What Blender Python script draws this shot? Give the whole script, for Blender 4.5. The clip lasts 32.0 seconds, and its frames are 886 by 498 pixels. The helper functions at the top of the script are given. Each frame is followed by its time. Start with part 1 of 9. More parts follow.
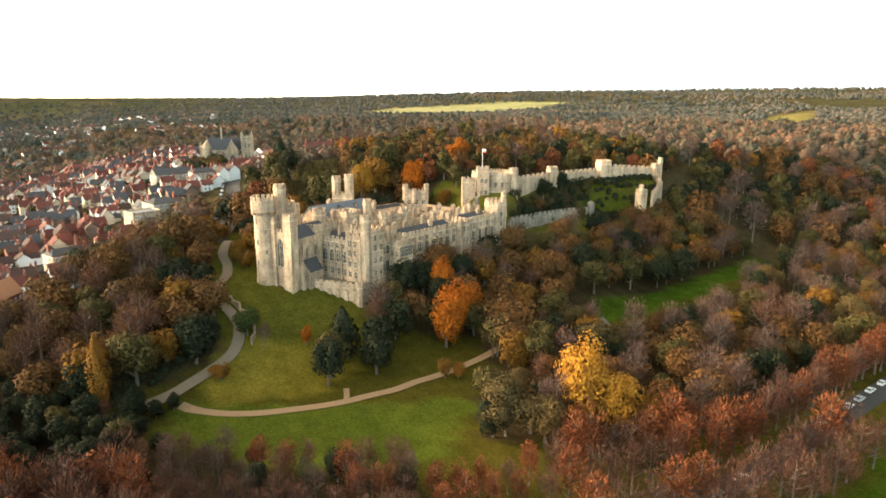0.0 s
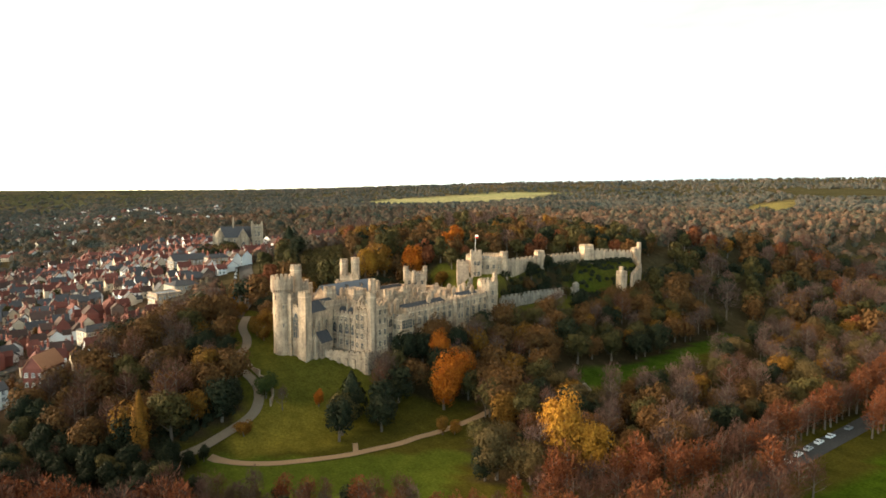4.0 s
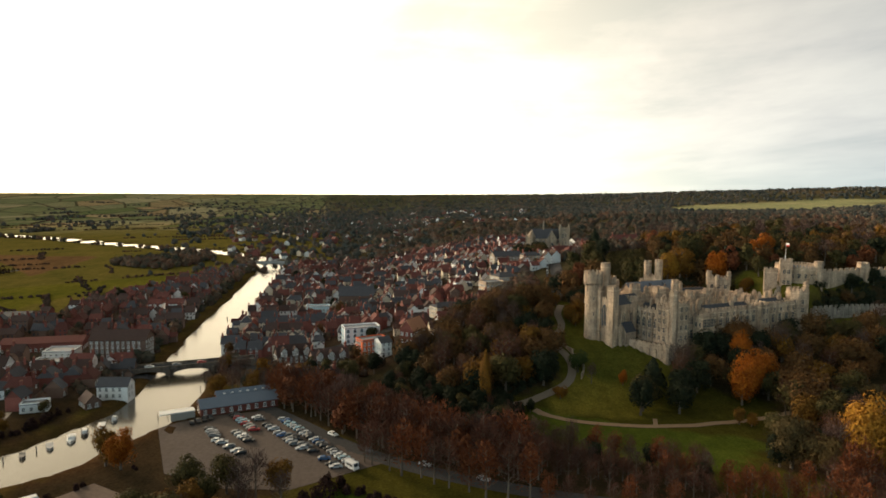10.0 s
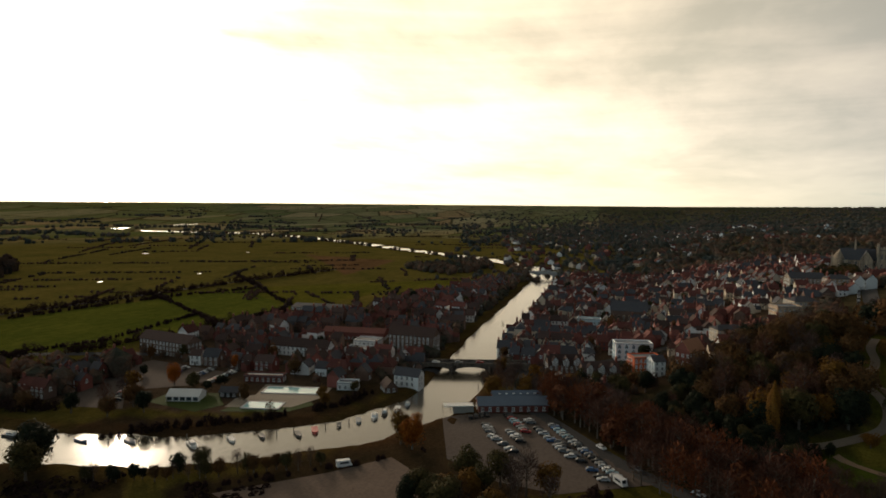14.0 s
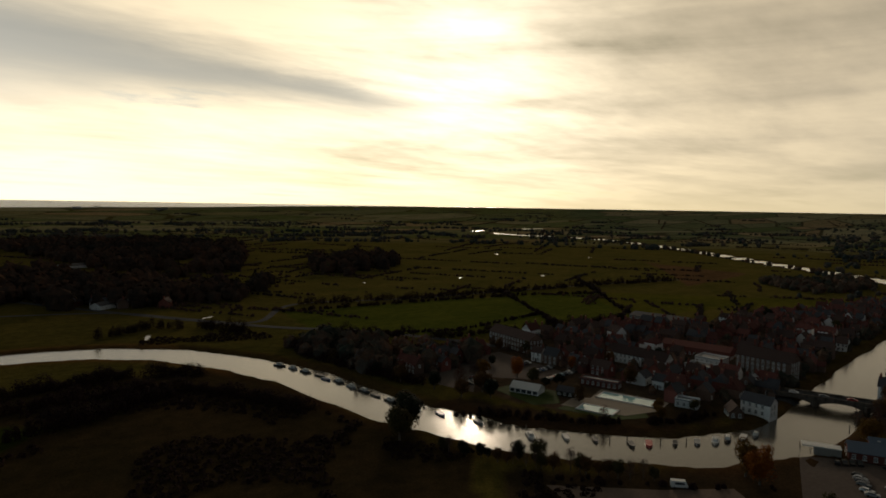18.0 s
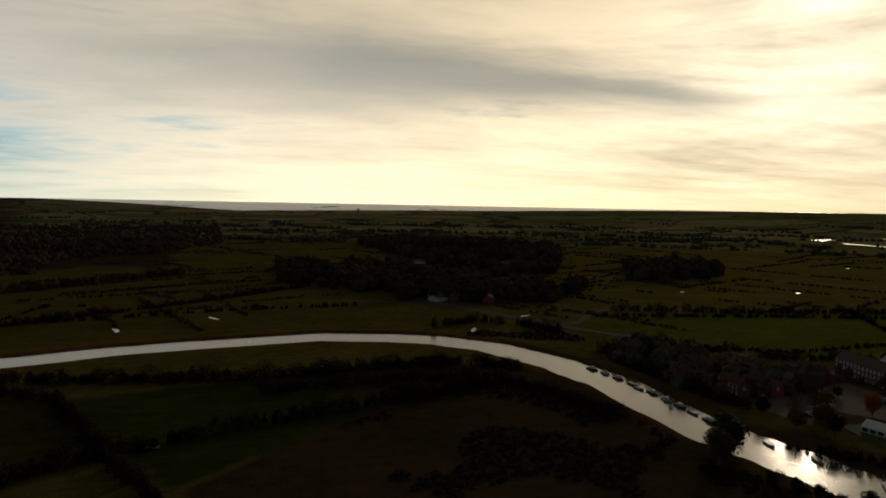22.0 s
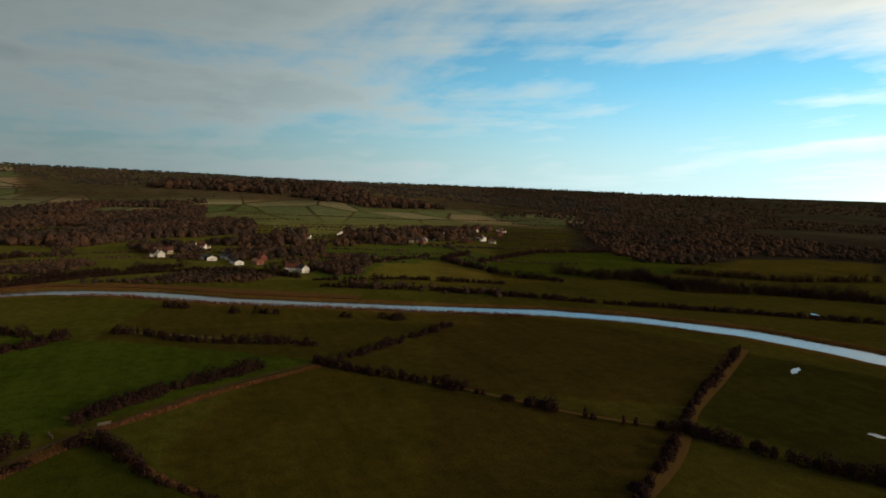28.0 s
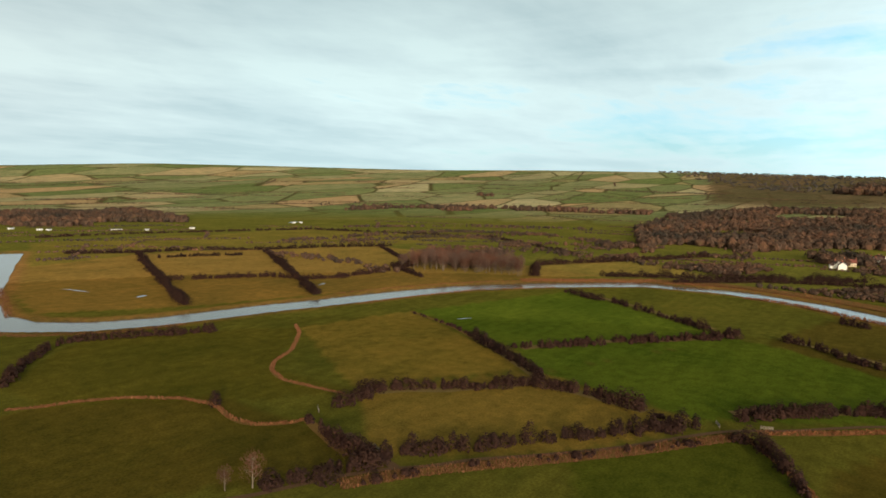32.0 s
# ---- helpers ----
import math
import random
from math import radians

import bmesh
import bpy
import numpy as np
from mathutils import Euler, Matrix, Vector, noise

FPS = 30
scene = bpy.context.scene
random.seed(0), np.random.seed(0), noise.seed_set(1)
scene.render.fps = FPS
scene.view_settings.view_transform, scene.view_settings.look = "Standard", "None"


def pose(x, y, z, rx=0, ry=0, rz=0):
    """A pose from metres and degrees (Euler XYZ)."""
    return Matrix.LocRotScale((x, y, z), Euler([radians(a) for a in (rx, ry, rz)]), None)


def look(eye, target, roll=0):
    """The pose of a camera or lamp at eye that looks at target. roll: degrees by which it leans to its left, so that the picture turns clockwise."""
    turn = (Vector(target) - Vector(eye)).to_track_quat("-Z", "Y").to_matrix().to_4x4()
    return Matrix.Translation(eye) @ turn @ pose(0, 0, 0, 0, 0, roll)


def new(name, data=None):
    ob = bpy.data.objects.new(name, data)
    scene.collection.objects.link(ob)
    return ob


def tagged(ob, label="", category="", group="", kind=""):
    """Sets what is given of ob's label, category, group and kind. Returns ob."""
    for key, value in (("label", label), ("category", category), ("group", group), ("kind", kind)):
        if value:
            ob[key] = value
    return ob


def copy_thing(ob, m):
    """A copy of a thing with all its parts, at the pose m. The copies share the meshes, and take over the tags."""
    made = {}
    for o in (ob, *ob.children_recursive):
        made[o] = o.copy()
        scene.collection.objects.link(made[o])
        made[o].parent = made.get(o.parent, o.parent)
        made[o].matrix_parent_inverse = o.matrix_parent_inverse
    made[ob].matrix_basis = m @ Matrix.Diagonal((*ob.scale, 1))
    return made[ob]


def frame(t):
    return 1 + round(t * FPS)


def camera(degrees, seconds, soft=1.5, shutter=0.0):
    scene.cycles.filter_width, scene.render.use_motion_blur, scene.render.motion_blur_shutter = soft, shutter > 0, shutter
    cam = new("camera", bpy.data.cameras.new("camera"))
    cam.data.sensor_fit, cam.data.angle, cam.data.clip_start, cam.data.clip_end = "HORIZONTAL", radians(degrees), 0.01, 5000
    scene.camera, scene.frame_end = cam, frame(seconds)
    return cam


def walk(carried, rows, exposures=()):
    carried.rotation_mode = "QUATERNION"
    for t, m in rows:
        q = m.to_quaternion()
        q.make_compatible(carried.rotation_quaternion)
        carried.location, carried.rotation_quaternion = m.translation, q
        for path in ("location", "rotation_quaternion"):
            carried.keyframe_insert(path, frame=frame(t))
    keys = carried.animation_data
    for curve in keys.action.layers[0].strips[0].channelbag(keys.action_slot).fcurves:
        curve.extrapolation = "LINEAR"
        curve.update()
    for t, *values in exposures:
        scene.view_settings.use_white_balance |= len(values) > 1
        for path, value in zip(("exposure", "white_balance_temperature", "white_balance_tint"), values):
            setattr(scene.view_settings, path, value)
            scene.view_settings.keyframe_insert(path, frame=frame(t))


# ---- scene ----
cam = camera(69.18, 32.0, soft=1.7)
PATH = [
    (0, look((0.00, 0.01, 88.47), (-84.35, 48.71, 65.82), 0.35)),
    (0.5, look((3.40, -2.37, 88.37), (-80.97, 46.43, 65.97), 0.36)),
    (1, look((6.84, -4.52, 88.44), (-77.75, 44.47, 67.36), 0.31)),
    (1.5, look((10.38, -6.53, 88.56), (-74.60, 42.73, 69.82), 0.25)),
    (2, look((13.91, -8.69, 88.65), (-71.42, 40.82, 72.31), 0.19)),
    (2.5, look((17.55, -10.63, 88.84), (-68.07, 39.10, 74.85), 0.11)),
    (3, look((21.08, -12.63, 89.02), (-64.75, 37.32, 77.24), 0.08)),
    (3.5, look((25.01, -14.85, 88.99), (-61.01, 35.31, 79.78), 0.13)),
    (5.5, look((39.56, -22.37, 89.01), (-46.44, 27.86, 80.08), 0.09)),
    (6, look((43.04, -24.26, 89.19), (-43.22, 25.52, 80.18), 0.16)),
    (6.5, look((47.13, -26.54, 89.39), (-39.65, 22.32, 80.29), 0.20)),
    (7, look((50.96, -28.82, 89.47), (-37.03, 17.83, 80.39), 0.23)),
    (7.5, look((54.60, -31.07, 89.47), (-35.88, 10.53, 80.40), 0.25)),
    (8, look((58.12, -33.22, 89.55), (-34.67, 2.92, 80.47), 0.27)),
    (8.5, look((61.52, -34.91, 89.62), (-32.93, -3.29, 80.65), 0.42)),
    (9, look((64.80, -36.46, 89.76), (-31.60, -11.37, 80.96), 0.35)),
    (9.5, look((67.48, -37.64, 90.01), (-30.75, -21.04, 81.41), 0.34)),
    (10, look((69.84, -38.12, 90.26), (-29.51, -30.55, 81.76), 0.34)),
    (10.5, look((71.92, -38.28, 90.50), (-27.72, -39.72, 82.12), 0.41)),
    (11, look((73.13, -38.13, 90.66), (-26.09, -47.50, 82.43), 0.43)),
    (11.5, look((73.77, -38.15, 90.63), (-25.28, -49.27, 82.56), 0.37)),
    (12, look((74.22, -38.37, 90.68), (-24.60, -51.49, 82.86), 0.33)),
    (12.5, look((74.73, -38.58, 90.67), (-23.52, -55.60, 83.13), 0.38)),
    (13, look((75.43, -38.81, 90.79), (-21.87, -60.68, 83.46), 0.40)),
    (13.5, look((75.83, -38.94, 91.12), (-20.04, -66.46, 83.95), 0.47)),
    (15.5, look((76.73, -38.92, 91.79), (-8.89, -90.15, 85.01), 0.79)),
    (16, look((77.09, -38.71, 91.79), (-4.81, -95.69, 85.09), 0.83)),
    (16.5, look((77.40, -38.68, 91.79), (-0.78, -100.68, 85.12), 0.85)),
    (17, look((77.39, -38.76, 91.78), (3.29, -105.58, 85.08), 0.89)),
    (17.5, look((77.42, -38.70, 91.76), (7.68, -110.05, 85.02), 0.94)),
    (18, look((77.56, -38.52, 91.68), (12.47, -114.13, 84.90), 0.97)),
    (18.5, look((77.84, -38.42, 91.69), (17.64, -117.97, 84.83), 1.00)),
    (19, look((78.40, -38.23, 91.83), (23.29, -121.39, 84.84), 0.97)),
    (19.5, look((78.85, -38.19, 91.82), (29.05, -124.62, 84.79), 0.98)),
    (20, look((79.32, -38.27, 91.83), (34.90, -127.59, 84.79), 0.99)),
    (20.5, look((79.86, -38.17, 91.91), (39.67, -129.48, 84.93), 0.98)),
    (21, look((80.10, -37.26, 92.06), (45.28, -130.74, 85.06), 0.99)),
    (21.5, look((80.12, -36.49, 92.25), (50.49, -131.74, 85.26), 1.01)),
    (22, look((80.59, -36.83, 92.33), (57.69, -133.92, 85.34), 1.09)),
    (22.5, look((81.11, -37.01, 92.27), (65.22, -135.50, 85.27), 1.12)),
    (23, look((81.58, -36.88, 92.16), (74.88, -136.41, 85.17), 1.20)),
    (23.5, look((81.99, -36.57, 92.08), (85.02, -136.27, 85.02), 1.28)),
    (24, look((82.24, -36.26, 92.07), (98.11, -134.73, 84.88), 1.42)),
    (24.5, look((82.22, -36.30, 91.93), (110.78, -131.85, 84.52), 1.50)),
    (25, look((82.07, -36.95, 91.61), (122.83, -127.95, 83.97), 1.57)),
    (25.5, look((81.57, -37.75, 91.35), (133.82, -122.63, 83.31), 1.54)),
    (27.5, look((75.21, -39.42, 89.94), (163.21, -86.10, 81.16), 1.46)),
    (28, look((74.85, -39.30, 90.05), (168.11, -74.23, 81.03), 1.38)),
    (28.5, look((74.76, -39.26, 90.13), (171.73, -61.86, 80.88), 1.37)),
    (29, look((74.45, -39.18, 90.34), (173.39, -50.22, 80.90), 1.35)),
    (29.5, look((73.88, -39.05, 90.57), (173.37, -36.36, 80.86), 1.30)),
    (30, look((73.42, -38.92, 90.68), (171.74, -23.56, 80.80), 1.28)),
    (30.5, look((73.25, -38.84, 90.76), (168.71, -10.78, 80.74), 1.29)),
    (31, look((73.08, -38.79, 90.77), (165.05, -0.85, 80.65), 1.22)),
    (31.5, look((72.80, -38.73, 90.76), (159.95, 9.23, 80.54), 1.15)),
    (32, look((72.53, -38.71, 90.83), (153.73, 18.74, 80.56), 1.08)),
]
EXPOSURES = [(0, 1.08, 7000, 11), (3, 0.72, 7000, 11), (6, 0.0, 7000, 12), (9, -0.38, 6900, 12), (11, -0.89, 6600, 13), (13, -1.38, 6500, 14), (16, -2.35, 6600, 14), (19, -3.12, 6600, 13), (23, -3.25, 6700, 13), (25, -3.0, 6800, 13), (28, -1.95, 6900, 14), (30, -0.9, 6700, 11), (32, -0.38, 6600, 10)]
walk(cam, PATH, EXPOSURES)

# ---- sky and sun ----
SUN_YAW, SUN_UP = 136.5, 13.5      # turn from north to the left, and height, in degrees
sun_to = Vector((-math.sin(radians(SUN_YAW)) * math.cos(radians(SUN_UP)), math.cos(radians(SUN_YAW)) * math.cos(radians(SUN_UP)), math.sin(radians(SUN_UP))))
sun_data = bpy.data.lights.new("sun", "SUN")
sun_data.energy, sun_data.angle, sun_data.color = 4.7, radians(4), (1.0, 0.82, 0.60)
sun = new("sun", sun_data)
sun.matrix_world = look((0, 0, 400), Vector((0, 0, 400)) - sun_to)

world = bpy.data.worlds.new("sky")
scene.world = world
world.use_nodes = True
wn, wl = world.node_tree.nodes, world.node_tree.links
wn.clear()


def wnode(kind, **sets):
    n = wn.new(kind)
    for k, v in sets.items():
        n.inputs[k].default_value = v
    return n


def wmath(op, a, b=None, c=None):
    n = wn.new("ShaderNodeMath")
    n.operation = op
    for i, v in enumerate((a, b, c)):
        if v is None:
            continue
        if isinstance(v, (int, float)):
            n.inputs[i].default_value = v
        else:
            wl.new(v, n.inputs[i])
    return n.outputs[0]


def wramp(fac, stops):
    n = wn.new("ShaderNodeValToRGB")
    while len(n.color_ramp.elements) < len(stops):
        n.color_ramp.elements.new(0.5)
    for e, (p, col) in zip(n.color_ramp.elements, stops):
        e.position, e.color = p, (*col, 1)
    wl.new(fac, n.inputs[0])
    return n.outputs[0]


def wmix(fac, a, b):
    n = wn.new("ShaderNodeMix")
    n.data_type = "RGBA"
    for i, v in ((0, fac), (6, a), (7, b)):
        if isinstance(v, (int, float)):
            n.inputs[i].default_value = v
        elif isinstance(v, tuple):
            n.inputs[i].default_value = (*v, 1)
        else:
            wl.new(v, n.inputs[i])
    return n.outputs[2]


sky = wn.new("ShaderNodeTexSky")
sky.sky_type, sky.sun_disc = "NISHITA", False
sky.sun_elevation, sky.sun_rotation = radians(SUN_UP), radians(-SUN_YAW)
sky.air_density, sky.dust_density, sky.ozone_density = 1.2, 1.5, 2.0
coord = wn.new("ShaderNodeTexCoord")
sep = wn.new("ShaderNodeSeparateXYZ")
wl.new(coord.outputs["Generated"], sep.inputs[0])
sx, sy, sz = sep.outputs
# cloud sheet: the direction cast onto a flat layer overhead
up = wmath("ADD", wmath("MAXIMUM", sz, 0.0), 0.10)
# streaks drawn out along the wind
comb = wn.new("ShaderNodeCombineXYZ")
wl.new(wmath("MULTIPLY", wmath("DIVIDE", sx, up), 0.6), comb.inputs[0])
wl.new(wmath("DIVIDE", sy, up), comb.inputs[1])
big = wnode("ShaderNodeTexNoise", Scale=0.55, Detail=7.0, Roughness=0.58, Distortion=0.35)
wl.new(comb.outputs[0], big.inputs["Vector"])
fine = wnode("ShaderNodeTexNoise", Scale=1.9, Detail=5.0, Roughness=0.6, Distortion=0.2)
wl.new(comb.outputs[0], fine.inputs["Vector"])
# long level layers low in the sky
level = wn.new("ShaderNodeCombineXYZ")
wl.new(wmath("MULTIPLY", sx, 1.5), level.inputs[0])
wl.new(wmath("MULTIPLY", sy, 1.5), level.inputs[1])
wl.new(wmath("MULTIPLY", sz, 17.0), level.inputs[2])
layers = wnode("ShaderNodeTexNoise", Scale=1.0, Detail=6.0, Roughness=0.55, Distortion=0.5)
wl.new(level.outputs[0], layers.inputs["Vector"])
body = wmath("ADD", wmath("ADD", wmath("MULTIPLY", big.outputs[0], 0.52), wmath("MULTIPLY", fine.outputs[0], 0.20)), wmath("MULTIPLY", layers.outputs[0], 0.28))
# nearness to the sun: 0 away from it, 1 at it
dot = wmath("ADD", wmath("ADD", wmath("MULTIPLY", sx, sun_to.x), wmath("MULTIPLY", sy, sun_to.y)), wmath("MULTIPLY", sz, sun_to.z))
near = wmath("MAXIMUM", dot, 0.0)
glow = wmath("POWER", near, 1.8)
thin = wmath("MINIMUM", wmath("MAXIMUM", wmath("MULTIPLY", wmath("SUBTRACT", 0.64, body), 7.0), 0.12), 1.5)
core = wmath("MULTIPLY", thin, wmath("ADD", wmath("ADD", wmath("MULTIPLY", wmath("POWER", near, 260.0), 0.10), wmath("MULTIPLY", wmath("POWER", near, 60.0), 0.24)), wmath("MULTIPLY", wmath("POWER", near, 18.0), 0.09)))
# full cover over the west and north, broken cover to the south-east
gapdir = (0.82, -0.57)
open_to = wmath("POWER", wmath("MAXIMUM", wmath("ADD", wmath("MULTIPLY", sx, gapdir[0]), wmath("MULTIPLY", sy, gapdir[1])), 0.0), 2.0)
thick = wmath("SUBTRACT", wmath("ADD", body, 0.14), wmath("MULTIPLY", open_to, 0.21))
thick = wmath("ADD", thick, wmath("MULTIPLY", wmath("SUBTRACT", sz, 0.13), 0.45))
cover = wramp(thick, [(0.425, (0, 0, 0)), (0.53, (1, 1, 1))])
strong = wramp(body, [(0.40, (1.35, 1.33, 1.28)), (0.50, (0.95, 0.95, 0.95)), (0.61, (0.60, 0.62, 0.61))])
soft = wramp(body, [(0.41, (1.16, 1.15, 1.12)), (0.50, (1.0, 1.0, 1.0)), (0.59, (0.80, 0.84, 0.86))])
shade = wmix(wmath("POWER", near, 2.6), soft, strong)
east = wmath("MINIMUM", wmath("MAXIMUM", wmath("ADD", wmath("ADD", wmath("MULTIPLY", sx, 0.8), 0.5), wmath("MULTIPLY", wmath("MINIMUM", sy, 0.0), 0.5)), 0.0), 1.0)
tone = wmix(glow, wmix(east, (4.6, 4.9, 4.9), (3.85, 4.95, 5.15)), (17.0, 14.4, 9.7))
cloud = wn.new("ShaderNodeMix")
cloud.data_type, cloud.blend_type = "RGBA", "MULTIPLY"
cloud.inputs[0].default_value = 1.0
wl.new(tone, cloud.inputs[6])
# a long grey bank of cloud that narrows towards the sun
across = wmath("ADD", wmath("ADD", wmath("MULTIPLY", sx, 0.0121), wmath("MULTIPLY", sy, -0.2001)), wmath("MULTIPLY", sz, -0.9797))
along_bank = wmath("ADD", wmath("ADD", wmath("MULTIPLY", sx, -0.9085), wmath("MULTIPLY", sy, 0.407)), wmath("MULTIPLY", sz, -0.0944))
half_bank = wmath("MAXIMUM", wmath("SUBTRACT", 0.036, wmath("MULTIPLY", along_bank, 0.070)), 0.012)
across = wmath("ADD", across, wmath("MULTIPLY", wmath("SUBTRACT", fine.outputs[0], 0.5), 0.05))
bank = wmath("POWER", 2.718, wmath("MULTIPLY", wmath("POWER", wmath("DIVIDE", across, half_bank), 2.0), -1.0))
ends = wmath("MULTIPLY", wmath("MINIMUM", wmath("MAXIMUM", wmath("MULTIPLY", wmath("SUBTRACT", 0.30, along_bank), 6.0), 0.0), 1.0), wmath("MINIMUM", wmath("MAXIMUM", wmath("MULTIPLY", wmath("ADD", along_bank, 0.75), 2.5), 0.0), 1.0))
bank = wmath("MULTIPLY", wmath("MULTIPLY", bank, ends), wmath("LESS_THAN", sy, -0.2))
shade = wmix(wmath("MULTIPLY", bank, 0.8), shade, (0.40, 0.45, 0.50))
wl.new(shade, cloud.inputs[7])
lit = wn.new("ShaderNodeMix")
lit.data_type, lit.blend_type = "RGBA", "ADD"
wl.new(core, lit.inputs[0])
wl.new(cloud.outputs[2], lit.inputs[6])
lit.inputs[7].default_value = (46.0, 42.0, 32.0, 1)
veiled = wmix(wmath("MULTIPLY", bank, 0.55), lit.outputs[2], (5.6, 5.9, 5.6))
deep = wn.new("ShaderNodeHueSaturation")
deep.inputs["Saturation"].default_value = 1.2
deep.inputs["Value"].default_value = 1.3
wl.new(sky.outputs[0], deep.inputs["Color"])
clear_sky = wmix(0.75, deep.outputs[0], wramp(sz, [(0.0, (2.2, 4.2, 4.7)), (0.16, (0.75, 3.7, 5.9)), (0.5, (0.4, 1.7, 3.9))]))
both = wmix(cover, clear_sky, veiled)
# haze along the skyline
haze = wmath("POWER", wmath("SUBTRACT", 1.0, wmath("MINIMUM", wmath("MAXIMUM", wmath("MULTIPLY", sz, 6.0), 0.0), 1.0)), 2.5)
hazecol = wmix(glow, (2.7, 3.7, 3.9), (20.0, 16.4, 9.0))
final = wmix(wmath("MULTIPLY", haze, 0.7), both, hazecol)
# the sky brightens towards the skyline
low = wmath("POWER", wmath("SUBTRACT", 1.0, wmath("MINIMUM", wmath("MAXIMUM", sz, 0.0), 1.0)), 1.5)
# and towards the bright south
south_side = wmath("MAXIMUM", wmath("ADD", wmath("MULTIPLY", sx, 0.34), wmath("MULTIPLY", sy, -0.94)), 0.0)
bright = wmath("ADD", 1.0, wmath("MULTIPLY", wmath("MULTIPLY", wmath("POWER", south_side, 2.0), low), 3.2))
south_east = wmath("MAXIMUM", wmath("ADD", wmath("MULTIPLY", sx, 0.6), wmath("MULTIPLY", sy, -0.8)), 0.0)
bright = wmath("ADD", bright, wmath("MULTIPLY", wmath("POWER", south_east, 4.0), 0.7))
# thin bright cloud to the west of the sun
west_side = wmath("MAXIMUM", wmath("ADD", wmath("MULTIPLY", sx, -0.98), wmath("MULTIPLY", sy, -0.17)), 0.0)
bright = wmath("ADD", bright, wmath("MULTIPLY", wmath("POWER", west_side, 3.0), 0.45))
# a thicker veil over the north-west
north_west = wmath("MAXIMUM", wmath("ADD", wmath("MULTIPLY", sx, -0.55), wmath("MULTIPLY", sy, 0.83)), 0.0)
bright = wmath("SUBTRACT", bright, wmath("MULTIPLY", wmath("POWER", north_west, 2.0), 0.20))
bg = wnode("ShaderNodeBackground")
wl.new(wmath("MULTIPLY", wmath("MULTIPLY", wmath("ADD", wmath("MULTIPLY", low, 1.62), 0.38), bright), 0.13), bg.inputs["Strength"])
wl.new(final, bg.inputs["Color"])
wout = wn.new("ShaderNodeOutputWorld")
wl.new(bg.outputs[0], wout.inputs["Surface"])

# ---- materials ----


class Mat:
    """A node material under construction."""

    def __init__(self, name):
        self.m = bpy.data.materials.new(name)
        self.m.use_nodes = True
        self.n, self.l = self.m.node_tree.nodes, self.m.node_tree.links
        self.bsdf = self.n["Principled BSDF"]

    def put(self, value, socket):
        if isinstance(value, (int, float)):
            socket.default_value = value
        elif isinstance(value, tuple):
            socket.default_value = (*value, 1) if len(value) == 3 and socket.type == "RGBA" else value
        else:
            self.l.new(value, socket)

    def node(self, kind, **sets):
        n = self.n.new(kind)
        for k, v in sets.items():
            self.put(v, n.inputs[k])
        return n

    def coord(self, which="Object"):
        if which == "World":
            return self.node("ShaderNodeNewGeometry").outputs["Position"]
        return self.node("ShaderNodeTexCoord").outputs[which]

    def noise(self, scale, detail=4.0, rough=0.55, vec=None):
        return self.node("ShaderNodeTexNoise", Scale=scale, Detail=detail, Roughness=rough, Vector=vec if vec is not None else self.coord()).outputs[0]

    def ramp(self, fac, stops):
        n = self.n.new("ShaderNodeValToRGB")
        while len(n.color_ramp.elements) < len(stops):
            n.color_ramp.elements.new(0.5)
        for e, (p, col) in zip(n.color_ramp.elements, stops):
            e.position, e.color = p, (*(col if isinstance(col, tuple) else (col,) * 3), 1)
        self.put(fac, n.inputs[0])
        return n.outputs[0]

    def mix(self, fac, a, b, mode="MIX"):
        n = self.n.new("ShaderNodeMix")
        n.data_type, n.blend_type = "RGBA", mode
        for i, v in ((0, fac), (6, a), (7, b)):
            self.put(v, n.inputs[i])
        return n.outputs[2]

    def math(self, op, a, b=0.0):
        n = self.n.new("ShaderNodeMath")
        n.operation = op
        self.put(a, n.inputs[0])
        self.put(b, n.inputs[1])
        return n.outputs[0]

    def random(self):
        return self.node("ShaderNodeObjectInfo").outputs["Random"]

    def island(self):
        return self.node("ShaderNodeNewGeometry").outputs["Random Per Island"]

    def done(self, color, rough=0.8, metal=0.0, height=None, depth=0.05, spec=0.3):
        self.put(color, self.bsdf.inputs["Base Color"])
        self.put(rough, self.bsdf.inputs["Roughness"])
        self.put(metal, self.bsdf.inputs["Metallic"])
        self.put(spec, self.bsdf.inputs["Specular IOR Level"])
        if height is not None:
            b = self.node("ShaderNodeBump", Strength=0.6, Distance=depth, Height=height)
            self.l.new(b.outputs[0], self.bsdf.inputs["Normal"])
        return self.m


def mat_plain(name, a, b, scale=0.6, rough=0.85, spec=0.25, vary=0.25):
    """Two tones in broad and fine patches, a little different on every object."""
    m = Mat(name)
    v = m.coord("World")
    c = m.mix(m.noise(scale, 6, 0.6, v), a, b)
    c = m.mix(0.5, c, m.ramp(m.noise(scale * 9, 3, 0.6, v), [(0.3, 0.72), (0.7, 1.25)]), "MULTIPLY")
    c = m.mix(vary, c, m.ramp(m.random(), [(0.0, 0.55), (1.0, 1.5)]), "MULTIPLY")
    return m.done(c, rough, height=m.noise(scale * 12, 3, 0.6, v), depth=0.04, spec=spec)


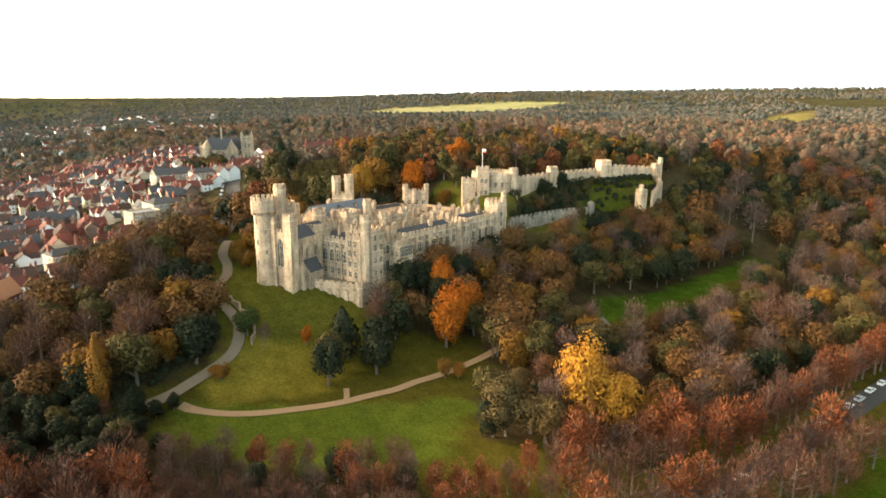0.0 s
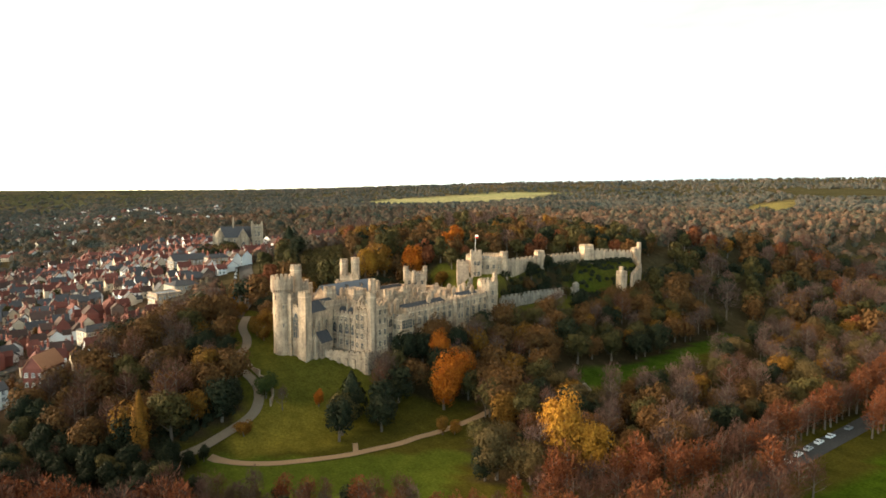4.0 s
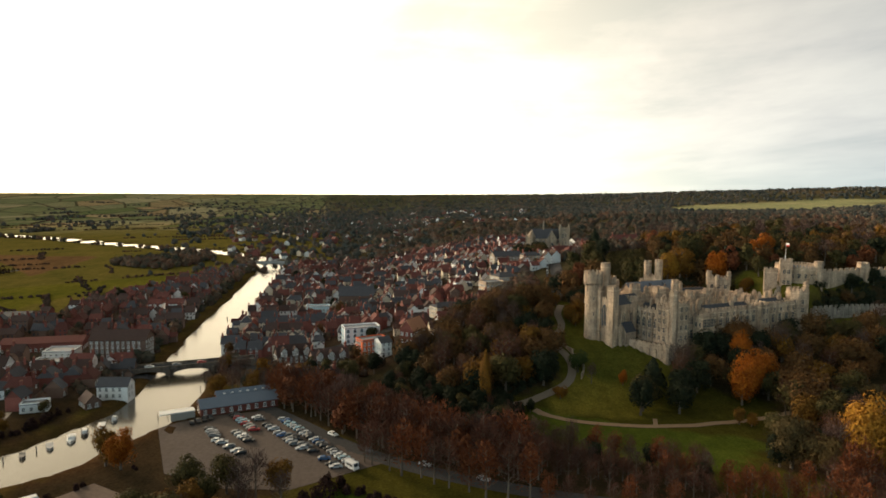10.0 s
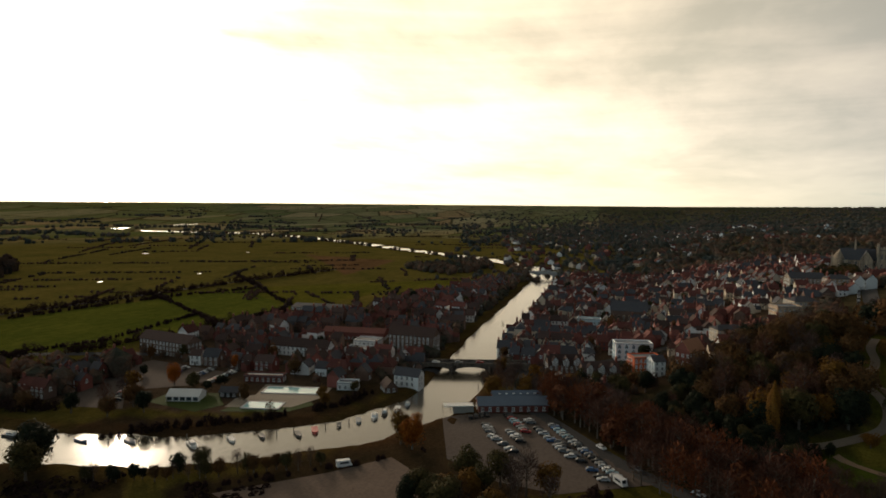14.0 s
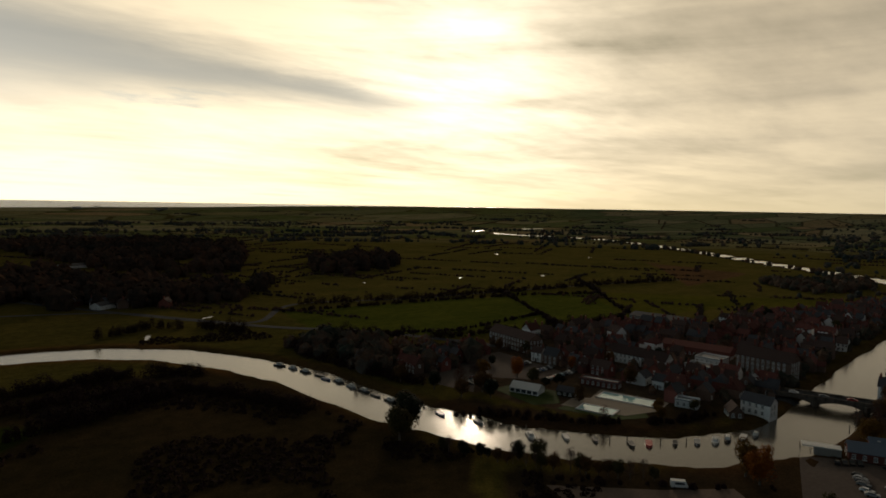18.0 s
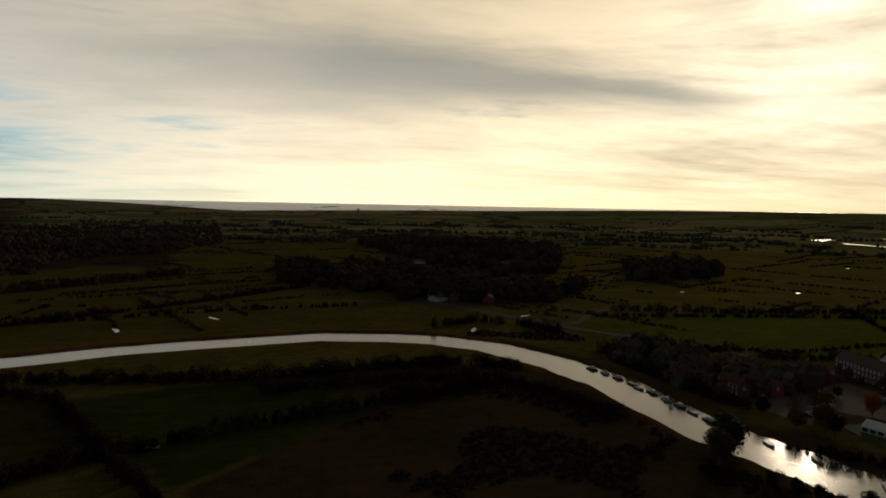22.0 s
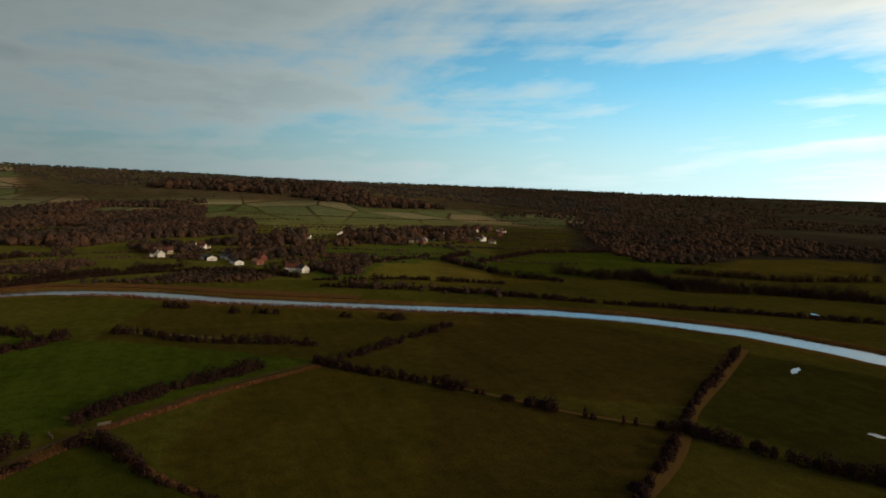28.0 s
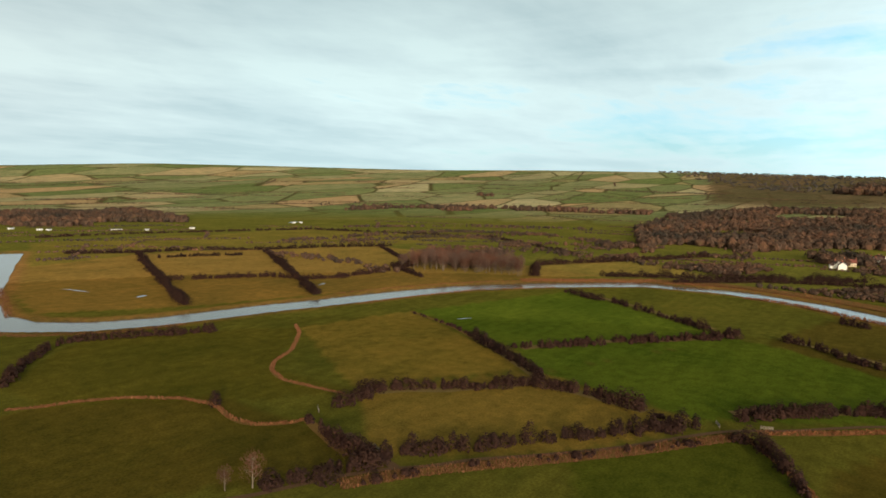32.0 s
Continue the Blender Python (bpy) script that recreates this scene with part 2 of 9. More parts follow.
def mat_leaf(name, a, b, c, rough=0.75):
    """Foliage: each leaf clump takes a tone of its own, each tree leans to one of them."""
    m = Mat(name)
    a, b, c = [(q[0] * 0.88, q[1] * 0.77, q[2] * 1.10 + 0.002) for q in (a, b, c)]
    col = m.ramp(m.island(), [(0.0, a), (0.5, b), (1.0, c)])
    col = m.mix(0.6, col, m.ramp(m.random(), [(0.0, (0.6, 0.62, 0.6)), (0.5, (1.0, 0.95, 0.9)), (1.0, (1.35, 1.15, 1.0))]), "MULTIPLY")
    return m.done(col, rough, spec=0.04)


def mat_glass(name, tint=(0.02, 0.025, 0.03)):
    m = Mat(name)
    return m.done(m.mix(m.random(), tint, tuple(1.8 * t for t in tint)), 0.28, spec=0.5)




def mat_stone(name, a, b):
    """Coursed ashlar: pale blocks, weather streaks and soot in broad patches."""
    m = Mat(name)
    v = m.coord("World")
    base = m.mix(m.ramp(m.noise(0.10, 6, 0.65, v), [(0.32, 0.0), (0.68, 1.0)]), a, b)
    base = m.mix(0.75, base, m.ramp(m.noise(0.9, 5, 0.7, v), [(0.25, 0.62), (0.7, 1.22)]), "MULTIPLY")
    stretch = m.node("ShaderNodeMapping", Vector=v, Scale=(0.55, 0.55, 0.10))
    base = m.mix(0.7, base, m.ramp(m.noise(0.7, 5, 0.65, stretch.outputs[0]), [(0.36, (0.36, 0.36, 0.36)), (0.58, (1.10, 1.07, 1.02))]), "MULTIPLY")
    courses = m.node("ShaderNodeTexBrick", Vector=m.node("ShaderNodeMapping", Vector=v, Rotation=(1.5708, 0, 0.5)).outputs[0], Scale=1.0)
    for key, val in (("Brick Width", 1.1), ("Row Height", 0.5), ("Mortar Size", 0.03)):
        courses.inputs[key].default_value = val
    for key, val in (("Color1", 0.82), ("Color2", 1.12), ("Mortar", 0.6)):
        courses.inputs[key].default_value = (val, val, val, 1)
    base = m.mix(0.7, base, courses.outputs[0], "MULTIPLY")
    base = m.mix(0.25, base, m.ramp(m.random(), [(0.0, (0.72, 0.72, 0.74)), (1.0, (1.25, 1.2, 1.12))]), "MULTIPLY")
    return m.done(base, 0.92, height=m.noise(2.2, 5, 0.7, v), depth=0.12, spec=0.15)


STONE = mat_stone("castle_stone", (0.60, 0.435, 0.305), (0.38, 0.285, 0.215))
TRIM = mat_stone("pale_dressed_stone", (0.72, 0.54, 0.38), (0.58, 0.44, 0.32))
STONE_GREY = mat_stone("grey_flint_stone", (0.38, 0.32, 0.26), (0.26, 0.225, 0.19))
SLATE = mat_plain("slate_roof", (0.050, 0.050, 0.058), (0.088, 0.085, 0.090), 0.5, 0.8, 0.15)
LEAD = mat_plain("lead_roof", (0.10, 0.112, 0.14), (0.165, 0.168, 0.18), 0.3, 0.6, 0.3)
GLASS = mat_glass("window_glass")
BARK = mat_plain("bark", (0.09, 0.07, 0.055), (0.15, 0.125, 0.10), 1.2, 0.95, 0.1)

# ---- ground ----
RIVER = [(-3000, -2500), (-2187, -1888), (-1900, -1850), (-1541, -1747), (-1480, -1480), (-1519, -1297), (-1490, -1140), (-1396, -936), (-1220, -680), (-1081, -503), (-960, -330), (-850, -225), (-723, -186), (-590, -173), (-465, -163), (-378, -157), (-318, -151), (-280, -145), (-222, -139), (-193, -140), (-152, -157),
         (-122, -190), (-108, -212), (-101, -237), (-92, -268), (-89, -296), (-86, -345), (-72, -390), (-48, -433), (-18, -460), (15, -474),
         (63, -482), (137, -469), (182, -459), (224, -441), (265, -427), (310, -408), (345, -401), (403, -382), (462, -335), (502, -282),
         (530, -213), (566, -138), (605, -55), (648, 2), (676, 72), (666, 155), (600, 222), (538, 268), (480, 290), (430, 305), (365, 325),
         (300, 341), (262, 360), (236, 392), (230, 430), (248, 495), (285, 580), (330, 680), (385, 800)]
RIM = [(0, 160), (20, 165), (45, 150), (60, 112), (75, 94), (90, 84), (150, 80), (196, 80), (206, 80), (213, 83), (220, 89), (235, 103), (248, 122), (262, 142), (284, 188),
       (305, 180), (330, 172), (345, 120), (360, 160)]


WOOD_TOWN = [(-192, -14), (-193, 2), (-197, 16), (-203, 28), (-212, 37.5), (-224, 39), (-237, 36), (-252, 41), (-264, 45), (-296, 44), (-322, 46), (-330, 30), (-300, -2), (-262, -14), (-240, -34), (-222, -34)]
WOOD_SLOPE = [(-224, 101), (-226, 112), (-238, 150), (-240, 184), (-249, 205), (-261, 245), (-266, 272), (-258, 296), (-250, 330), (-228, 345), (-216, 300), (-205, 240), (-200, 190), (-192, 150), (-196, 112), (-210, 98)]
WOOD_PARK = [(-148, 98), (-170, 118), (-186, 124), (-192, 146), (-182, 174), (-172, 196), (-178, 240), (-200, 320), (-212, 372), (-150, 380), (-112, 300), (-102, 250), (-100, 205), (-98, 160), (-104, 128), (-118, 104), (-130, 88)]
WOOD_BEHIND = [(-312, 66), (-322, 100), (-322, 180), (-326, 330), (-305, 345), (-345, 420), (-440, 420), (-440, 150), (-345, 60)]
WALL_GARDEN = [(-263, 193), (-272, 215), (-281, 243), (-286, 262), (-294, 276), (-290, 240), (-282, 211), (-274, 200)]
AVENUE_STRIP = [(-222, -34), (-192, -8), (-186, 12), (-172, 6), (-138, 40), (-126, 64), (-104, 62), (-118, -4), (-150, -46), (-210, -100), (-228, -80)]


def smooth(t):
    t = np.clip(t, 0.0, 1.0)
    return t * t * (3 - 2 * t)


def line_distance(x, y, line):
    """Distance from the points to a polyline."""
    best = np.full(np.shape(x), 1e9)
    for (ax, ay), (bx, by) in zip(line, line[1:]):
        vx, vy = bx - ax, by - ay
        t = np.clip(((x - ax) * vx + (y - ay) * vy) / (vx * vx + vy * vy), 0, 1)
        best = np.minimum(best, np.hypot(x - ax - t * vx, y - ay - t * vy))
    return best


def ripple(x, y, size, seed=0.0):
    """Cheap smooth unevenness between -1 and 1."""
    a, b = x / size + seed, y / size - 1.7 * seed
    return (np.sin(a + 1.3 * np.sin(0.7 * b + seed)) + np.sin(1.1 * b + 1.1 * np.sin(0.8 * a)) + np.sin(0.6 * (a + b) + 2.1 * seed)) / 3


def land(x, y):
    """Height of the ground without the river."""
    x, y = np.asarray(x, float), np.asarray(y, float)
    foot = np.interp(y, [-200, 60, 200, 262, 340, 600, 1000], [-150, -190, -195, -218, -226, -275, -300])
    rise = np.interp(foot - x, [0, 18, 45, 68, 92, 125, 200], [0, 6.5, 16.5, 21, 38, 43, 45])
    west = smooth((-252 - x) / 55)
    south = smooth((y + 85) / 150) * (1 - west) + smooth((y + 105) / 300) * west
    hill = rise * south * (1 - 0.22 * smooth((-420 - x) / 150) * smooth((y - 60) / 80) * smooth((420 - y) / 150))
    r, yaw = np.hypot(x - 75, y + 38), np.degrees(np.arctan2(-(x - 75), y + 38)) % 360
    rim = np.interp(yaw, [a for a, _ in RIM], [b for _, b in RIM])
    start = np.interp(yaw, [0, 60, 90, 190, 230, 260, 330, 345, 360], [900, 1500, 2700, 2700, 1900, 1500, 1900, 2200, 900])
    t = smooth((r - start) / (4550 - start))
    far = rim * t + ripple(x, y, 380, 2.0) * 60 * t * (1 - 0.85 * smooth((r - 3600) / 700)) * np.clip((rim - 80) / 60, 0, 1)
    # the levelled castle yard
    yard_ = smooth((186 - y) / 18) * smooth((y - 56) / 14) * smooth((x + 352) / 40)
    hill = hill - np.maximum(hill - 24.0, 0) * yard_
    # the motte and the bank that carries the outer wall
    bank = line_distance(x, y, [(-290, 198), (-292, 240), (-297, 285), (-295, 326)])
    motte = np.hypot(x + 289, y - 196)
    hill = np.maximum(hill, 40.5 * (1 - smooth((bank - 3) / 14)))
    hill = np.maximum(hill, 40.5 * (1 - smooth((motte - 13) / 17)))
    return np.maximum(hill, 0) * (1 - t) + far + 0.25 * ripple(x, y, 37)


def ground(x, y):
    d = line_distance(np.asarray(x, float), np.asarray(y, float), RIVER)
    bank = 15.5 + 1.2 * ripple(np.asarray(x, float), np.asarray(y, float), 9, 3.0)
    return land(x, y) * smooth((d - 8) / 14) - 3.2 * (1 - smooth((d - bank + 5) / 6.0)) + 0.7 * np.exp(-((d - bank - 4.5) / 2.2) ** 2)


def height(x, y):
    return float(ground(np.array([x]), np.array([y]))[0])


def mesh_from(name, verts, faces, material=None, flat=True):
    me = bpy.data.meshes.new(name)
    me.from_pydata(verts, [], faces)
    if material is not None:
        for m in (material if isinstance(material, (list, tuple)) else (material,)):
            me.materials.append(m)
    if not flat:
        me.polygons.foreach_set("use_smooth", [True] * len(me.polygons))
    return me


def axis(lo, hi, step, reach):
    """Even lines between lo and hi, then wider and wider ones out to reach on both sides."""
    inner = list(np.arange(lo, hi + 0.1, step))
    out, s = [], step
    p = hi
    while p < reach:
        s *= 1.10
        p += min(s, 170)
        out.append(min(p, reach))
    low, s, p = [], step, lo
    while p > -reach:
        s *= 1.10
        p -= min(s, 170)
        low.append(max(p, -reach))
    return np.array(low[::-1] + inner + out)


gx, gy = axis(-760, 720, 5.0, 4750), axis(-640, 740, 5.0, 4750)
GX, GY = np.meshgrid(gx, gy)
GZ = ground(GX, GY)
nx, ny = len(gx), len(gy)
verts = np.stack([GX, GY, GZ], -1).reshape(-1, 3)
idx = np.arange(nx * ny).reshape(ny, nx)
faces = np.stack([idx[:-1, :-1], idx[:-1, 1:], idx[1:, 1:], idx[1:, :-1]], -1).reshape(-1, 4)
ground_mesh = mesh_from("ground", verts.tolist(), faces.tolist(), flat=False)


def inside(x, y, poly):
    """Which of the points lie in a polygon."""
    hit = np.zeros(np.shape(x), bool)
    for (ax, ay), (bx, by) in zip(poly, poly[1:] + poly[:1]):
        cross = (ay > y) != (by > y)
        hit ^= cross & (x < (bx - ax) * (y - ay) / (by - ay + 1e-12) + ax)
    return hit


GREEN, OLIVE = (0.054, 0.096, 0.012), (0.125, 0.112, 0.026)
FIELDS = [  # outline, colour
    ([(-994, 1503), (-1069, 1804), (-824, 1407), (-715, 1177), (-814, 1196)], (0.26, 0.29, 0.12)),
    ([(-2026, 819), (-2137, 1039), (-2182, 1311), (-2136, 1553), (-2027, 1700), (-1873, 1558), (-1738, 1265), (-1628, 978), (-1632, 793)], (0.36, 0.47, 0.30)),
    ([(-2342, -91), (-1928, -11), (-1466, 60), (-1560, 130), (-2300, 20)], (0.11, 0.14, 0.03)),
    ([(150, -20), (266, 46), (325, 8), (290, -25), (180, -60)], (0.048, 0.070, 0.011)),
    ([(300, -25), (380, -60), (404, -98), (340, -145), (266, -212), (180, -120), (200, -60)], (0.062, 0.062, 0.014)),
    ([(330, 20), (350, 97), (487, 37), (440, -95), (404, -92)], GREEN),
    ([(380, 126), (430, 236), (584, 187), (487, 37), (352, 98)], (0.058, 0.104, 0.013)),
    ([(228, 103), (276, 147), (349, 100), (328, 16), (262, 52)], (0.128, 0.110, 0.029)),
    ([(276, 152), (340, 258), (427, 238), (352, 104)], OLIVE),
    ([(184, 275), (240, 324), (303, 291), (340, 258), (274, 205), (270, 149), (231, 181), (183, 230)], (0.066, 0.074, 0.014)),
    ([(100, 240), (183, 230), (233, 188), (235, 139), (225, 86), (176, 124), (90, 160)], (0.062, 0.062, 0.014)),
    ([(330, 372), (258, 420), (290, 560), (350, 690), (483, 689), (428, 336)], (0.135, 0.104, 0.031)),
    ([(428, 336), (483, 689), (623, 642), (600, 262), (520, 300)], (0.132, 0.104, 0.032)),
    ([(600, 262), (623, 642), (760, 560), (712, 299), (690, 200)], (0.125, 0.104, 0.030)),
    ([(483, 689), (350, 660), (450, 900), (900, 850), (1000, 520), (760, 560), (623, 642)], (0.095, 0.095, 0.022)),
    ([(690, 200), (748, 104), (900, 250), (712, 299)], (0.12, 0.11, 0.03)),
    ([(404, -100), (487, 20), (610, -10), (560, -120), (500, -250), (440, -300), (375, -335), (290, -235), (340, -146)], (0.060, 0.060, 0.015)),
    ([(365, -332), (284, -226), (195, -250), (147, -284), (183, -351), (243, -388)], (0.040, 0.052, 0.012)),
    ([(147, -290), (183, -355), (102, -374), (11, -394), (22, -333), (119, -250)], (0.030, 0.055, 0.010)),
    ([(-190, 22), (-168, 58), (-150, 104), (-126, 70), (-138, 40), (-172, 10)], (0.080, 0.140, 0.022)),
    ([(-236, 45), (-246, 60), (-234, 66), (-214, 90), (-200, 88), (-176, 60), (-186, 24), (-215, 40)], (0.155, 0.175, 0.030)),
    ([(-200, 180), (-182, 178), (-186, 241), (-213, 340), (-228, 339), (-216, 261)], (0.045, 0.110, 0.014)),
    ([(-80, 250), (-68, 146), (-40, 140), (-30, 260)], (0.05, 0.115, 0.010)),
    ([(-122, -55), (-100, -80), (-60, -40), (-100, -14)], (0.045, 0.105, 0.012)),
    ([(-293, -442), (-340, -393), (-302, -330), (-237, -381), (-250, -450)], (0.085, 0.108, 0.018)),
    ([(-395, -337), (-345, -395), (-420, -520), (-505, -458)], (0.08, 0.108, 0.018)),
    ([(-505, -455), (-667, -264), (-613, -248), (-546, -314), (-400, -335)], (0.085, 0.108, 0.018)),
    ([(-168, -531), (-149, -428), (-212, -368), (-379, -336), (-491, -454), (-334, -508)], (0.07, 0.108, 0.018)),
    ([(-640, -425), (-740, -500), (-900, -640), (-860, -450)], (0.115, 0.085, 0.05)),
    ([(700, -140), (760, -420), (1100, -420), (1050, -200)], (0.05, 0.085, 0.016)),
    ([(820, -370), (930, -511), (923, -658), (813, -675), (676, -558), (666, -436), (712, -356)], (0.06, 0.105, 0.014)),
    ([(700, -635), (799, -764), (781, -912), (703, -936), (569, -748), (592, -639)], (0.095, 0.10, 0.022)),
    ([(717, -191), (823, -244), (847, -326), (691, -346), (640, -385), (645, -263)], (0.10, 0.105, 0.02)),
    ([(1706, -156), (2270, -400), (2227, -833), (1771, -933), (1509, -458), (1287, -239)], (0.12, 0.15, 0.055)),
]
BEND = [(-58, -378), (-72, -327), (-74, -276), (-76, -244), (-84, -205), (-60, -180), (30, -150), (110, -190), (112, -250), (30, -330), (95, -378), (20, -402)]
TOWN = [(-225, -60), (-235, -130), (-330, -140), (-720, -165), (-740, -110), (-760, 60), (-600, 180), (-480, 120), (-420, 60), (-330, 20), (-280, -10)]
TOWN_SOUTH = [(-140, -262), (-150, -215), (-205, -190), (-235, -168), (-320, -176), (-560, -200), (-700, -215), (-640, -250), (-430, -290), (-330, -330), (-215, -345), (-130, -330)]
col = np.empty((*GX.shape, 3))
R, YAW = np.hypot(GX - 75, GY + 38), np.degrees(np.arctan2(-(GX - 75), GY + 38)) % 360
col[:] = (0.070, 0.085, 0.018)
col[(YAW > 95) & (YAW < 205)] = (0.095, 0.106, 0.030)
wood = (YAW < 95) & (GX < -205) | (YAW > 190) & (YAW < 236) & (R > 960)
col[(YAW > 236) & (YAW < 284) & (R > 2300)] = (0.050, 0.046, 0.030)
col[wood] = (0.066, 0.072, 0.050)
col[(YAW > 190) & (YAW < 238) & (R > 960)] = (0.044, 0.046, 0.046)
# bluish tint of distance put into the far western plain's colour
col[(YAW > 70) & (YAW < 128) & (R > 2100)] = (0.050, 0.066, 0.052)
for poly, c in FIELDS:
    col[inside(GX, GY, poly)] = c
for poly, c in (([(-200, 84), (-214, 40), (-240, 20), (-330, 36), (-330, 180), (-318, 345), (-262, 345), (-262, 180), (-226, 100)], (0.088, 0.118, 0.024)), ([(-250, 268), (-262, 250), (-288, 262), (-286, 296), (-262, 300)], (0.075, 0.130, 0.018))):
    col[inside(GX, GY, poly)] = c
for poly in ([(-225, -128), (-196, -90), (-124, -72), (-84, -100), (-60, -170), (-80, -190), (-130, -150), (-170, -140)], [(-104, -262), (-120, -212), (-150, -178), (-205, -164), (-240, -166), (-205, -192), (-150, -206), (-128, -262)]):
    col[inside(GX, GY, poly)] = (0.052, 0.048, 0.034)
col[inside(GX, GY, BEND)] = (0.046, 0.044, 0.026)
for poly in (WOOD_TOWN, WOOD_SLOPE, WOOD_PARK, WOOD_BEHIND, WALL_GARDEN, AVENUE_STRIP):
    col[inside(GX, GY, poly)] = (0.050, 0.050, 0.034)
for poly in (TOWN, TOWN_SOUTH):
    col[inside(GX, GY, poly)] = (0.085, 0.078, 0.068)
# far land brightened westward, dimmed southward: brightness as viewed, put into the colour
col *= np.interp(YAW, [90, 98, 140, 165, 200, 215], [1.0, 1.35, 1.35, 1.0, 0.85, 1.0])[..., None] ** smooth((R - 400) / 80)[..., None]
d_river = line_distance(GX, GY, RIVER)
reed = np.exp(-((d_river - 19) / 5.0) ** 2)[..., None] * np.where(GX > -60, 0.8, 0.75)[..., None]
col = col * (1 - reed) + np.where((GX > -60)[..., None], (0.15, 0.095, 0.04), (0.062, 0.045, 0.026)) * reed
mud = np.exp(-((d_river - 12.5) / 3.0) ** 2)[..., None]
col = col * (1 - mud) + np.array((0.07, 0.055, 0.038)) * mud
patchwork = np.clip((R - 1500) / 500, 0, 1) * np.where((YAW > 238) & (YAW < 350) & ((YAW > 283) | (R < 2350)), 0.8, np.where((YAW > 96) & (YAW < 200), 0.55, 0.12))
# eastern meadows lifted with distance, then blued: haze put into the colour
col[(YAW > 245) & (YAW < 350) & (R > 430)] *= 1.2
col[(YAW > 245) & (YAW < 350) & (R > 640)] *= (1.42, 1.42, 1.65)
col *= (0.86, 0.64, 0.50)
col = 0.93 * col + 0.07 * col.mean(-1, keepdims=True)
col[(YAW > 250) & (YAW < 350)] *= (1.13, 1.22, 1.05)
layer = ground_mesh.color_attributes.new("land_use_haze", "FLOAT_COLOR", "POINT")
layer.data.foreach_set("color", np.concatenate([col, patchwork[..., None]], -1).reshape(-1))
m = Mat("meadow_ground")
v = m.coord("World")
use = m.node("ShaderNodeAttribute")
use.attribute_name = "land_use_haze"
cells = m.node("ShaderNodeTexVoronoi", Vector=m.node("ShaderNodeMapping", Vector=v, Rotation=(0, 0, 0.5), Scale=(0.0026, 0.0056, 0.0)).outputs[0], Scale=1.0)
edge = m.node("ShaderNodeTexVoronoi", Vector=m.node("ShaderNodeMapping", Vector=v, Rotation=(0, 0, 0.5), Scale=(0.0026, 0.0056, 0.0)).outputs[0], Scale=1.0)
edge.feature = "DISTANCE_TO_EDGE"
# crop tones paled and greyed, with the haze over the downs mixed in
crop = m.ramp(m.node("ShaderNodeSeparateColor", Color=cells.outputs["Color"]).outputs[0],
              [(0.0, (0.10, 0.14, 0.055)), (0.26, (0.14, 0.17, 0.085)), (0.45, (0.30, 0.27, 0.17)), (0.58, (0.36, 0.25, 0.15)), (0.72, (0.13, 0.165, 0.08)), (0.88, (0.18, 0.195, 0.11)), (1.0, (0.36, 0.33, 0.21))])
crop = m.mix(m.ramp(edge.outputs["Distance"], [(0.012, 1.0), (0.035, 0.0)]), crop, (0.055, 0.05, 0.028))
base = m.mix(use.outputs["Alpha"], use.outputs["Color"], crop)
base = m.mix(0.6, base, m.ramp(m.noise(0.018, 6, 0.66, v), [(0.32, (0.56, 0.66, 0.6)), (0.68, (1.42, 1.26, 1.2))]), "MULTIPLY")
rows = m.node("ShaderNodeMapping", Vector=v, Rotation=(0, 0, 0.62), Scale=(0.012, 0.16, 0.1))
base = m.mix(0.3, base, m.ramp(m.noise(1.0, 4, 0.6, rows.outputs[0]), [(0.34, 0.70), (0.66, 1.26)]), "MULTIPLY")
base = m.mix(0.6, base, m.ramp(m.noise(0.16, 5, 0.65, v), [(0.32, (0.58, 0.62, 0.6)), (0.68, (1.38, 1.3, 1.2))]), "MULTIPLY")
base = m.mix(0.75, base, m.ramp(m.noise(1.1, 4, 0.65, v), [(0.32, 0.6), (0.68, 1.35)]), "MULTIPLY")
ground_mesh.materials.append(m.done(base, 0.95, height=m.noise(1.1, 5, 0.65, v), depth=0.25, spec=0.0))
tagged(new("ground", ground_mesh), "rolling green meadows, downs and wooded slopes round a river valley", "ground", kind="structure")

# ---- river ----


def ribbon(line, half, z, step=6.0):
    """Vertices and faces of a strip along a polyline."""
    pts = [Vector((*p, 0)) for p in line]
    fine = []
    for i in range(len(pts) - 1):
        p0, p1, p2, p3 = pts[max(i - 1, 0)], pts[i], pts[i + 1], pts[min(i + 2, len(pts) - 1)]
        n = max(1, int((p2 - p1).length / step))
        for k in range(n):
            t = k / n
            fine.append(0.5 * ((2 * p1) + (p2 - p0) * t + (2 * p0 - 5 * p1 + 4 * p2 - p3) * t * t + (3 * p1 - p0 - 3 * p2 + p3) * t ** 3))
    fine.append(pts[-1])
    vs, fs = [], []
    for i, p in enumerate(fine):
        d = (fine[min(i + 1, len(fine) - 1)] - fine[max(i - 1, 0)]).normalized()
        s = Vector((-d.y, d.x, 0)) * half
        for q in (p + s, p - s):
            vs.append((q.x, q.y, z if isinstance(z, (int, float)) else z(q.x, q.y)))
        if i:
            fs.append((2 * i - 2, 2 * i - 1, 2 * i + 1, 2 * i))
    return vs, fs


m = Mat("river_water")
v = m.coord("World")
WATER = m.done(m.mix(m.noise(0.02, 3, 0.5, v), (0.060, 0.048, 0.030), (0.080, 0.064, 0.042)), 0.16, height=m.noise(0.35, 5, 0.65, v), depth=0.06, spec=0.7)
tagged(new("river_water", mesh_from("river_water", *ribbon(RIVER, 19, -1.0), WATER)), "calm silvery tidal river winding between grassy banks", "river", kind="structure")

# ---- building blocks ----


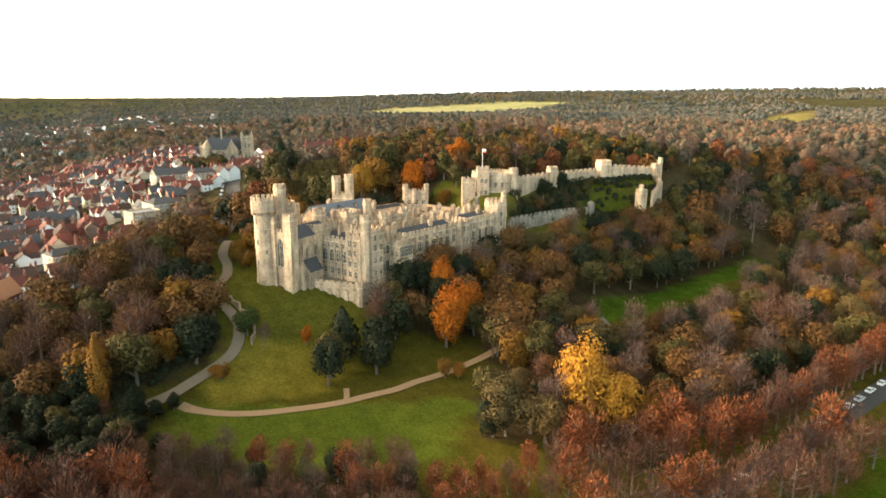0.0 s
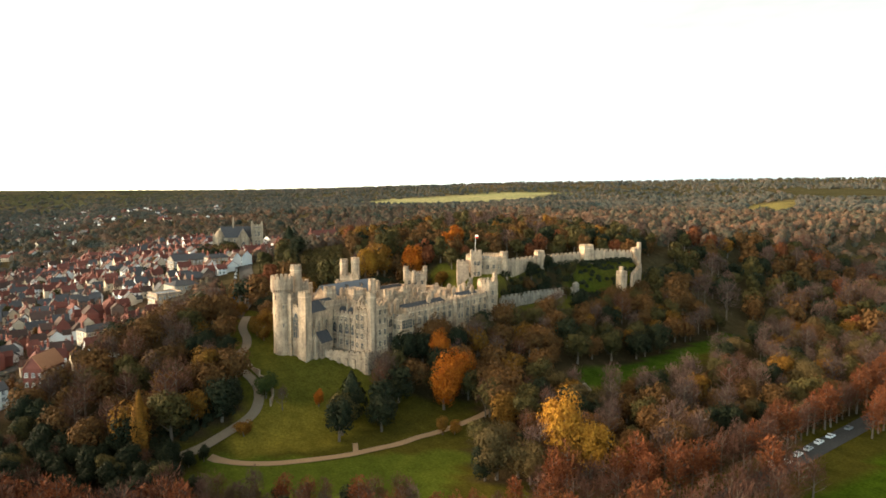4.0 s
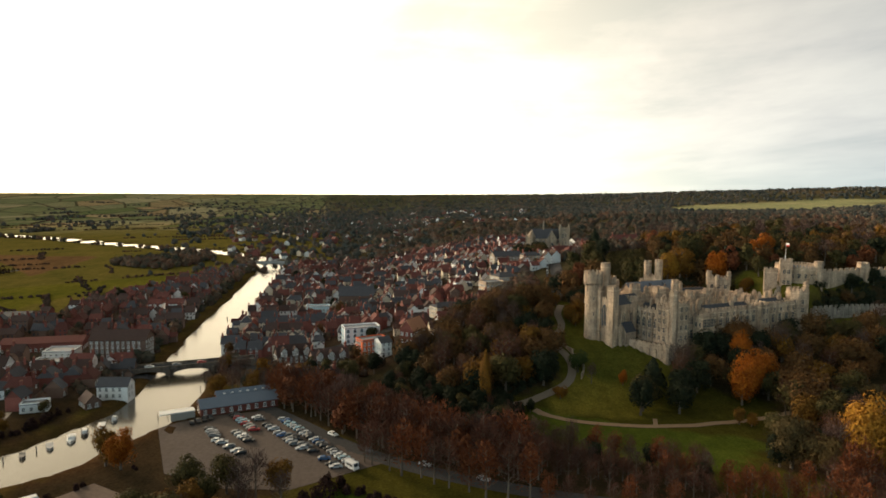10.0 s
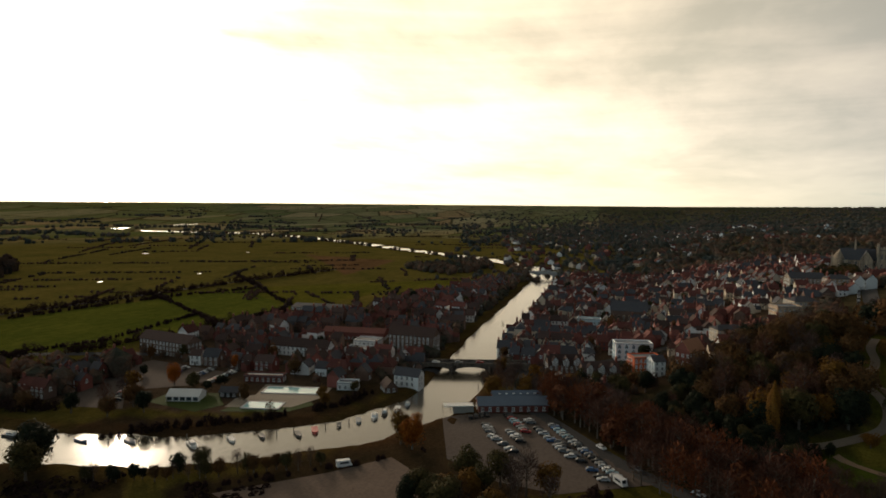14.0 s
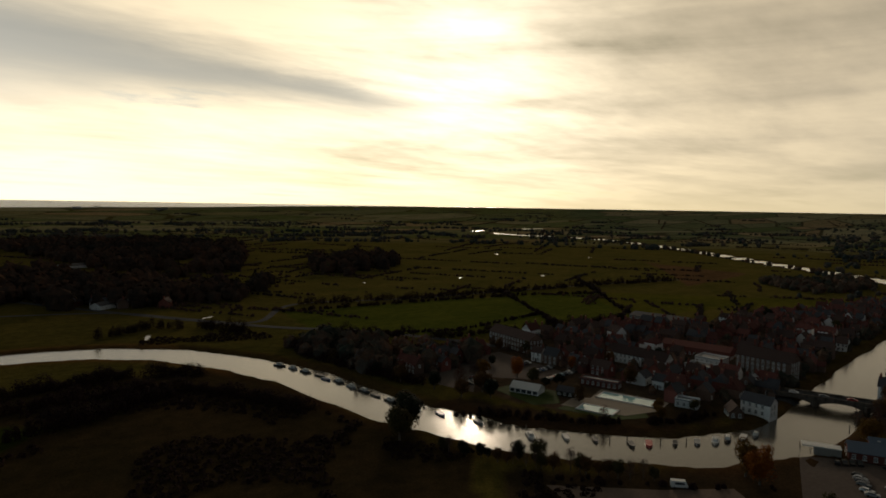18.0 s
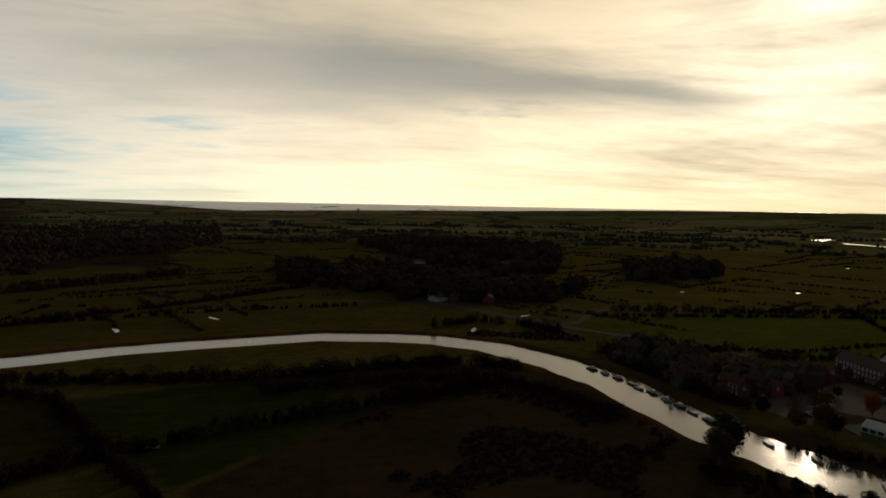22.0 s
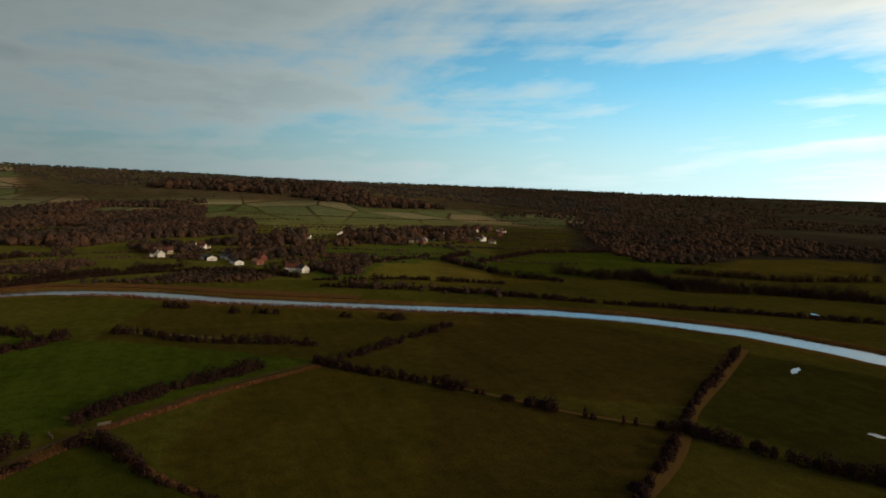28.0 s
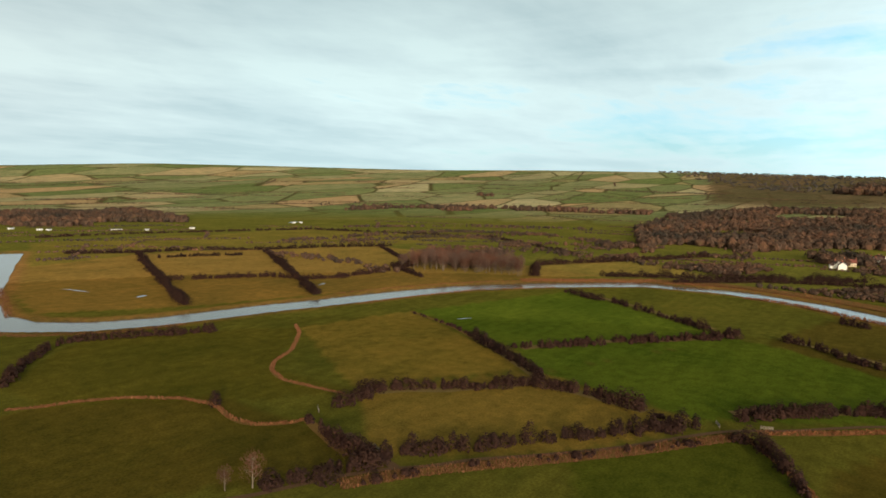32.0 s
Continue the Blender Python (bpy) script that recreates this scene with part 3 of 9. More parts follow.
class Geo:
    """Collects vertices and faces, with a material slot for each face."""

    def __init__(self):
        self.v, self.f, self.s = [], [], []

    def face(self, pts, slot=0):
        n = len(self.v)
        self.v += [tuple(p) for p in pts]
        self.f.append(tuple(range(n, n + len(pts))))
        self.s.append(slot)

    def prism(self, poly, z0, z1, slot=0, top=None, scale=1.0, bottom=False):
        """Upright prism over a polygon (counter-clockwise); scale shrinks its upper end towards the middle."""
        cx, cy = sum(p[0] for p in poly) / len(poly), sum(p[1] for p in poly) / len(poly)
        up = [(cx + (x - cx) * scale, cy + (y - cy) * scale) for x, y in poly]
        n, k = len(self.v), len(poly)
        self.v += [(x, y, z0) for x, y in poly] + [(x, y, z1) for x, y in up]
        for i in range(k):
            j = (i + 1) % k
            self.f.append((n + i, n + j, n + k + j, n + k + i))
            self.s.append(slot)
        self.f.append(tuple(range(n + k, n + 2 * k)))
        self.s.append(slot if top is None else top)
        if bottom:
            self.f.append(tuple(range(n + k - 1, n - 1, -1)))
            self.s.append(slot)

    def box(self, cx, cy, z0, z1, lx, ly, turn=0.0, slot=0, top=None):
        self.prism(rect(cx, cy, lx, ly, turn), z0, z1, slot, top)

    def cone(self, poly, z0, z1, slot=0):
        cx, cy = sum(p[0] for p in poly) / len(poly), sum(p[1] for p in poly) / len(poly)
        for a, b in zip(poly, poly[1:] + poly[:1]):
            self.face([(*a, z0), (*b, z0), (cx, cy, z1)], slot)

    def gable(self, cx, cy, z0, z1, lx, ly, turn=0.0, over=0.4, slot=0, wall=None, hip=0.0, thick=0.25):
        """Pitched roof with its ridge along lx; hip draws the ridge in at both ends."""
        c, s = math.cos(turn), math.sin(turn)

        def at(x, y, z):
            return (cx + c * x - s * y, cy + s * x + c * y, z)

        a, b, r = lx / 2 + over, ly / 2 + over, lx / 2 + over - hip
        drop = over * (z1 - z0) / (ly / 2)
        e = z0 - drop
        self.face([at(-a, -b, e), at(a, -b, e), at(r, 0, z1), at(-r, 0, z1)], slot)
        self.face([at(a, b, e), at(-a, b, e), at(-r, 0, z1), at(r, 0, z1)], slot)
        self.face([at(-a, -b, e - thick), at(a, -b, e - thick), at(a, -b, e), at(-a, -b, e)], slot)
        self.face([at(a, b, e - thick), at(-a, b, e - thick), at(-a, b, e), at(a, b, e)], slot)
        for sgn in (1, -1):
            if hip:
                self.face([at(sgn * a, -sgn * b, e), at(sgn * a, sgn * b, e), at(sgn * r, 0, z1)], slot)
            else:
                g = lx / 2
                self.face([at(sgn * g, -sgn * ly / 2, z0), at(sgn * g, sgn * ly / 2, z0), at(sgn * g, 0, z1 - 0.1)], slot if wall is None else wall)
                self.face([at(sgn * a, -sgn * b, e - thick), at(sgn * a, -sgn * b, e), at(sgn * a, 0, z1), at(sgn * a, 0, z1 - thick)], slot)
                self.face([at(sgn * a, 0, z1 - thick), at(sgn * a, 0, z1), at(sgn * a, sgn * b, e), at(sgn * a, sgn * b, e - thick)], slot)

    def merlons(self, poly, z, high=1.1, long=1.3, gap=1.0, thick=0.55, slot=0, closed=True):
        """Battlements along the edges of a polygon."""
        ends = list(zip(poly, poly[1:] + poly[:1])) if closed else list(zip(poly, poly[1:]))
        for (ax, ay), (bx, by) in ends:
            d = math.hypot(bx - ax, by - ay)
            n = max(1, round(d / (long + gap)))
            turn = math.atan2(by - ay, bx - ax)
            for i in range(n):
                t = (i + 0.5) / n
                self.box(ax + (bx - ax) * t - math.sin(turn) * thick / 2, ay + (by - ay) * t + math.cos(turn) * thick / 2, z, z + high, d / n * long / (long + gap), thick, turn, slot)

    def fort(self, poly, z0, z1, slot=0, roof=1, high=1.1, long=1.3, gap=1.0, course=True, trim=True):
        """Battlemented block: walls, a string course, a flat roof behind a parapet, and battlements."""
        self.prism(poly, z0, z1 - 1.0, slot, roof)
        if course:
            self.prism(grow(poly, 0.22), z1 - 1.7, z1 - 1.3, 3 if slot == 0 and trim else slot, bottom=True)
        for a, b in zip(poly, poly[1:] + poly[:1]):
            self.rail(a, b, z1 - 1.0, z1, 0.55, slot)
        self.merlons(poly, z1, high, long, gap, 0.55, slot)

    def rail(self, a, b, z0, z1, thick, slot=0):
        turn = math.atan2(b[1] - a[1], b[0] - a[0])
        d = math.hypot(b[0] - a[0], b[1] - a[1])
        self.box((a[0] + b[0]) / 2 - math.sin(turn) * thick / 2, (a[1] + b[1]) / 2 + math.cos(turn) * thick / 2, z0, z1, d, thick, turn, slot)

    def mesh(self, name, mats, smooth_faces=False):
        me = mesh_from(name, self.v, self.f, mats)
        me.polygons.foreach_set("material_index", [min(k, len(mats) - 1) for k in self.s])
        if smooth_faces:
            me.polygons.foreach_set("use_smooth", [True] * len(self.f))
        return me


def rect(cx, cy, lx, ly, turn=0.0):
    c, s = math.cos(turn), math.sin(turn)
    return [(cx + c * x - s * y, cy + s * x + c * y) for x, y in ((-lx / 2, -ly / 2), (lx / 2, -ly / 2), (lx / 2, ly / 2), (-lx / 2, ly / 2))]


def ring(cx, cy, r, n=8, turn=0.0):
    return [(cx + r * math.cos(turn + 2 * math.pi * i / n), cy + r * math.sin(turn + 2 * math.pi * i / n)) for i in range(n)]


def grow(poly, by):
    cx, cy = sum(p[0] for p in poly) / len(poly), sum(p[1] for p in poly) / len(poly)
    out = []
    for x, y in poly:
        d = math.hypot(x - cx, y - cy)
        out.append((cx + (x - cx) * (1 + by / d), cy + (y - cy) * (1 + by / d)))
    return out


def part(name, geo, mats, parent, label=""):
    """One mesh object under a thing or a part."""
    me = geo.mesh(name, mats) if isinstance(geo, Geo) else geo
    ob = new(name, me)
    ob.parent = parent
    if label:
        ob["label"] = label
    return ob


def thing(name, label, category, group="", at=None, kind=""):
    ob = new(name)
    ob.empty_display_size = 0.5
    if at is not None:
        ob.location = at
    return tagged(ob, label, category, group, kind)

# ---- castle ----
E1, E2 = (0.895, 0.447), (-0.447, 0.895)       # along the south fronts, and back from them
EB = (-0.345, 0.938)                            # along the east front
T1, TB = math.atan2(E1[1], E1[0]), math.atan2(EB[1], EB[0])
LANCET = {}


def window_mesh(w, h, arched=False, lights=2, transoms=1, frame_mat=None):
    """A stone-framed window facing -y, its sill's middle at the origin."""
    key = (w, h, arched, lights, transoms, frame_mat.name if frame_mat else "")
    if key in LANCET:
        return LANCET[key]
    g = Geo()
    top = []
    rise = w * 0.75 if arched else 0.0
    for i in range(7):
        a = i / 6
        top.append((w / 2 * (1 - 2 * a), h - rise + rise * (1 - abs(1 - 2 * a) ** 1.7)))
    outline = [(-w / 2, 0), (w / 2, 0)] + (top if arched else [(w / 2, h), (-w / 2, h)])
    g.face([(x, -0.03, z) for x, z in outline], 1)
    rim = 0.22 if w > 1.2 else 0.15
    for (ax, az), (bx, bz) in zip(outline, outline[1:] + outline[:1]):
        mx, mz = 0.0, h * 0.45

        def out(x, z):
            d = math.hypot(x - mx, z - mz)
            return x + (x - mx) / d * rim * 1.25, z + (z - mz) / d * rim * 1.25

        (ox, oz), (px, pz) = out(ax, az), out(bx, bz)
        g.face([(ax, -0.2, az), (bx, -0.2, bz), (px, -0.2, pz), (ox, -0.2, oz)][::-1], 0)
        g.face([(ax, -0.2, az), (ax, 0, az), (bx, 0, bz), (bx, -0.2, bz)][::-1], 0)
        g.face([(ox, 0, oz), (ox, -0.2, oz), (px, -0.2, pz), (px, 0, pz)][::-1], 0)
    for i in range(1, lights):
        x = -w / 2 + w * i / lights
        g.box(x, -0.07, 0, h - rise * 0.35, 0.12, 0.1)
    for i in range(1, transoms + 1):
        g.box(0, -0.06, h * i / (transoms + 1) - 0.06, h * i / (transoms + 1) + 0.06, w, 0.08)
    g.box(0, -0.2, -0.22, 0.0, w + 0.6, 0.4)
    LANCET[key] = g.mesh("window", [frame_mat or TRIM, GLASS])
    return LANCET[key]


def windows(parent, a, d, spots, zs, me, out=0.02):
    """Windows on the wall that starts at a and runs along d (the outside on its right), at those distances and sill heights."""
    turn = math.atan2(d[1], d[0])
    for z in zs:
        for s in spots:
            ob = new("window", me)
            ob.parent = parent
            ob.matrix_basis = Matrix.Translation((a[0] + d[0] * s + d[1] * out, a[1] + d[1] * s - d[0] * out, z)) @ Matrix.Rotation(turn, 4, "Z")


def along(a, d, s, off=0.0):
    """A place s along d from a, and off to the left of it."""
    return (a[0] + d[0] * s - d[1] * off, a[1] + d[1] * s + d[0] * off)


def quad(a, d, s0, s1, o0, o1):
    return [along(a, d, s0, o0), along(a, d, s1, o0), along(a, d, s1, o1), along(a, d, s0, o1)]


castle = thing("castle", "large pale stone battlemented castle with towers on a grassy hill", "castle")
WALLS = [STONE, LEAD, SLATE, TRIM]
SMALL, TALL, SLIT = window_mesh(1.5, 2.3, False, 2, 1), window_mesh(2.4, 4.9, True, 2, 2), window_mesh(0.5, 1.8, False, 1, 0)
LONG, GREAT = window_mesh(2.2, 4.2, False, 2, 2), window_mesh(3.4, 11.0, True, 3, 3)
# round tower with a corbelled head and a stair turret
g = Geo()
RT = (-245.3, 62.2)
g.prism(ring(*RT, 4.5, 28), 8, 20, 0, scale=0.92)
g.prism(ring(*RT, 4.0, 28), 19.5, 46.0)
for i in range(28):
    a = 2 * math.pi * i / 28
    g.box(RT[0] + 4.4 * math.cos(a), RT[1] + 4.4 * math.sin(a), 45.2, 46.6, 0.5, 0.7, a + math.pi / 2)
g.prism(ring(*RT, 4.9, 28), 46.4, 49.6, 0, 1, bottom=True)
for a, b in zip(ring(*RT, 4.9, 28), ring(*RT, 4.9, 28)[1:] + ring(*RT, 4.9, 28)[:1]):
    g.rail(a, b, 49.6, 50.9, 0.6)
g.merlons(ring(*RT, 4.9, 14), 50.9, 1.3, 1.3, 0.9)
round_tower = part("round_tower", g, WALLS, castle, "tall round stone tower with a battlemented head")
for a, z in ((-1.1, 42), (-1.1, 34), (-1.1, 26), (-0.2, 38), (-0.2, 30), (-1.9, 36)):
    windows(round_tower, (RT[0] + 4.0 * math.cos(a), RT[1] + 4.0 * math.sin(a)), (-math.sin(a), math.cos(a)), (0,), (z,), SLIT)
g = Geo()
g.fort(ring(-249.0, 69.6, 2.4, 10), 20, 55.2, long=0.8, gap=0.6, high=0.8)
part("stair_turret", g, WALLS, castle)
g = Geo()
g.fort(ring(-252.5, 73, 3.6, 8), 18, 47.5)
part("octagonal_tower", g, WALLS, castle)
# chapel with twin turrets and a great pointed window
C0 = (-243.0, 63.2)
EC = (0.86, 0.51)
g = Geo()
g.prism(quad(C0, EC, 0.5, 10, 0.6, 24), 9, 35.8, 0)
g.fort(quad(C0, EC, 3, 7.5, 0.35, 2.2), 10, 38.8, long=0.8, gap=0.7, course=False)
tc = along(C0, EC, 5.2, 12.5)
g.gable(*tc, 35.6, 40.0, 22.5, 9.3, math.atan2(EC[1], EC[0]) + math.pi / 2, 0.1, 2)
for s, w, z in ((1.4, 3.3, 44.0), (9.2, 4.0, 45.2)):
    q = quad(C0, EC, s - w / 2, s + w / 2, -0.6, w - 0.6)
    g.fort(q, 9, z, long=0.7, gap=0.5, high=0.9)
    g.prism(grow(q, 0.7), 8, 22, 0, scale=0.86)
for o in (7, 12, 17, 22):
    g.box(*along(C0, EC, 10.4, o), 9, 33, 1.0, 1.2, T1)
chapel = part("chapel", g, WALLS, castle, "stone chapel end with buttresses and a great pointed window")
windows(chapel, C0, EC, (5.2,), (25.5,), GREAT, out=-0.3)
windows(chapel, along(C0, EC, 10, 0), (-EC[1], EC[0]), (4.6, 9.4, 14.4, 19.4), (25.5,), window_mesh(1.2, 6.5, True, 2, 2))
# gabled porch with a pinnacled buttress
g = Geo()
g.box(-238.2, 77.2, 10, 23.5, 6.0, 7.0, T1 + 0.06)
g.gable(-238.2, 77.2, 23.5, 27.5, 7.0, 6.0, T1 + 0.06 + math.pi / 2, 0.3, 2, 0)
g.box(-234.9, 73.2, 10, 24.5, 1.7, 1.7, T1)
g.cone(rect(-234.9, 73.2, 1.9, 1.9, T1), 24.5, 27.5)
porch = part("porch", g, WALLS, castle, "small gabled stone porch with a slate roof")
# stair block between chapel and south range
g = Geo()
g.fort([(-247.5, 77.5), (-242.5, 81.5), (-250, 94), (-257, 90)], 12, 38.6, long=1.0, gap=0.8)
g.fort(ring(-252.5, 86.5, 3.0, 8), 20, 43.5, long=0.8, gap=0.6)
stair = part("stair_block", g, WALLS, castle)
# south range
SA = (-249.0, 82.6)
g = Geo()
g.fort(quad(SA, E1, 0, 19, 0, 13), 10, 34.2)
g.fort(quad(SA, E1, 18.2, 25.4, -0.5, 13), 10, 36.6)
for s in (0.5, 4.6, 8.2, 11.8, 15.4, 18.6):
    g.box(*along(SA, E1, s, -0.35), 10, 31.5, 0.8, 0.9, T1)
    g.cone(rect(*along(SA, E1, s, -0.35), 0.9, 1.0, T1), 31.5, 33.0)
g.box(*along(SA, E1, 1.2, -0.5), 10, 36.0, 2.8, 2.2, T1)
for zz in (18.8, 23.0, 29.9):
    g.prism(grow(quad(SA, E1, 0, 25, -0.2, 13), 0.25), zz, zz + 0.4, 3)
south = part("south_range", g, WALLS, castle, "three-storey stone range with tall traceried windows")
windows(south, SA, E1, (6.4, 10, 13.6, 17.2), (25.0,), TALL)
windows(south, SA, E1, (4.0, 5.4, 8.2, 10.6, 13.0, 16.0), (30.6,), SMALL)
windows(south, SA, E1, (3.8, 6.4, 10, 13.6, 17), (20.0,), SMALL)
windows(south, along(SA, E1, 18.2, -0.5), E1, (1.8, 4.6), (19.8, 24.0, 28.4, 32.2), SMALL)
# corner tower
g = Geo()
g.prism(ring(-225.6, 95.6, 2.7, 8, 0.2), 6, 19, 0, scale=0.86)
g.fort(ring(-225.6, 95.6, 2.15, 8, 0.2), 18, 44.3, long=0.7, gap=0.5, high=0.8)
corner = part("corner_turret", g, WALLS, castle, "slender octagonal corner turret catching the sun")
windows(corner, (-225.3, 93.5), (0.99, 0.1), (0.0,), (22, 28, 34, 40), SLIT)
# east front
BA = (-226.0, 97.2)
g = Geo()
g.fort(quad(BA, EB, -0.6, 7.2, -1.0, 13), 8, 38.4)
g.fort(quad(BA, EB, 7, 13, 1.2, 13), 8, 32.6)
g.fort(quad(BA, EB, 12.5, 20.5, -4.2, 13), 8, 32.2)
for zz in (19.0, 24.6):
    g.prism(grow(quad(BA, EB, -0.6, 7.2, -1.0, 13), 0.3), zz, zz + 0.35, 3)
    g.prism(grow(quad(BA, EB, 12.5, 20.5, -4.2, 13), 0.3), zz, zz + 0.35, 3)
east_a = part("east_bay", g, WALLS, castle, "projecting stone bays of the east front")
windows(east_a, along(BA, EB, 0, -1.0), EB, (2.2, 5.2), (20.5, 25.5, 30.5, 34.5), SMALL)
windows(east_a, along(BA, EB, 0, 1.2), EB, (8.8, 11), (20.5, 27.5), LONG)
windows(east_a, along(BA, EB, 12.5, -4.2), EB, (1.6, 4, 6.4), (20.5, 26.5), LONG)
windows(east_a, along(BA, EB, 12.5, 1.0), (EB[1], -EB[0]), (1.6, 3.9), (20.5, 26.5), SMALL)
g = Geo()
g.fort(quad(BA, EB, 20.3, 55.5, 0, 13), 8, 33.6)
for s in np.arange(22.5, 55, 4.6):
    g.box(*along(BA, EB, s, -0.4), 8, 30.5, 0.9, 1.0, TB)
    g.cone(rect(*along(BA, EB, s, -0.4), 1.0, 1.1, TB), 30.5, 32.0)
for zz in (18.4, 24.6, 29.2):
    g.prism(quad(BA, EB, 20.3, 55.5, -0.25, 12), zz, zz + 0.4, 3)
east_b = part("east_range", g, WALLS, castle, "long stone range with rows of mullioned windows")
windows(east_b, BA, EB, list(np.arange(24.8, 54, 4.6)), (19.5, 25.8), LONG)
windows(east_b, BA, EB, list(np.arange(24.8, 54, 4.6)), (30.0,), SMALL)
g = Geo()
g.fort(quad(BA, EB, 55, 61, -2.6, 13), 8, 34.6)
g.fort(quad(BA, EB, 61, 83, -0.6, 12), 8, 34.4)
for s in (64.5, 69.5, 74.5, 79.5):
    g.prism([along(BA, EB, s - 1.5, -0.6), along(BA, EB, s - 0.9, -2.0), along(BA, EB, s + 0.9, -2.0), along(BA, EB, s + 1.5, -0.6)][::-1], 8, 29.5)
east_c = part("east_library_range", g, WALLS, castle, "stone range with projecting bay windows")
windows(east_c, along(BA, EB, 55, -2.6), EB, (1.8, 4.2), (19.5, 25.0, 30.0), SMALL)
windows(east_c, along(BA, EB, 61, -2.0), EB, (3.5, 8.5, 13.5, 18.5), (19.5, 25.0), LONG)
windows(east_c, along(BA, EB, 61, -0.6), EB, (1.2, 6, 11, 16, 20.5), (25.5, 30.0), SMALL)
g = Geo()
ET = along(BA, EB, 88.5, 2.5)
g.prism(ring(*ET, 6.8, 8, 0.35), 4, 24.5, 0, scale=0.96)
g.fort(ring(*ET, 5.6, 8, 0.35), 20, 40.0)
g.fort(ring(ET[0] + 2, ET[1] + 3.4, 1.3, 8), 36, 44.0, long=0.6, gap=0.4, high=0.6)
east_t = part("east_tower", g, WALLS, castle, "octagonal stone tower at the end of the east front")
for s in (0.35, 0.35 - math.pi / 4, 0.35 - math.pi / 2):
    a = s + math.pi / 8
    windows(east_t, (ET[0] + 5.2 * math.cos(a), ET[1] + 5.2 * math.sin(a)), (-math.sin(a), math.cos(a)), (0,), (24, 28.5, 33.0), SMALL)
# great hall with a blue-grey roof
g = Geo()
HT = math.atan2(27.5, -11.6)
g.box(-270.5, 101.5, 15, 37, 33, 12, HT, 0)
g.gable(-270.5, 101.5, 37, 43.5, 33, 12, HT, 0.5, 1, 0)
for i in range(5):
    c = along((-270.5, 101.5), (math.cos(HT), math.sin(HT)), -13 + 6.5 * i, -6.3)
    q = Geo()
    q.box(*c, 15, 39.5, 1.0, 1.4, HT)
    part("buttress", q, WALLS, castle)
hall = part("great_hall", g, WALLS, castle, "great hall with a long blue-grey leaded roof")
for x, y in ((-264.5, 92.5), (-268.5, 101), (-272.5, 110)):
    q = Geo()
    q.box(x, y, 38, 41.2, 1.6, 2.6, HT)
    q.gable(x, y, 41.2, 42.6, 2.6, 1.6, HT + math.pi / 2, 0.2, 2, 0)
    part("dormer", q, WALLS, castle)
# towers and ranges round the courtyard
for name, poly, z0, z1 in (
        ("gate_tower", rect(-294.6, 113.6, 9.6, 8.5, 1.1), 18, 43.2), ("gate_turret", ring(-296.2, 110.8, 2.3, 8), 38, 51.2), ("gate_turret", ring(-293.4, 116.2, 2.4, 8), 38, 52.0),
        ("clock_tower", rect(-289.6, 151, 11.5, 10.5, 1.1), 18, 42.4), ("clock_turret", ring(-291.9, 146.2, 1.5, 8), 38, 45.6), ("clock_turret", ring(-286.9, 155.6, 1.3, 8), 38, 45.8), ("clock_turret", ring(-284.6, 147.5, 1.2, 8), 38, 44.0),
        ("courtyard_range", quad(BA, EB, 22, 80, 13, 21), 14, 31.5), ("north_range", quad(BA, EB, 80, 90, 8, 60), 14, 32.5), ("west_range", rect(-294, 134, 30, 10, 1.9), 14, 34.5),
        ("inner_block", rect(-264.8, 103.5, 10.5, 8, HT), 16, 39.8), ("inner_turret", ring(-260.5, 111.5, 2.0, 8), 16, 44.6), ("inner_block", rect(-259.5, 101, 9, 9, T1), 16, 37.4), ("inner_block", rect(-262, 124, 16, 10, TB), 16, 37.6), ("south_west_turret", ring(-262.3, 79.2, 2.4, 8), 14, 44.8),
        ("west_block", rect(-270, 84, 18, 14, HT), 14, 37.0),
        ("kitchen_block", quad(BA, EB, 24, 40, 21, 34), 16, 35.2), ("kitchen_block", quad(BA, EB, 42, 60, 20, 31), 16, 33.6), ("gallery_block", quad(BA, EB, 62, 80, 18, 30), 16, 33.0), ("stair_turret", ring(*along(BA, EB, 41, 20), 2.2, 8), 16, 40.0), ("stair_turret", ring(*along(BA, EB, 61, 17), 2.0, 8), 16, 38.6),
        ("drawing_block", quad(BA, EB, 6, 22, 13, 26), 16, 37.2), ("stair_turret", ring(*along(BA, EB, 22, 14), 2.1, 8), 16, 41.0), ("archive_tower", quad(BA, EB, 10, 17, 24, 31), 16, 41.5)):
    g = Geo()
    g.fort(poly, z0, z1, long=0.9, gap=0.7, high=0.9)
    ob = part(name, g, WALLS, castle)
    for p, q in zip(poly, poly[1:] + poly[:1]):
        w = math.hypot(q[0] - p[0], q[1] - p[1])
        if w > 7:
            d = ((q[0] - p[0]) / w, (q[1] - p[1]) / w)
            if d[1] > 0.2 or d[0] > 0.2:
                windows(ob, p, d, list(np.arange(2.2, w - 1.5, 3.6)), (z1 - 5.5, z1 - 11), SMALL)
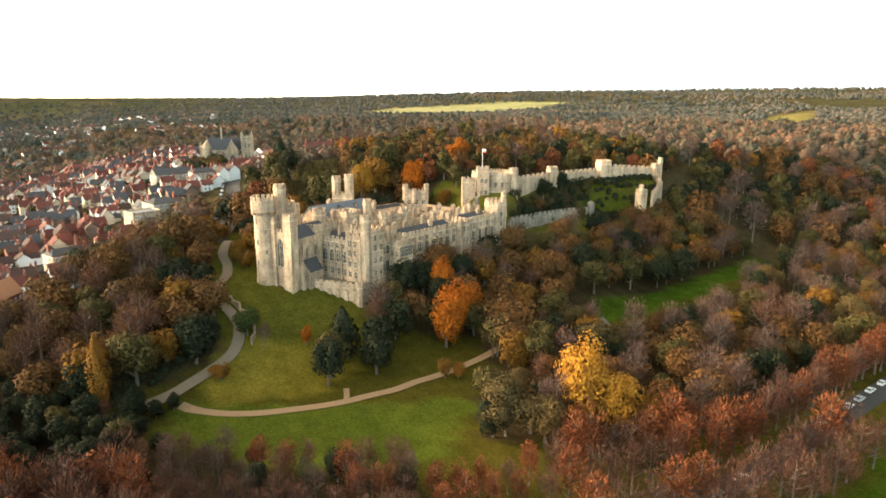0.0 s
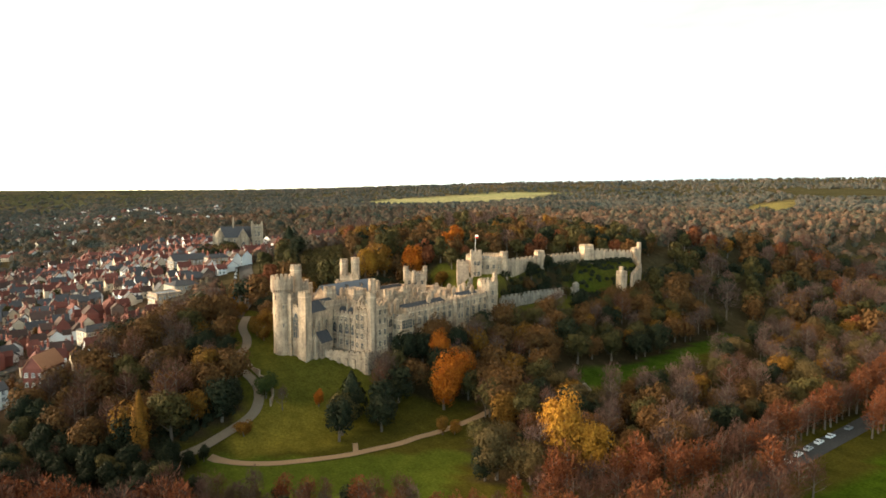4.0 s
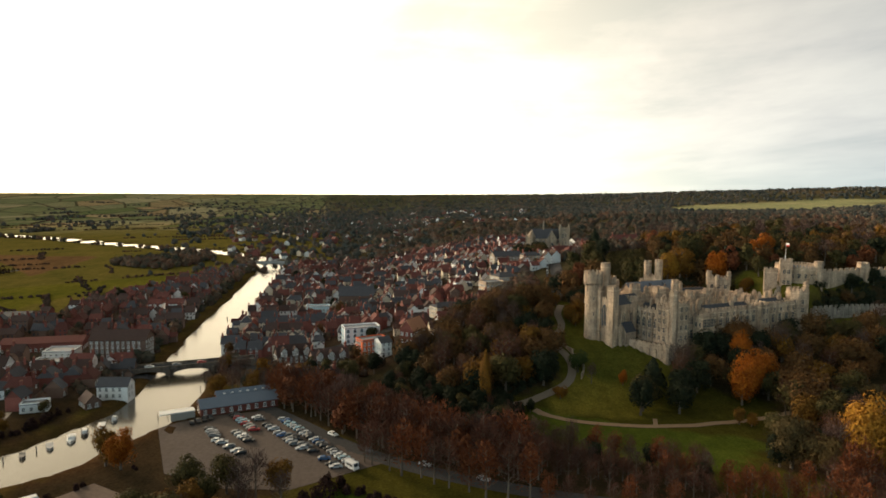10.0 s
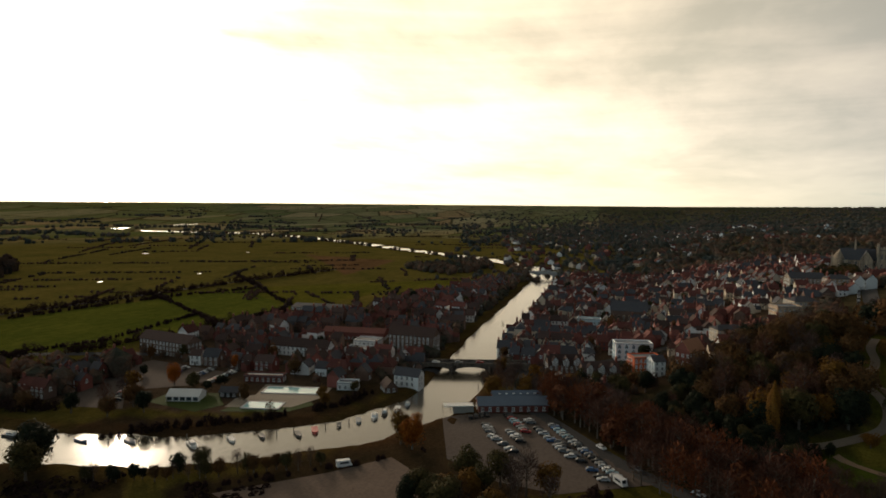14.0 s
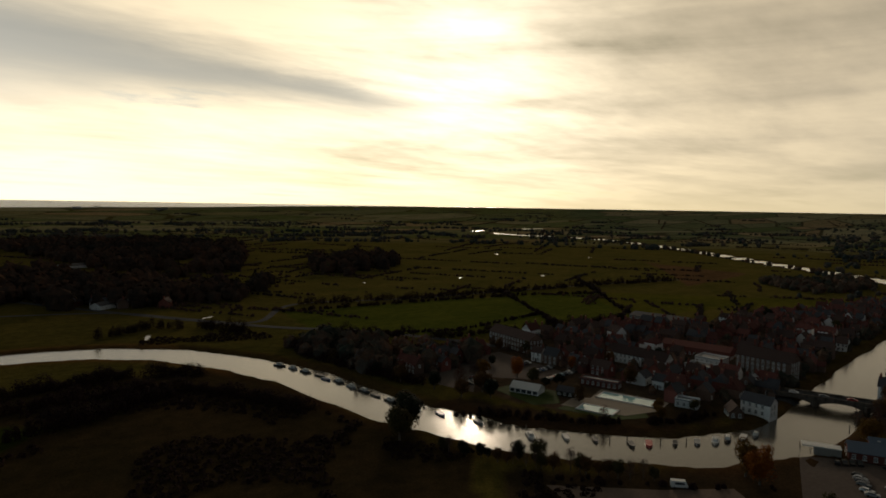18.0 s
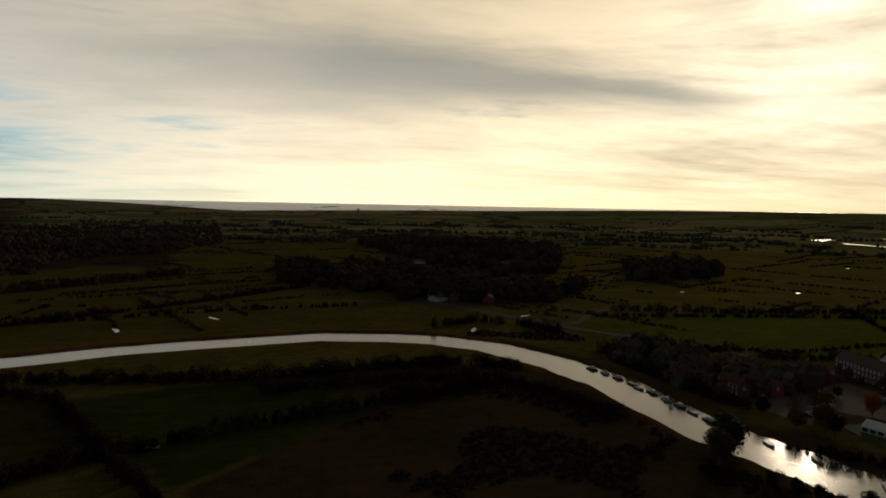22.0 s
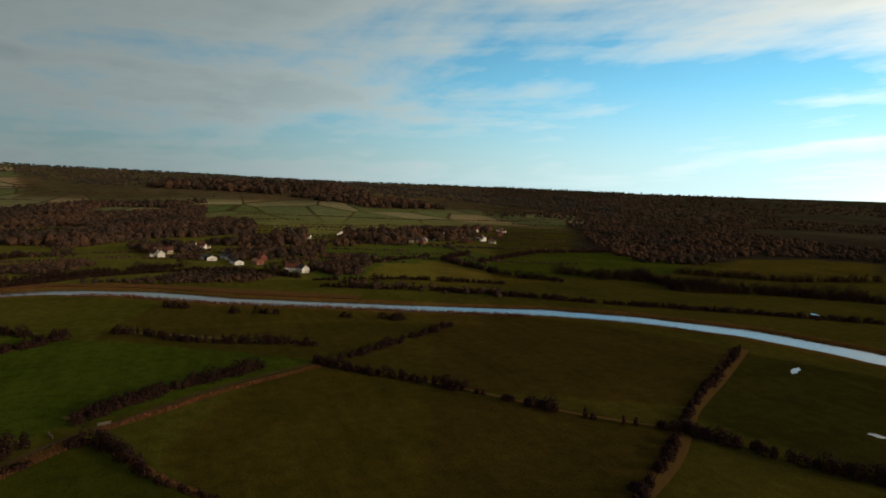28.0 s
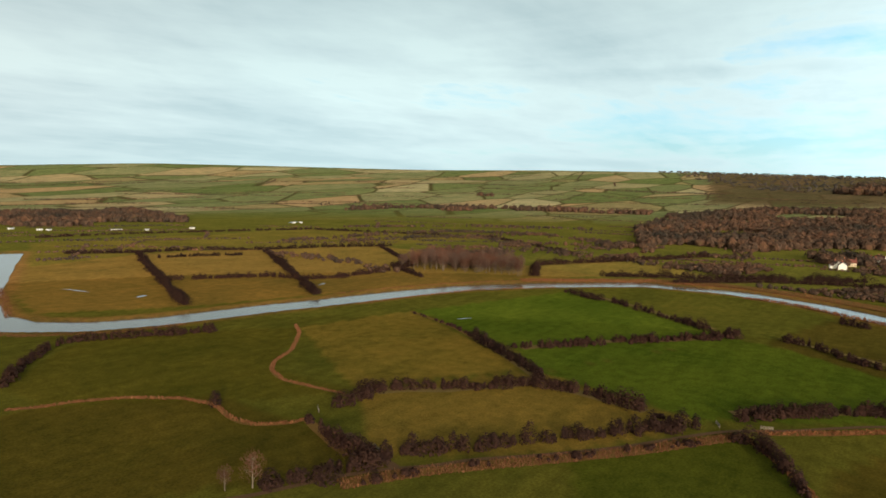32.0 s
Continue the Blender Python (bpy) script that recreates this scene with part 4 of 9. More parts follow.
# chimney stacks
rnd = random.Random(4)
stack = Geo()
stack.box(0, 0, 0, 4.2, 1.1, 2.2)
stack.box(0, 0, 4.2, 4.6, 1.4, 2.5)
for dy in (-0.7, 0, 0.7):
    stack.prism(ring(0, dy, 0.24, 6), 4.6, 5.6)
stack = stack.mesh("chimney", [STONE])
for k in range(30):
    s = 10 + k * 2.5 + rnd.uniform(-1, 1)
    c = along(BA, EB, s, rnd.choice((5, 9, 12, 18, 24, 29)))
    ob = part("chimney", stack, None, castle)
    ob.matrix_basis = Matrix.Translation((*c, 31.6 + rnd.uniform(0, 2.4))) @ Matrix.Rotation(TB + rnd.choice((0, 1.57)), 4, "Z")
for x, y, z in ((-238, 94, 33), (-243, 92, 33), (-232, 99, 34), (-252, 98, 34), (-259, 95, 37), (-284.5, 102.5, 37.5), (-268, 118, 38), (-262, 131, 34), (-254, 108, 34), (-249, 101, 34), (-246, 115, 32), (-256, 121, 35), (-262, 147, 31), (-270, 140, 33)):
    ob = part("chimney", stack, None, castle)
    ob.matrix_basis = Matrix.Translation((x, y, z)) @ Matrix.Rotation(T1, 4, "Z")
# pitched roofs behind the parapets
for (x, y), lx, ly, z, t in ((along(SA, E1, 10, 6.5), 18, 8, 33, T1), (along(BA, EB, 38, 6.5), 33, 8.5, 32.4, TB), (along(BA, EB, 72, 6), 20, 8, 33.2, TB), ((-294, 134), 27, 7, 33.4, 1.9), (along(BA, EB, 50, 17), 54, 6, 30.4, TB)):
    g = Geo()
    g.gable(x, y, z, z + 2.8, lx, ly, t, 0.1, 0, 0, hip=2)
    part("slate_roof", g, [SLATE], castle)

# terrace wall below the south range
terrace = thing("terrace_wall", "long low battlemented stone terrace wall above the lawn", "wall")
g = Geo()
for a, b, z0, z1 in (((-239.5, 73.5), (-221.5, 90.8), 8, 19.0), ((-221.5, 90.8), (-223.5, 97.5), 6, 18.6)):
    g.rail(a, b, z0, z1, 1.0)
    g.merlons([a, b], z1, 0.7, 1.6, 0.8, 1.0, closed=False)
    g.rail((a[0] + 0.15, a[1] - 0.15), (b[0] + 0.15, b[1] - 0.15), z1 - 1.4, z1 - 1.0, 1.3)
for i in range(7):
    t = (i + 0.5) / 7
    g.box(-239.5 + 18 * t, 73.5 + 17.3 * t, 8, 16.5, 1.4, 1.4, 0.76)
g.fort(ring(-221.3, 91.2, 1.9, 8), 4, 19.6, long=0.7, gap=0.5, high=0.7)
part("wall", g, WALLS, terrace)
tf = Geo()
tf.prism([(-239, 74.5), (-222, 91), (-226, 96), (-249, 83)], 9, 18.0)
part("terrace_floor", tf, [STONE_GREY], terrace)

# keep and outer walls
keep = thing("castle_keep", "round pale stone shell keep with a square gate tower", "castle keep")
g = Geo()
SK = ring(-291, 199.5, 11.8, 22)
g.fort(SK, 30, 49.6, long=1.2, gap=0.9)
for i in range(0, 22, 2):
    g.box(*SK[i], 30, 46, 1.4, 1.4, 2 * math.pi * i / 22)
shell = part("shell_wall", g, WALLS, keep)
for i in range(14, 24):
    a = 2 * math.pi * (i + 0.5) / 22
    windows(shell, (-290.5 + 12.05 * math.cos(a), 198.5 + 12.05 * math.sin(a)), (-math.sin(a), math.cos(a)), (0,), (43.5,), SMALL)
g = Geo()
g.fort(rect(-282.8, 187.2, 6.2, 6.2, 1.1), 28, 53.4)
g.fort(rect(-287.0, 181.0, 7, 5, 1.1), 28, 47.6)
g.fort(ring(-280.5, 205.5, 2.6, 8), 30, 52.0, long=0.8, gap=0.6)
tower = part("gate_tower", g, WALLS, keep)
windows(tower, (-280.8, 182.9), (0.454, 0.891), (2.0, 4.2), (46, 40), SMALL, out=0.1)
flag = thing("flagpole", "tall white flagpole with a small red and white flag", "flagpole", at=(-283.4, 187.2, 52.4))
p = Geo()
p.prism(ring(0, 0, 0.14, 6), 0, 11.2, scale=0.5)
WHITE = mat_plain("white_paint", (0.72, 0.71, 0.68), (0.60, 0.59, 0.56), 0.5, 0.6, 0.3)
part("pole", p, [WHITE], flag)
p = Geo()
for i in range(6):
    x0, x1 = 0.1 + 0.45 * i, 0.1 + 0.45 * (i + 1)
    y0, y1 = 0.2 * math.sin(i * 1.3), 0.2 * math.sin((i + 1) * 1.3)
    for k, (z0, z1) in enumerate(((9.2, 10.1), (10.1, 11.0))):
        p.face([(x0, y0, z0), (x1, y1, z0), (x1, y1, z1), (x0, y0, z1)], k)
RED = mat_plain("red_cloth", (0.45, 0.03, 0.03), (0.35, 0.02, 0.02), 1, 0.8)
part("flag", p, [RED, WHITE], flag)

outer = thing("outer_wall", "ruined pale stone curtain wall with square wall towers", "castle wall")


def curtain(name, pts, thick, parent, mats, base=-4, high=1.0):
    g = Geo()
    for (ax, ay, az), (bx, by, bz) in zip(pts, pts[1:]):
        n = max(1, int(math.hypot(bx - ax, by - ay) / 4))
        for i in range(n):
            t0, t1 = i / n, (i + 1) / n
            a, b = (ax + (bx - ax) * t0, ay + (by - ay) * t0), (ax + (bx - ax) * t1, ay + (by - ay) * t1)
            z = az + (bz - az) * (t0 + t1) / 2
            g.rail(a, b, min(height(*a), height(*b)) + base, z, thick)
            g.merlons([a, b], z, high * 1.35, 1.9, 1.5, 0.6, closed=False)
    return part(name, g, mats, parent)


GW = [STONE_GREY, LEAD]
curtain("wall", [(-284, 210, 46.6), (-292, 240, 46.8), (-298, 282, 46.6)], 1.8, outer, WALLS)
curtain("wall", [(-296, 289, 48.8), (-294.5, 329, 45.6)], 1.8, outer, WALLS)
curtain("wall", [(-294.5, 329, 44), (-283, 322, 38), (-270, 300, 34)], 1.6, outer, WALLS)
for name, poly, z0, z1 in (("wall_tower", rect(-292, 241.5, 4.8, 4.8, 1.4), 28, 50.2), ("wall_tower", rect(-298, 287, 7.2, 6.6, 1.4), 28, 51.6), ("wall_tower", rect(-294.2, 329.5, 5.4, 4.4, 1.5), 26, 48.0),
                           ("wall_turret", ring(-293.4, 332.3, 1.5, 8), 26, 51.6), ("garden_tower", ring(-268.4, 290.2, 3.4, 8), 14, 36.6), ("garden_turret", ring(-266.6, 288, 1.4, 8), 30, 39.6)):
    g = Geo()
    g.fort(poly, z0, z1, long=0.9, gap=0.6)
    part(name, g, WALLS, outer)
lower = thing("curtain_wall", "grey flint curtain wall running along the wooded slope", "castle wall")
curtain("wall", [(-261, 190, 29.0), (-270, 215, 28.4), (-279, 243, 27.0), (-284, 264, 25.6)], 1.6, lower, GW)
g = Geo()
g.prism(ring(-284, 265.5, 2.2, 12), 14, 29.0)
g.cone(ring(-284, 265.5, 2.4, 12), 29.0, 30.6)
part("end_turret", g, GW, lower)
curtain("wall", [(-279, 181, 40), (-270, 172, 34), (-262, 168, 30.5)], 1.4, lower, GW, high=0.6)

# ---- roads, paths and paving ----
ROAD_LINE = [(-212, -104), (-192, -86), (-150, -49), (-122, -8), (-101, 45), (-87, 95), (-83, 128), (-87, 165), (-92, 205), (-98, 255), (-112, 340)]


def paved(name, label, category, line, half, mat, lift=0.12, step=4.0):
    return tagged(new(name, mesh_from(name, *ribbon(line, half, lambda x, y: height(x, y) + lift, step), mat)), label, category, kind="structure")


def yard(name, label, category, poly, mat, lift=0.10, cell=6.0):
    """A paved area draped over the ground."""
    xs, ys = [p[0] for p in poly], [p[1] for p in poly]
    nx_, ny_ = max(2, int((max(xs) - min(xs)) / cell)), max(2, int((max(ys) - min(ys)) / cell))
    bm = bmesh.new()
    bm.faces.new([bm.verts.new((*p, 0)) for p in poly])
    for i in range(1, nx_):
        bmesh.ops.bisect_plane(bm, geom=bm.verts[:] + bm.edges[:] + bm.faces[:], plane_co=(min(xs) + (max(xs) - min(xs)) * i / nx_, 0, 0), plane_no=(1, 0, 0))
    for i in range(1, ny_):
        bmesh.ops.bisect_plane(bm, geom=bm.verts[:] + bm.edges[:] + bm.faces[:], plane_co=(0, min(ys) + (max(ys) - min(ys)) * i / ny_, 0), plane_no=(0, 1, 0))
    for v_ in bm.verts:
        v_.co.z = height(v_.co.x, v_.co.y) + lift
    me = bpy.data.meshes.new(name)
    bm.normal_update()
    if sum(f.normal.z for f in bm.faces) < 0:
        bmesh.ops.reverse_faces(bm, faces=bm.faces[:])
    bm.to_mesh(me)
    bm.free()
    me.materials.append(mat)
    return tagged(new(name, me), label, category, kind="structure")


ASPHALT = mat_plain("asphalt", (0.055, 0.054, 0.055), (0.08, 0.077, 0.076), 0.12, 0.95, 0.02, 0.0)
PARKING = mat_plain("worn_car_park_surface", (0.095, 0.076, 0.066), (0.135, 0.108, 0.092), 0.08, 0.97, 0.04, 0.0)
GRAVEL = mat_plain("sandy_gravel", (0.25, 0.160, 0.095), (0.32, 0.215, 0.135), 0.3, 0.95, 0.1, 0.0)
TRACK = mat_plain("farm_track", (0.065, 0.040, 0.024), (0.10, 0.062, 0.038), 0.25, 0.98, 0.0, 0.0)
paved("path", "pale sandy gravel path curving round the lawn", "path", [(-187, 20), (-182, 25), (-177, 31), (-173, 39), (-170, 50), (-168, 61), (-168, 72), (-168, 80), (-170, 89), (-171, 98), (-176, 117), (-186, 140)], 1.7, GRAVEL, 0.25, 2.5)
paved("drive", "pale grey drive climbing round the castle hill", "path", [(-178, -12), (-185, -4), (-187, 2), (-189, 9), (-192, 18), (-196, 25), (-199, 30), (-203, 36), (-207, 40), (-213, 43), (-220, 44.5), (-227, 43.5), (-234, 41), (-241, 41), (-248, 44), (-254, 48), (-260, 50), (-268, 50), (-280, 55)], 1.9, mat_plain("pale_drive", (0.17, 0.128, 0.092), (0.23, 0.178, 0.13), 0.3, 0.9, 0.15, 0.0), 0.45, 2.0)
paved("path", "short gravel path down from the slope", "path", [(-168, 64), (-172, 65.5), (-176, 67)], 0.9, GRAVEL, 0.3, 2.0)
paved("road", "tree-lined asphalt road with parked cars", "road", ROAD_LINE, 3.6, ASPHALT, 0.10)
paved("road", "asphalt street rising past the cathedral", "road", [(-300, 52), (-340, 68), (-385, 80), (-440, 92), (-500, 108), (-560, 150), (-640, 190)], 4.5, ASPHALT, 0.4)
paved("road", "asphalt high street through the town", "road", [(-268, -112), (-300, -70), (-340, -30), (-380, 10), (-420, 50), (-450, 80)], 4.0, ASPHALT, 0.3)
paved("road", "asphalt street along the quay", "road", [(-212, -104), (-240, -108), (-268, -112), (-330, -128), (-420, -132), (-560, -144), (-700, -150)], 3.6, ASPHALT, 0.2)
paved("road", "asphalt road from the bridge through the south side of the town", "road", [(-268, -112), (-252, -150), (-246, -172), (-240, -215), (-232, -262), (-222, -330), (-180, -420), (-130, -480), (-60, -600), (20, -760), (90, -900)], 3.8, ASPHALT, 0.2)
paved("road", "asphalt main road across the water meadows", "road", [(-700, -470), (-555, -501), (-319, -532), (-199, -561), (-132, -500), (-93, -545), (-54, -603), (40, -640)], 2.8, ASPHALT, 0.2)
yard("car_park", "worn tarmac riverside car park", "car park", [(-176, -128), (-136, -112), (-124, -90), (-122, -70), (-140, -42), (-186, -80), (-196, -90), (-190, -114)], PARKING)
yard("gravel_yard", "rough gravel yard beside the river bank", "yard", [(-84, -172), (-110, -146), (-130, -131), (-117, -112), (-90, -108), (-72, -140)], mat_plain("rough_brown_gravel", (0.13, 0.095, 0.075), (0.19, 0.14, 0.11), 0.1, 0.97, 0.03, 0.0))
yard("car_park", "tarmac car park behind the swimming pool", "car park", [(-178, -262), (-204, -254), (-212, -318), (-176, -322), (-132, -290), (-138, -264), (-160, -285)], PARKING)

# ---- houses ----
BRICK = mat_plain("red_brick", (0.155, 0.052, 0.042), (0.23, 0.082, 0.064), 0.35, 0.9, 0.15, 0.5)
BROWN = mat_plain("brown_brick", (0.13, 0.080, 0.062), (0.19, 0.125, 0.096), 0.35, 0.9, 0.15, 0.5)
CREAM = mat_plain("cream_render", (0.46, 0.38, 0.285), (0.60, 0.50, 0.38), 0.3, 0.9, 0.2, 0.4)
PALE = mat_plain("white_render", (0.66, 0.65, 0.63), (0.80, 0.79, 0.77), 0.3, 0.85, 0.2, 0.3)
FLINT = mat_plain("grey_flint", (0.24, 0.225, 0.20), (0.34, 0.31, 0.275), 0.5, 0.95, 0.15, 0.4)
TILE = mat_plain("red_clay_tiles", (0.095, 0.034, 0.030), (0.155, 0.056, 0.043), 0.5, 0.9, 0.15, 0.6)
ORANGE_TILE = mat_plain("new_orange_tiles", (0.42, 0.19, 0.10), (0.50, 0.24, 0.14), 0.5, 0.9, 0.15, 0.2)
ORANGE_PAINT = mat_plain("orange_red_brickwork", (0.56, 0.115, 0.045), (0.64, 0.15, 0.06), 0.4, 0.85, 0.2, 0.2)
DARK_TILE = mat_plain("weathered_brown_tiles", (0.055, 0.035, 0.031), (0.092, 0.056, 0.047), 0.5, 0.9, 0.15, 0.5)
TEAL = mat_plain("pale_blue_cladding", (0.42, 0.56, 0.60), (0.52, 0.66, 0.70), 0.3, 0.5, 0.4, 0.0)
BLACK = mat_plain("black_timber", (0.025, 0.022, 0.02), (0.04, 0.035, 0.03), 0.6, 0.8, 0.2, 0.2)
DOOR = mat_plain("painted_door", (0.05, 0.06, 0.05), (0.12, 0.05, 0.04), 0.9, 0.5, 0.4, 0.8)
SASH = window_mesh(1.0, 1.45, False, 2, 1, WHITE)
POT = mat_plain("clay_pots", (0.35, 0.16, 0.09), (0.42, 0.2, 0.12), 1.0, 0.9, 0.1, 0.2)
HOUSES = {}
WALL_TONES = {"brick": (BRICK, "red-brick"), "brown": (BROWN, "brown-brick"), "cream": (CREAM, "cream-rendered"), "white": (PALE, "white-rendered"), "flint": (FLINT, "grey flint")}
ROOF_TONES = {"tile": (TILE, "red-tiled"), "dark": (DARK_TILE, "brown-tiled"), "slate": (SLATE, "slate")}


def house_proto(tone, roof, lx, ly, eaves, pitch, hip, near):
    key = (tone, roof, lx, ly, eaves, pitch, hip, near)
    if key in HOUSES:
        return HOUSES[key]
    wall, wl_ = WALL_TONES[tone]
    rf, rl_ = ROOF_TONES[roof]
    top = thing("house", f"{wl_} town house with a {rl_} roof and chimneys", "house", "town houses")
    g = Geo()
    g.box(0, 0, -4, eaves, lx, ly)
    if lx in (6.5, 9):
        g.box(-lx * 0.2, ly / 2 + 1.9, -4, eaves - 1.4, lx * 0.5, 4.2)
    if not near:
        for sgn in (-1, 1):
            for z in np.arange(0.9, eaves - 1, 2.6):
                for x in np.arange(-lx / 2 + 1.5, lx / 2 - 1, 2.6):
                    g.face([(x - .5, sgn * (ly / 2 + .03), z), (x + .5, sgn * (ly / 2 + .03), z), (x + .5, sgn * (ly / 2 + .03), z + 1.4), (x - .5, sgn * (ly / 2 + .03), z + 1.4)][::-sgn], 1)
    ob = part("wall", g, [wall, GLASS], top)
    g = Geo()
    g.gable(0, 0, eaves, eaves + pitch, lx, ly, 0, 0.35, 0, 1, hip)
    # a lower wing at the back, its ridge across the house
    wing = lx * 0.5
    if lx in (6.5, 9):
        g.gable(-lx * 0.2, ly / 2 + 1.9, eaves - 1.4, eaves - 1.4 + pitch * 0.55, 4.4, wing, math.pi / 2, 0.25, 0, 1)
    part("roof", g, [rf, wall], top)
    for x in ((-lx / 2 + 0.6, lx / 2 - 0.6) if lx > 10 else (lx / 2 - 0.6,)):
        g = Geo()
        g.box(x, 0.3, eaves + pitch * 0.5, eaves + pitch + 1.5, 0.8, 1.3)
        g.box(x, 0.3, eaves + pitch + 1.3, eaves + pitch + 1.5, 1.0, 1.5)
        for dy in (-0.05, 0.65):
            g.prism(ring(x, dy, 0.16, 6), eaves + pitch + 1.5, eaves + pitch + 2.1, 1)
        part("chimney", g, [BRICK, POT], top)
    if near:
        spots = list(np.arange(1.6, lx - 1.0, 3.0))
        for z in np.arange(0.9, eaves - 1.2, 2.7):
            windows(top, (-lx / 2, -ly / 2), (1, 0), spots, (z,), SASH)
            windows(top, (lx / 2, ly / 2), (-1, 0), spots[:2], (z,), SASH)
        windows(top, (lx / 2, -ly / 2), (0, 1), (ly / 2,), (3.6,), SASH)
        g = Geo()
        g.box(-lx / 2 + 3.1, -ly / 2 - 0.04, 0, 2.05, 0.95, 0.1)
        part("door", g, [DOOR], top)
    HOUSES[key] = top
    top["fresh"] = 1
    return top


def put_house(top, x, y, turn):
    m_ = Matrix.Translation((x, y, height(x, y))) @ Matrix.Rotation(turn, 4, "Z")
    if "fresh" in top:
        del top["fresh"]
        top.matrix_basis = m_
        return top
    return copy_thing(top, m_)


SPECIAL = []


def building(name, label, x, y, turn, lx, ly, eaves, pitch, wall, roof, hip=0.0, storeys=2, win=None, z=None, gap=2.8, chim=0, flat=False, category="building"):
    """A single larger building."""
    SPECIAL.append((x, y, math.hypot(lx, ly) / 2 + 1.5))
    top = thing(name, label, category, at=(x, y, height(x, y) if z is None else z))
    top.rotation_euler = (0, 0, turn)
    g = Geo()
    g.box(0, 0, -5, eaves, lx, ly)
    body = part("wall", g, [wall], top)
    g = Geo()
    if flat:
        g.box(0, 0, eaves, eaves + 0.25, lx + 0.5, ly + 0.5)
        for a, b in zip(rect(0, 0, lx, ly), rect(0, 0, lx, ly)[1:] + rect(0, 0, lx, ly)[:1]):
            g.rail(a, b, eaves + 0.25, eaves + 0.8, 0.3, 1)
    else:
        g.gable(0, 0, eaves, eaves + pitch, lx, ly, 0, 0.4, 0, 1, hip)
    part("roof", g, [roof, wall], top)
    me = win or SASH
    for corner_, way, long_ in (((-lx / 2, -ly / 2), (1, 0), lx), ((lx / 2, -ly / 2), (0, 1), ly), ((lx / 2, ly / 2), (-1, 0), lx), ((-lx / 2, ly / 2), (0, -1), ly)):
        # windows on the sides that face the valley
        ox, oy = way[1] * math.cos(turn) + way[0] * math.sin(turn), way[1] * math.sin(turn) - way[0] * math.cos(turn)
        if ox * (60 - x) + oy * (-30 - y) > 0:
            for k in range(storeys):
                windows(top, corner_, way, list(np.arange(gap / 2, long_ - 0.6, gap)), (0.9 + k * (eaves - 0.4) / storeys,), me)
    for k in range(chim):
        g = Geo()
        cx = -lx / 2 + 0.7 + (lx - 1.4) * k / max(1, chim - 1)
        g.box(cx, 0, eaves + pitch * 0.6, eaves + pitch + 1.8, 0.9, 1.6)
        g.box(cx, 0, eaves + pitch + 1.6, eaves + pitch + 1.85, 1.15, 1.85)
        for dy in (-0.5, 0, 0.5):
            g.prism(ring(cx, dy, 0.17, 6), eaves + pitch + 1.85, eaves + pitch + 2.5, 1)
        part("chimney", g, [BRICK, POT], top)
    return top


building("shop_building", "long white-rendered building with dark arched windows", -308, -58, 1.85, 21, 10, 9.2, 0, PALE, LEAD, storeys=3, win=window_mesh(1.5, 2.1, True, 2, 0, TEAL), gap=4.0, flat=True)
building("corner_building", "orange-red painted corner building with rows of windows", -269, -50, 2.05, 15, 9, 8.6, 0, ORANGE_PAINT, LEAD, storeys=3, gap=2.4, flat=True)
building("white_house", "white-rendered house joined to the orange corner building", -261.5, -44, 2.05, 6, 8.5, 8.0, 2.2, PALE, SLATE, storeys=3)
building("chapel_hall", "tall brick hall with a bright new orange tiled roof", -273, -28, 2.6, 14, 8, 8.2, 5.0, BRICK, ORANGE_TILE, storeys=2)
building("glass_block", "pale blue clad modern block among the roofs", -403, -94, 1.7, 17, 9, 7.5, 0, TEAL, LEAD, flat=True)
building("church", "brick church with a steep grey slate roof", -440, -68, 1.6, 27, 12, 9.0, 6.5, BROWN, SLATE, win=window_mesh(1.3, 4.2, True, 2, 1), storeys=1, gap=4.0, category="church")
for i, (x, y, t) in enumerate(((-274, -92, 1.95), (-262, -72, 1.95))):
    h = building("timbered_house", "long timbered house with brown tiles and gabled dormers", x, y, t, 19, 9.5, 5.0, 4.8, BROWN, DARK_TILE, storeys=2, chim=2)
    for k in range(3):
        g = Geo()
        g.box(-6 + 6 * k, -3.6, 4.5, 7.6, 3.0, 3.4)
        g.gable(-6 + 6 * k, -3.4, 7.6, 9.4, 4.0, 3.0, math.pi / 2, 0.25, 1, 0)
        part("dormer", g, [PALE, DARK_TILE], h)
        g = Geo()
        for q in range(5):
            g.box(-7.2 + 6 * k + 0.6 * q, -5.36, 4.6, 7.6 + 1.2 * (1 - abs(q - 2) / 2), 0.18, 0.08)
        part("timber_frame", g, [BLACK], h)
building("brick_house", "yellow-brick Georgian house with tall sash windows", -332, -6, 2.0, 17, 10, 9.0, 2.2, CREAM, SLATE, 3, 3, chim=2)
building("brick_house", "dark red terrace with white sash windows", -322, 14, 2.0, 18, 9, 8.5, 2.4, BRICK, SLATE, 0, 3, chim=3)
building("villa", "pale stone villa with a shallow slate roof", -392, 42, 1.9, 16, 14, 9.5, 2.4, CREAM, SLATE, 5, 3, chim=2)
building("town_hall", "square pale stone building with a battlemented roofline", -372, 30, 1.9, 15, 12, 10.5, 0, STONE, LEAD, storeys=3, flat=True)
building("stone_house", "large grey stone house among trees", -500, 62, 1.8, 26, 13, 9.5, 4.0, STONE_GREY, SLATE, 0, 3, chim=3)
building("stone_house", "pale stone house with tall chimneys", -470, 78, 1.8, 15, 11, 9.5, 2.5, STONE, SLATE, 3, 3, chim=2)
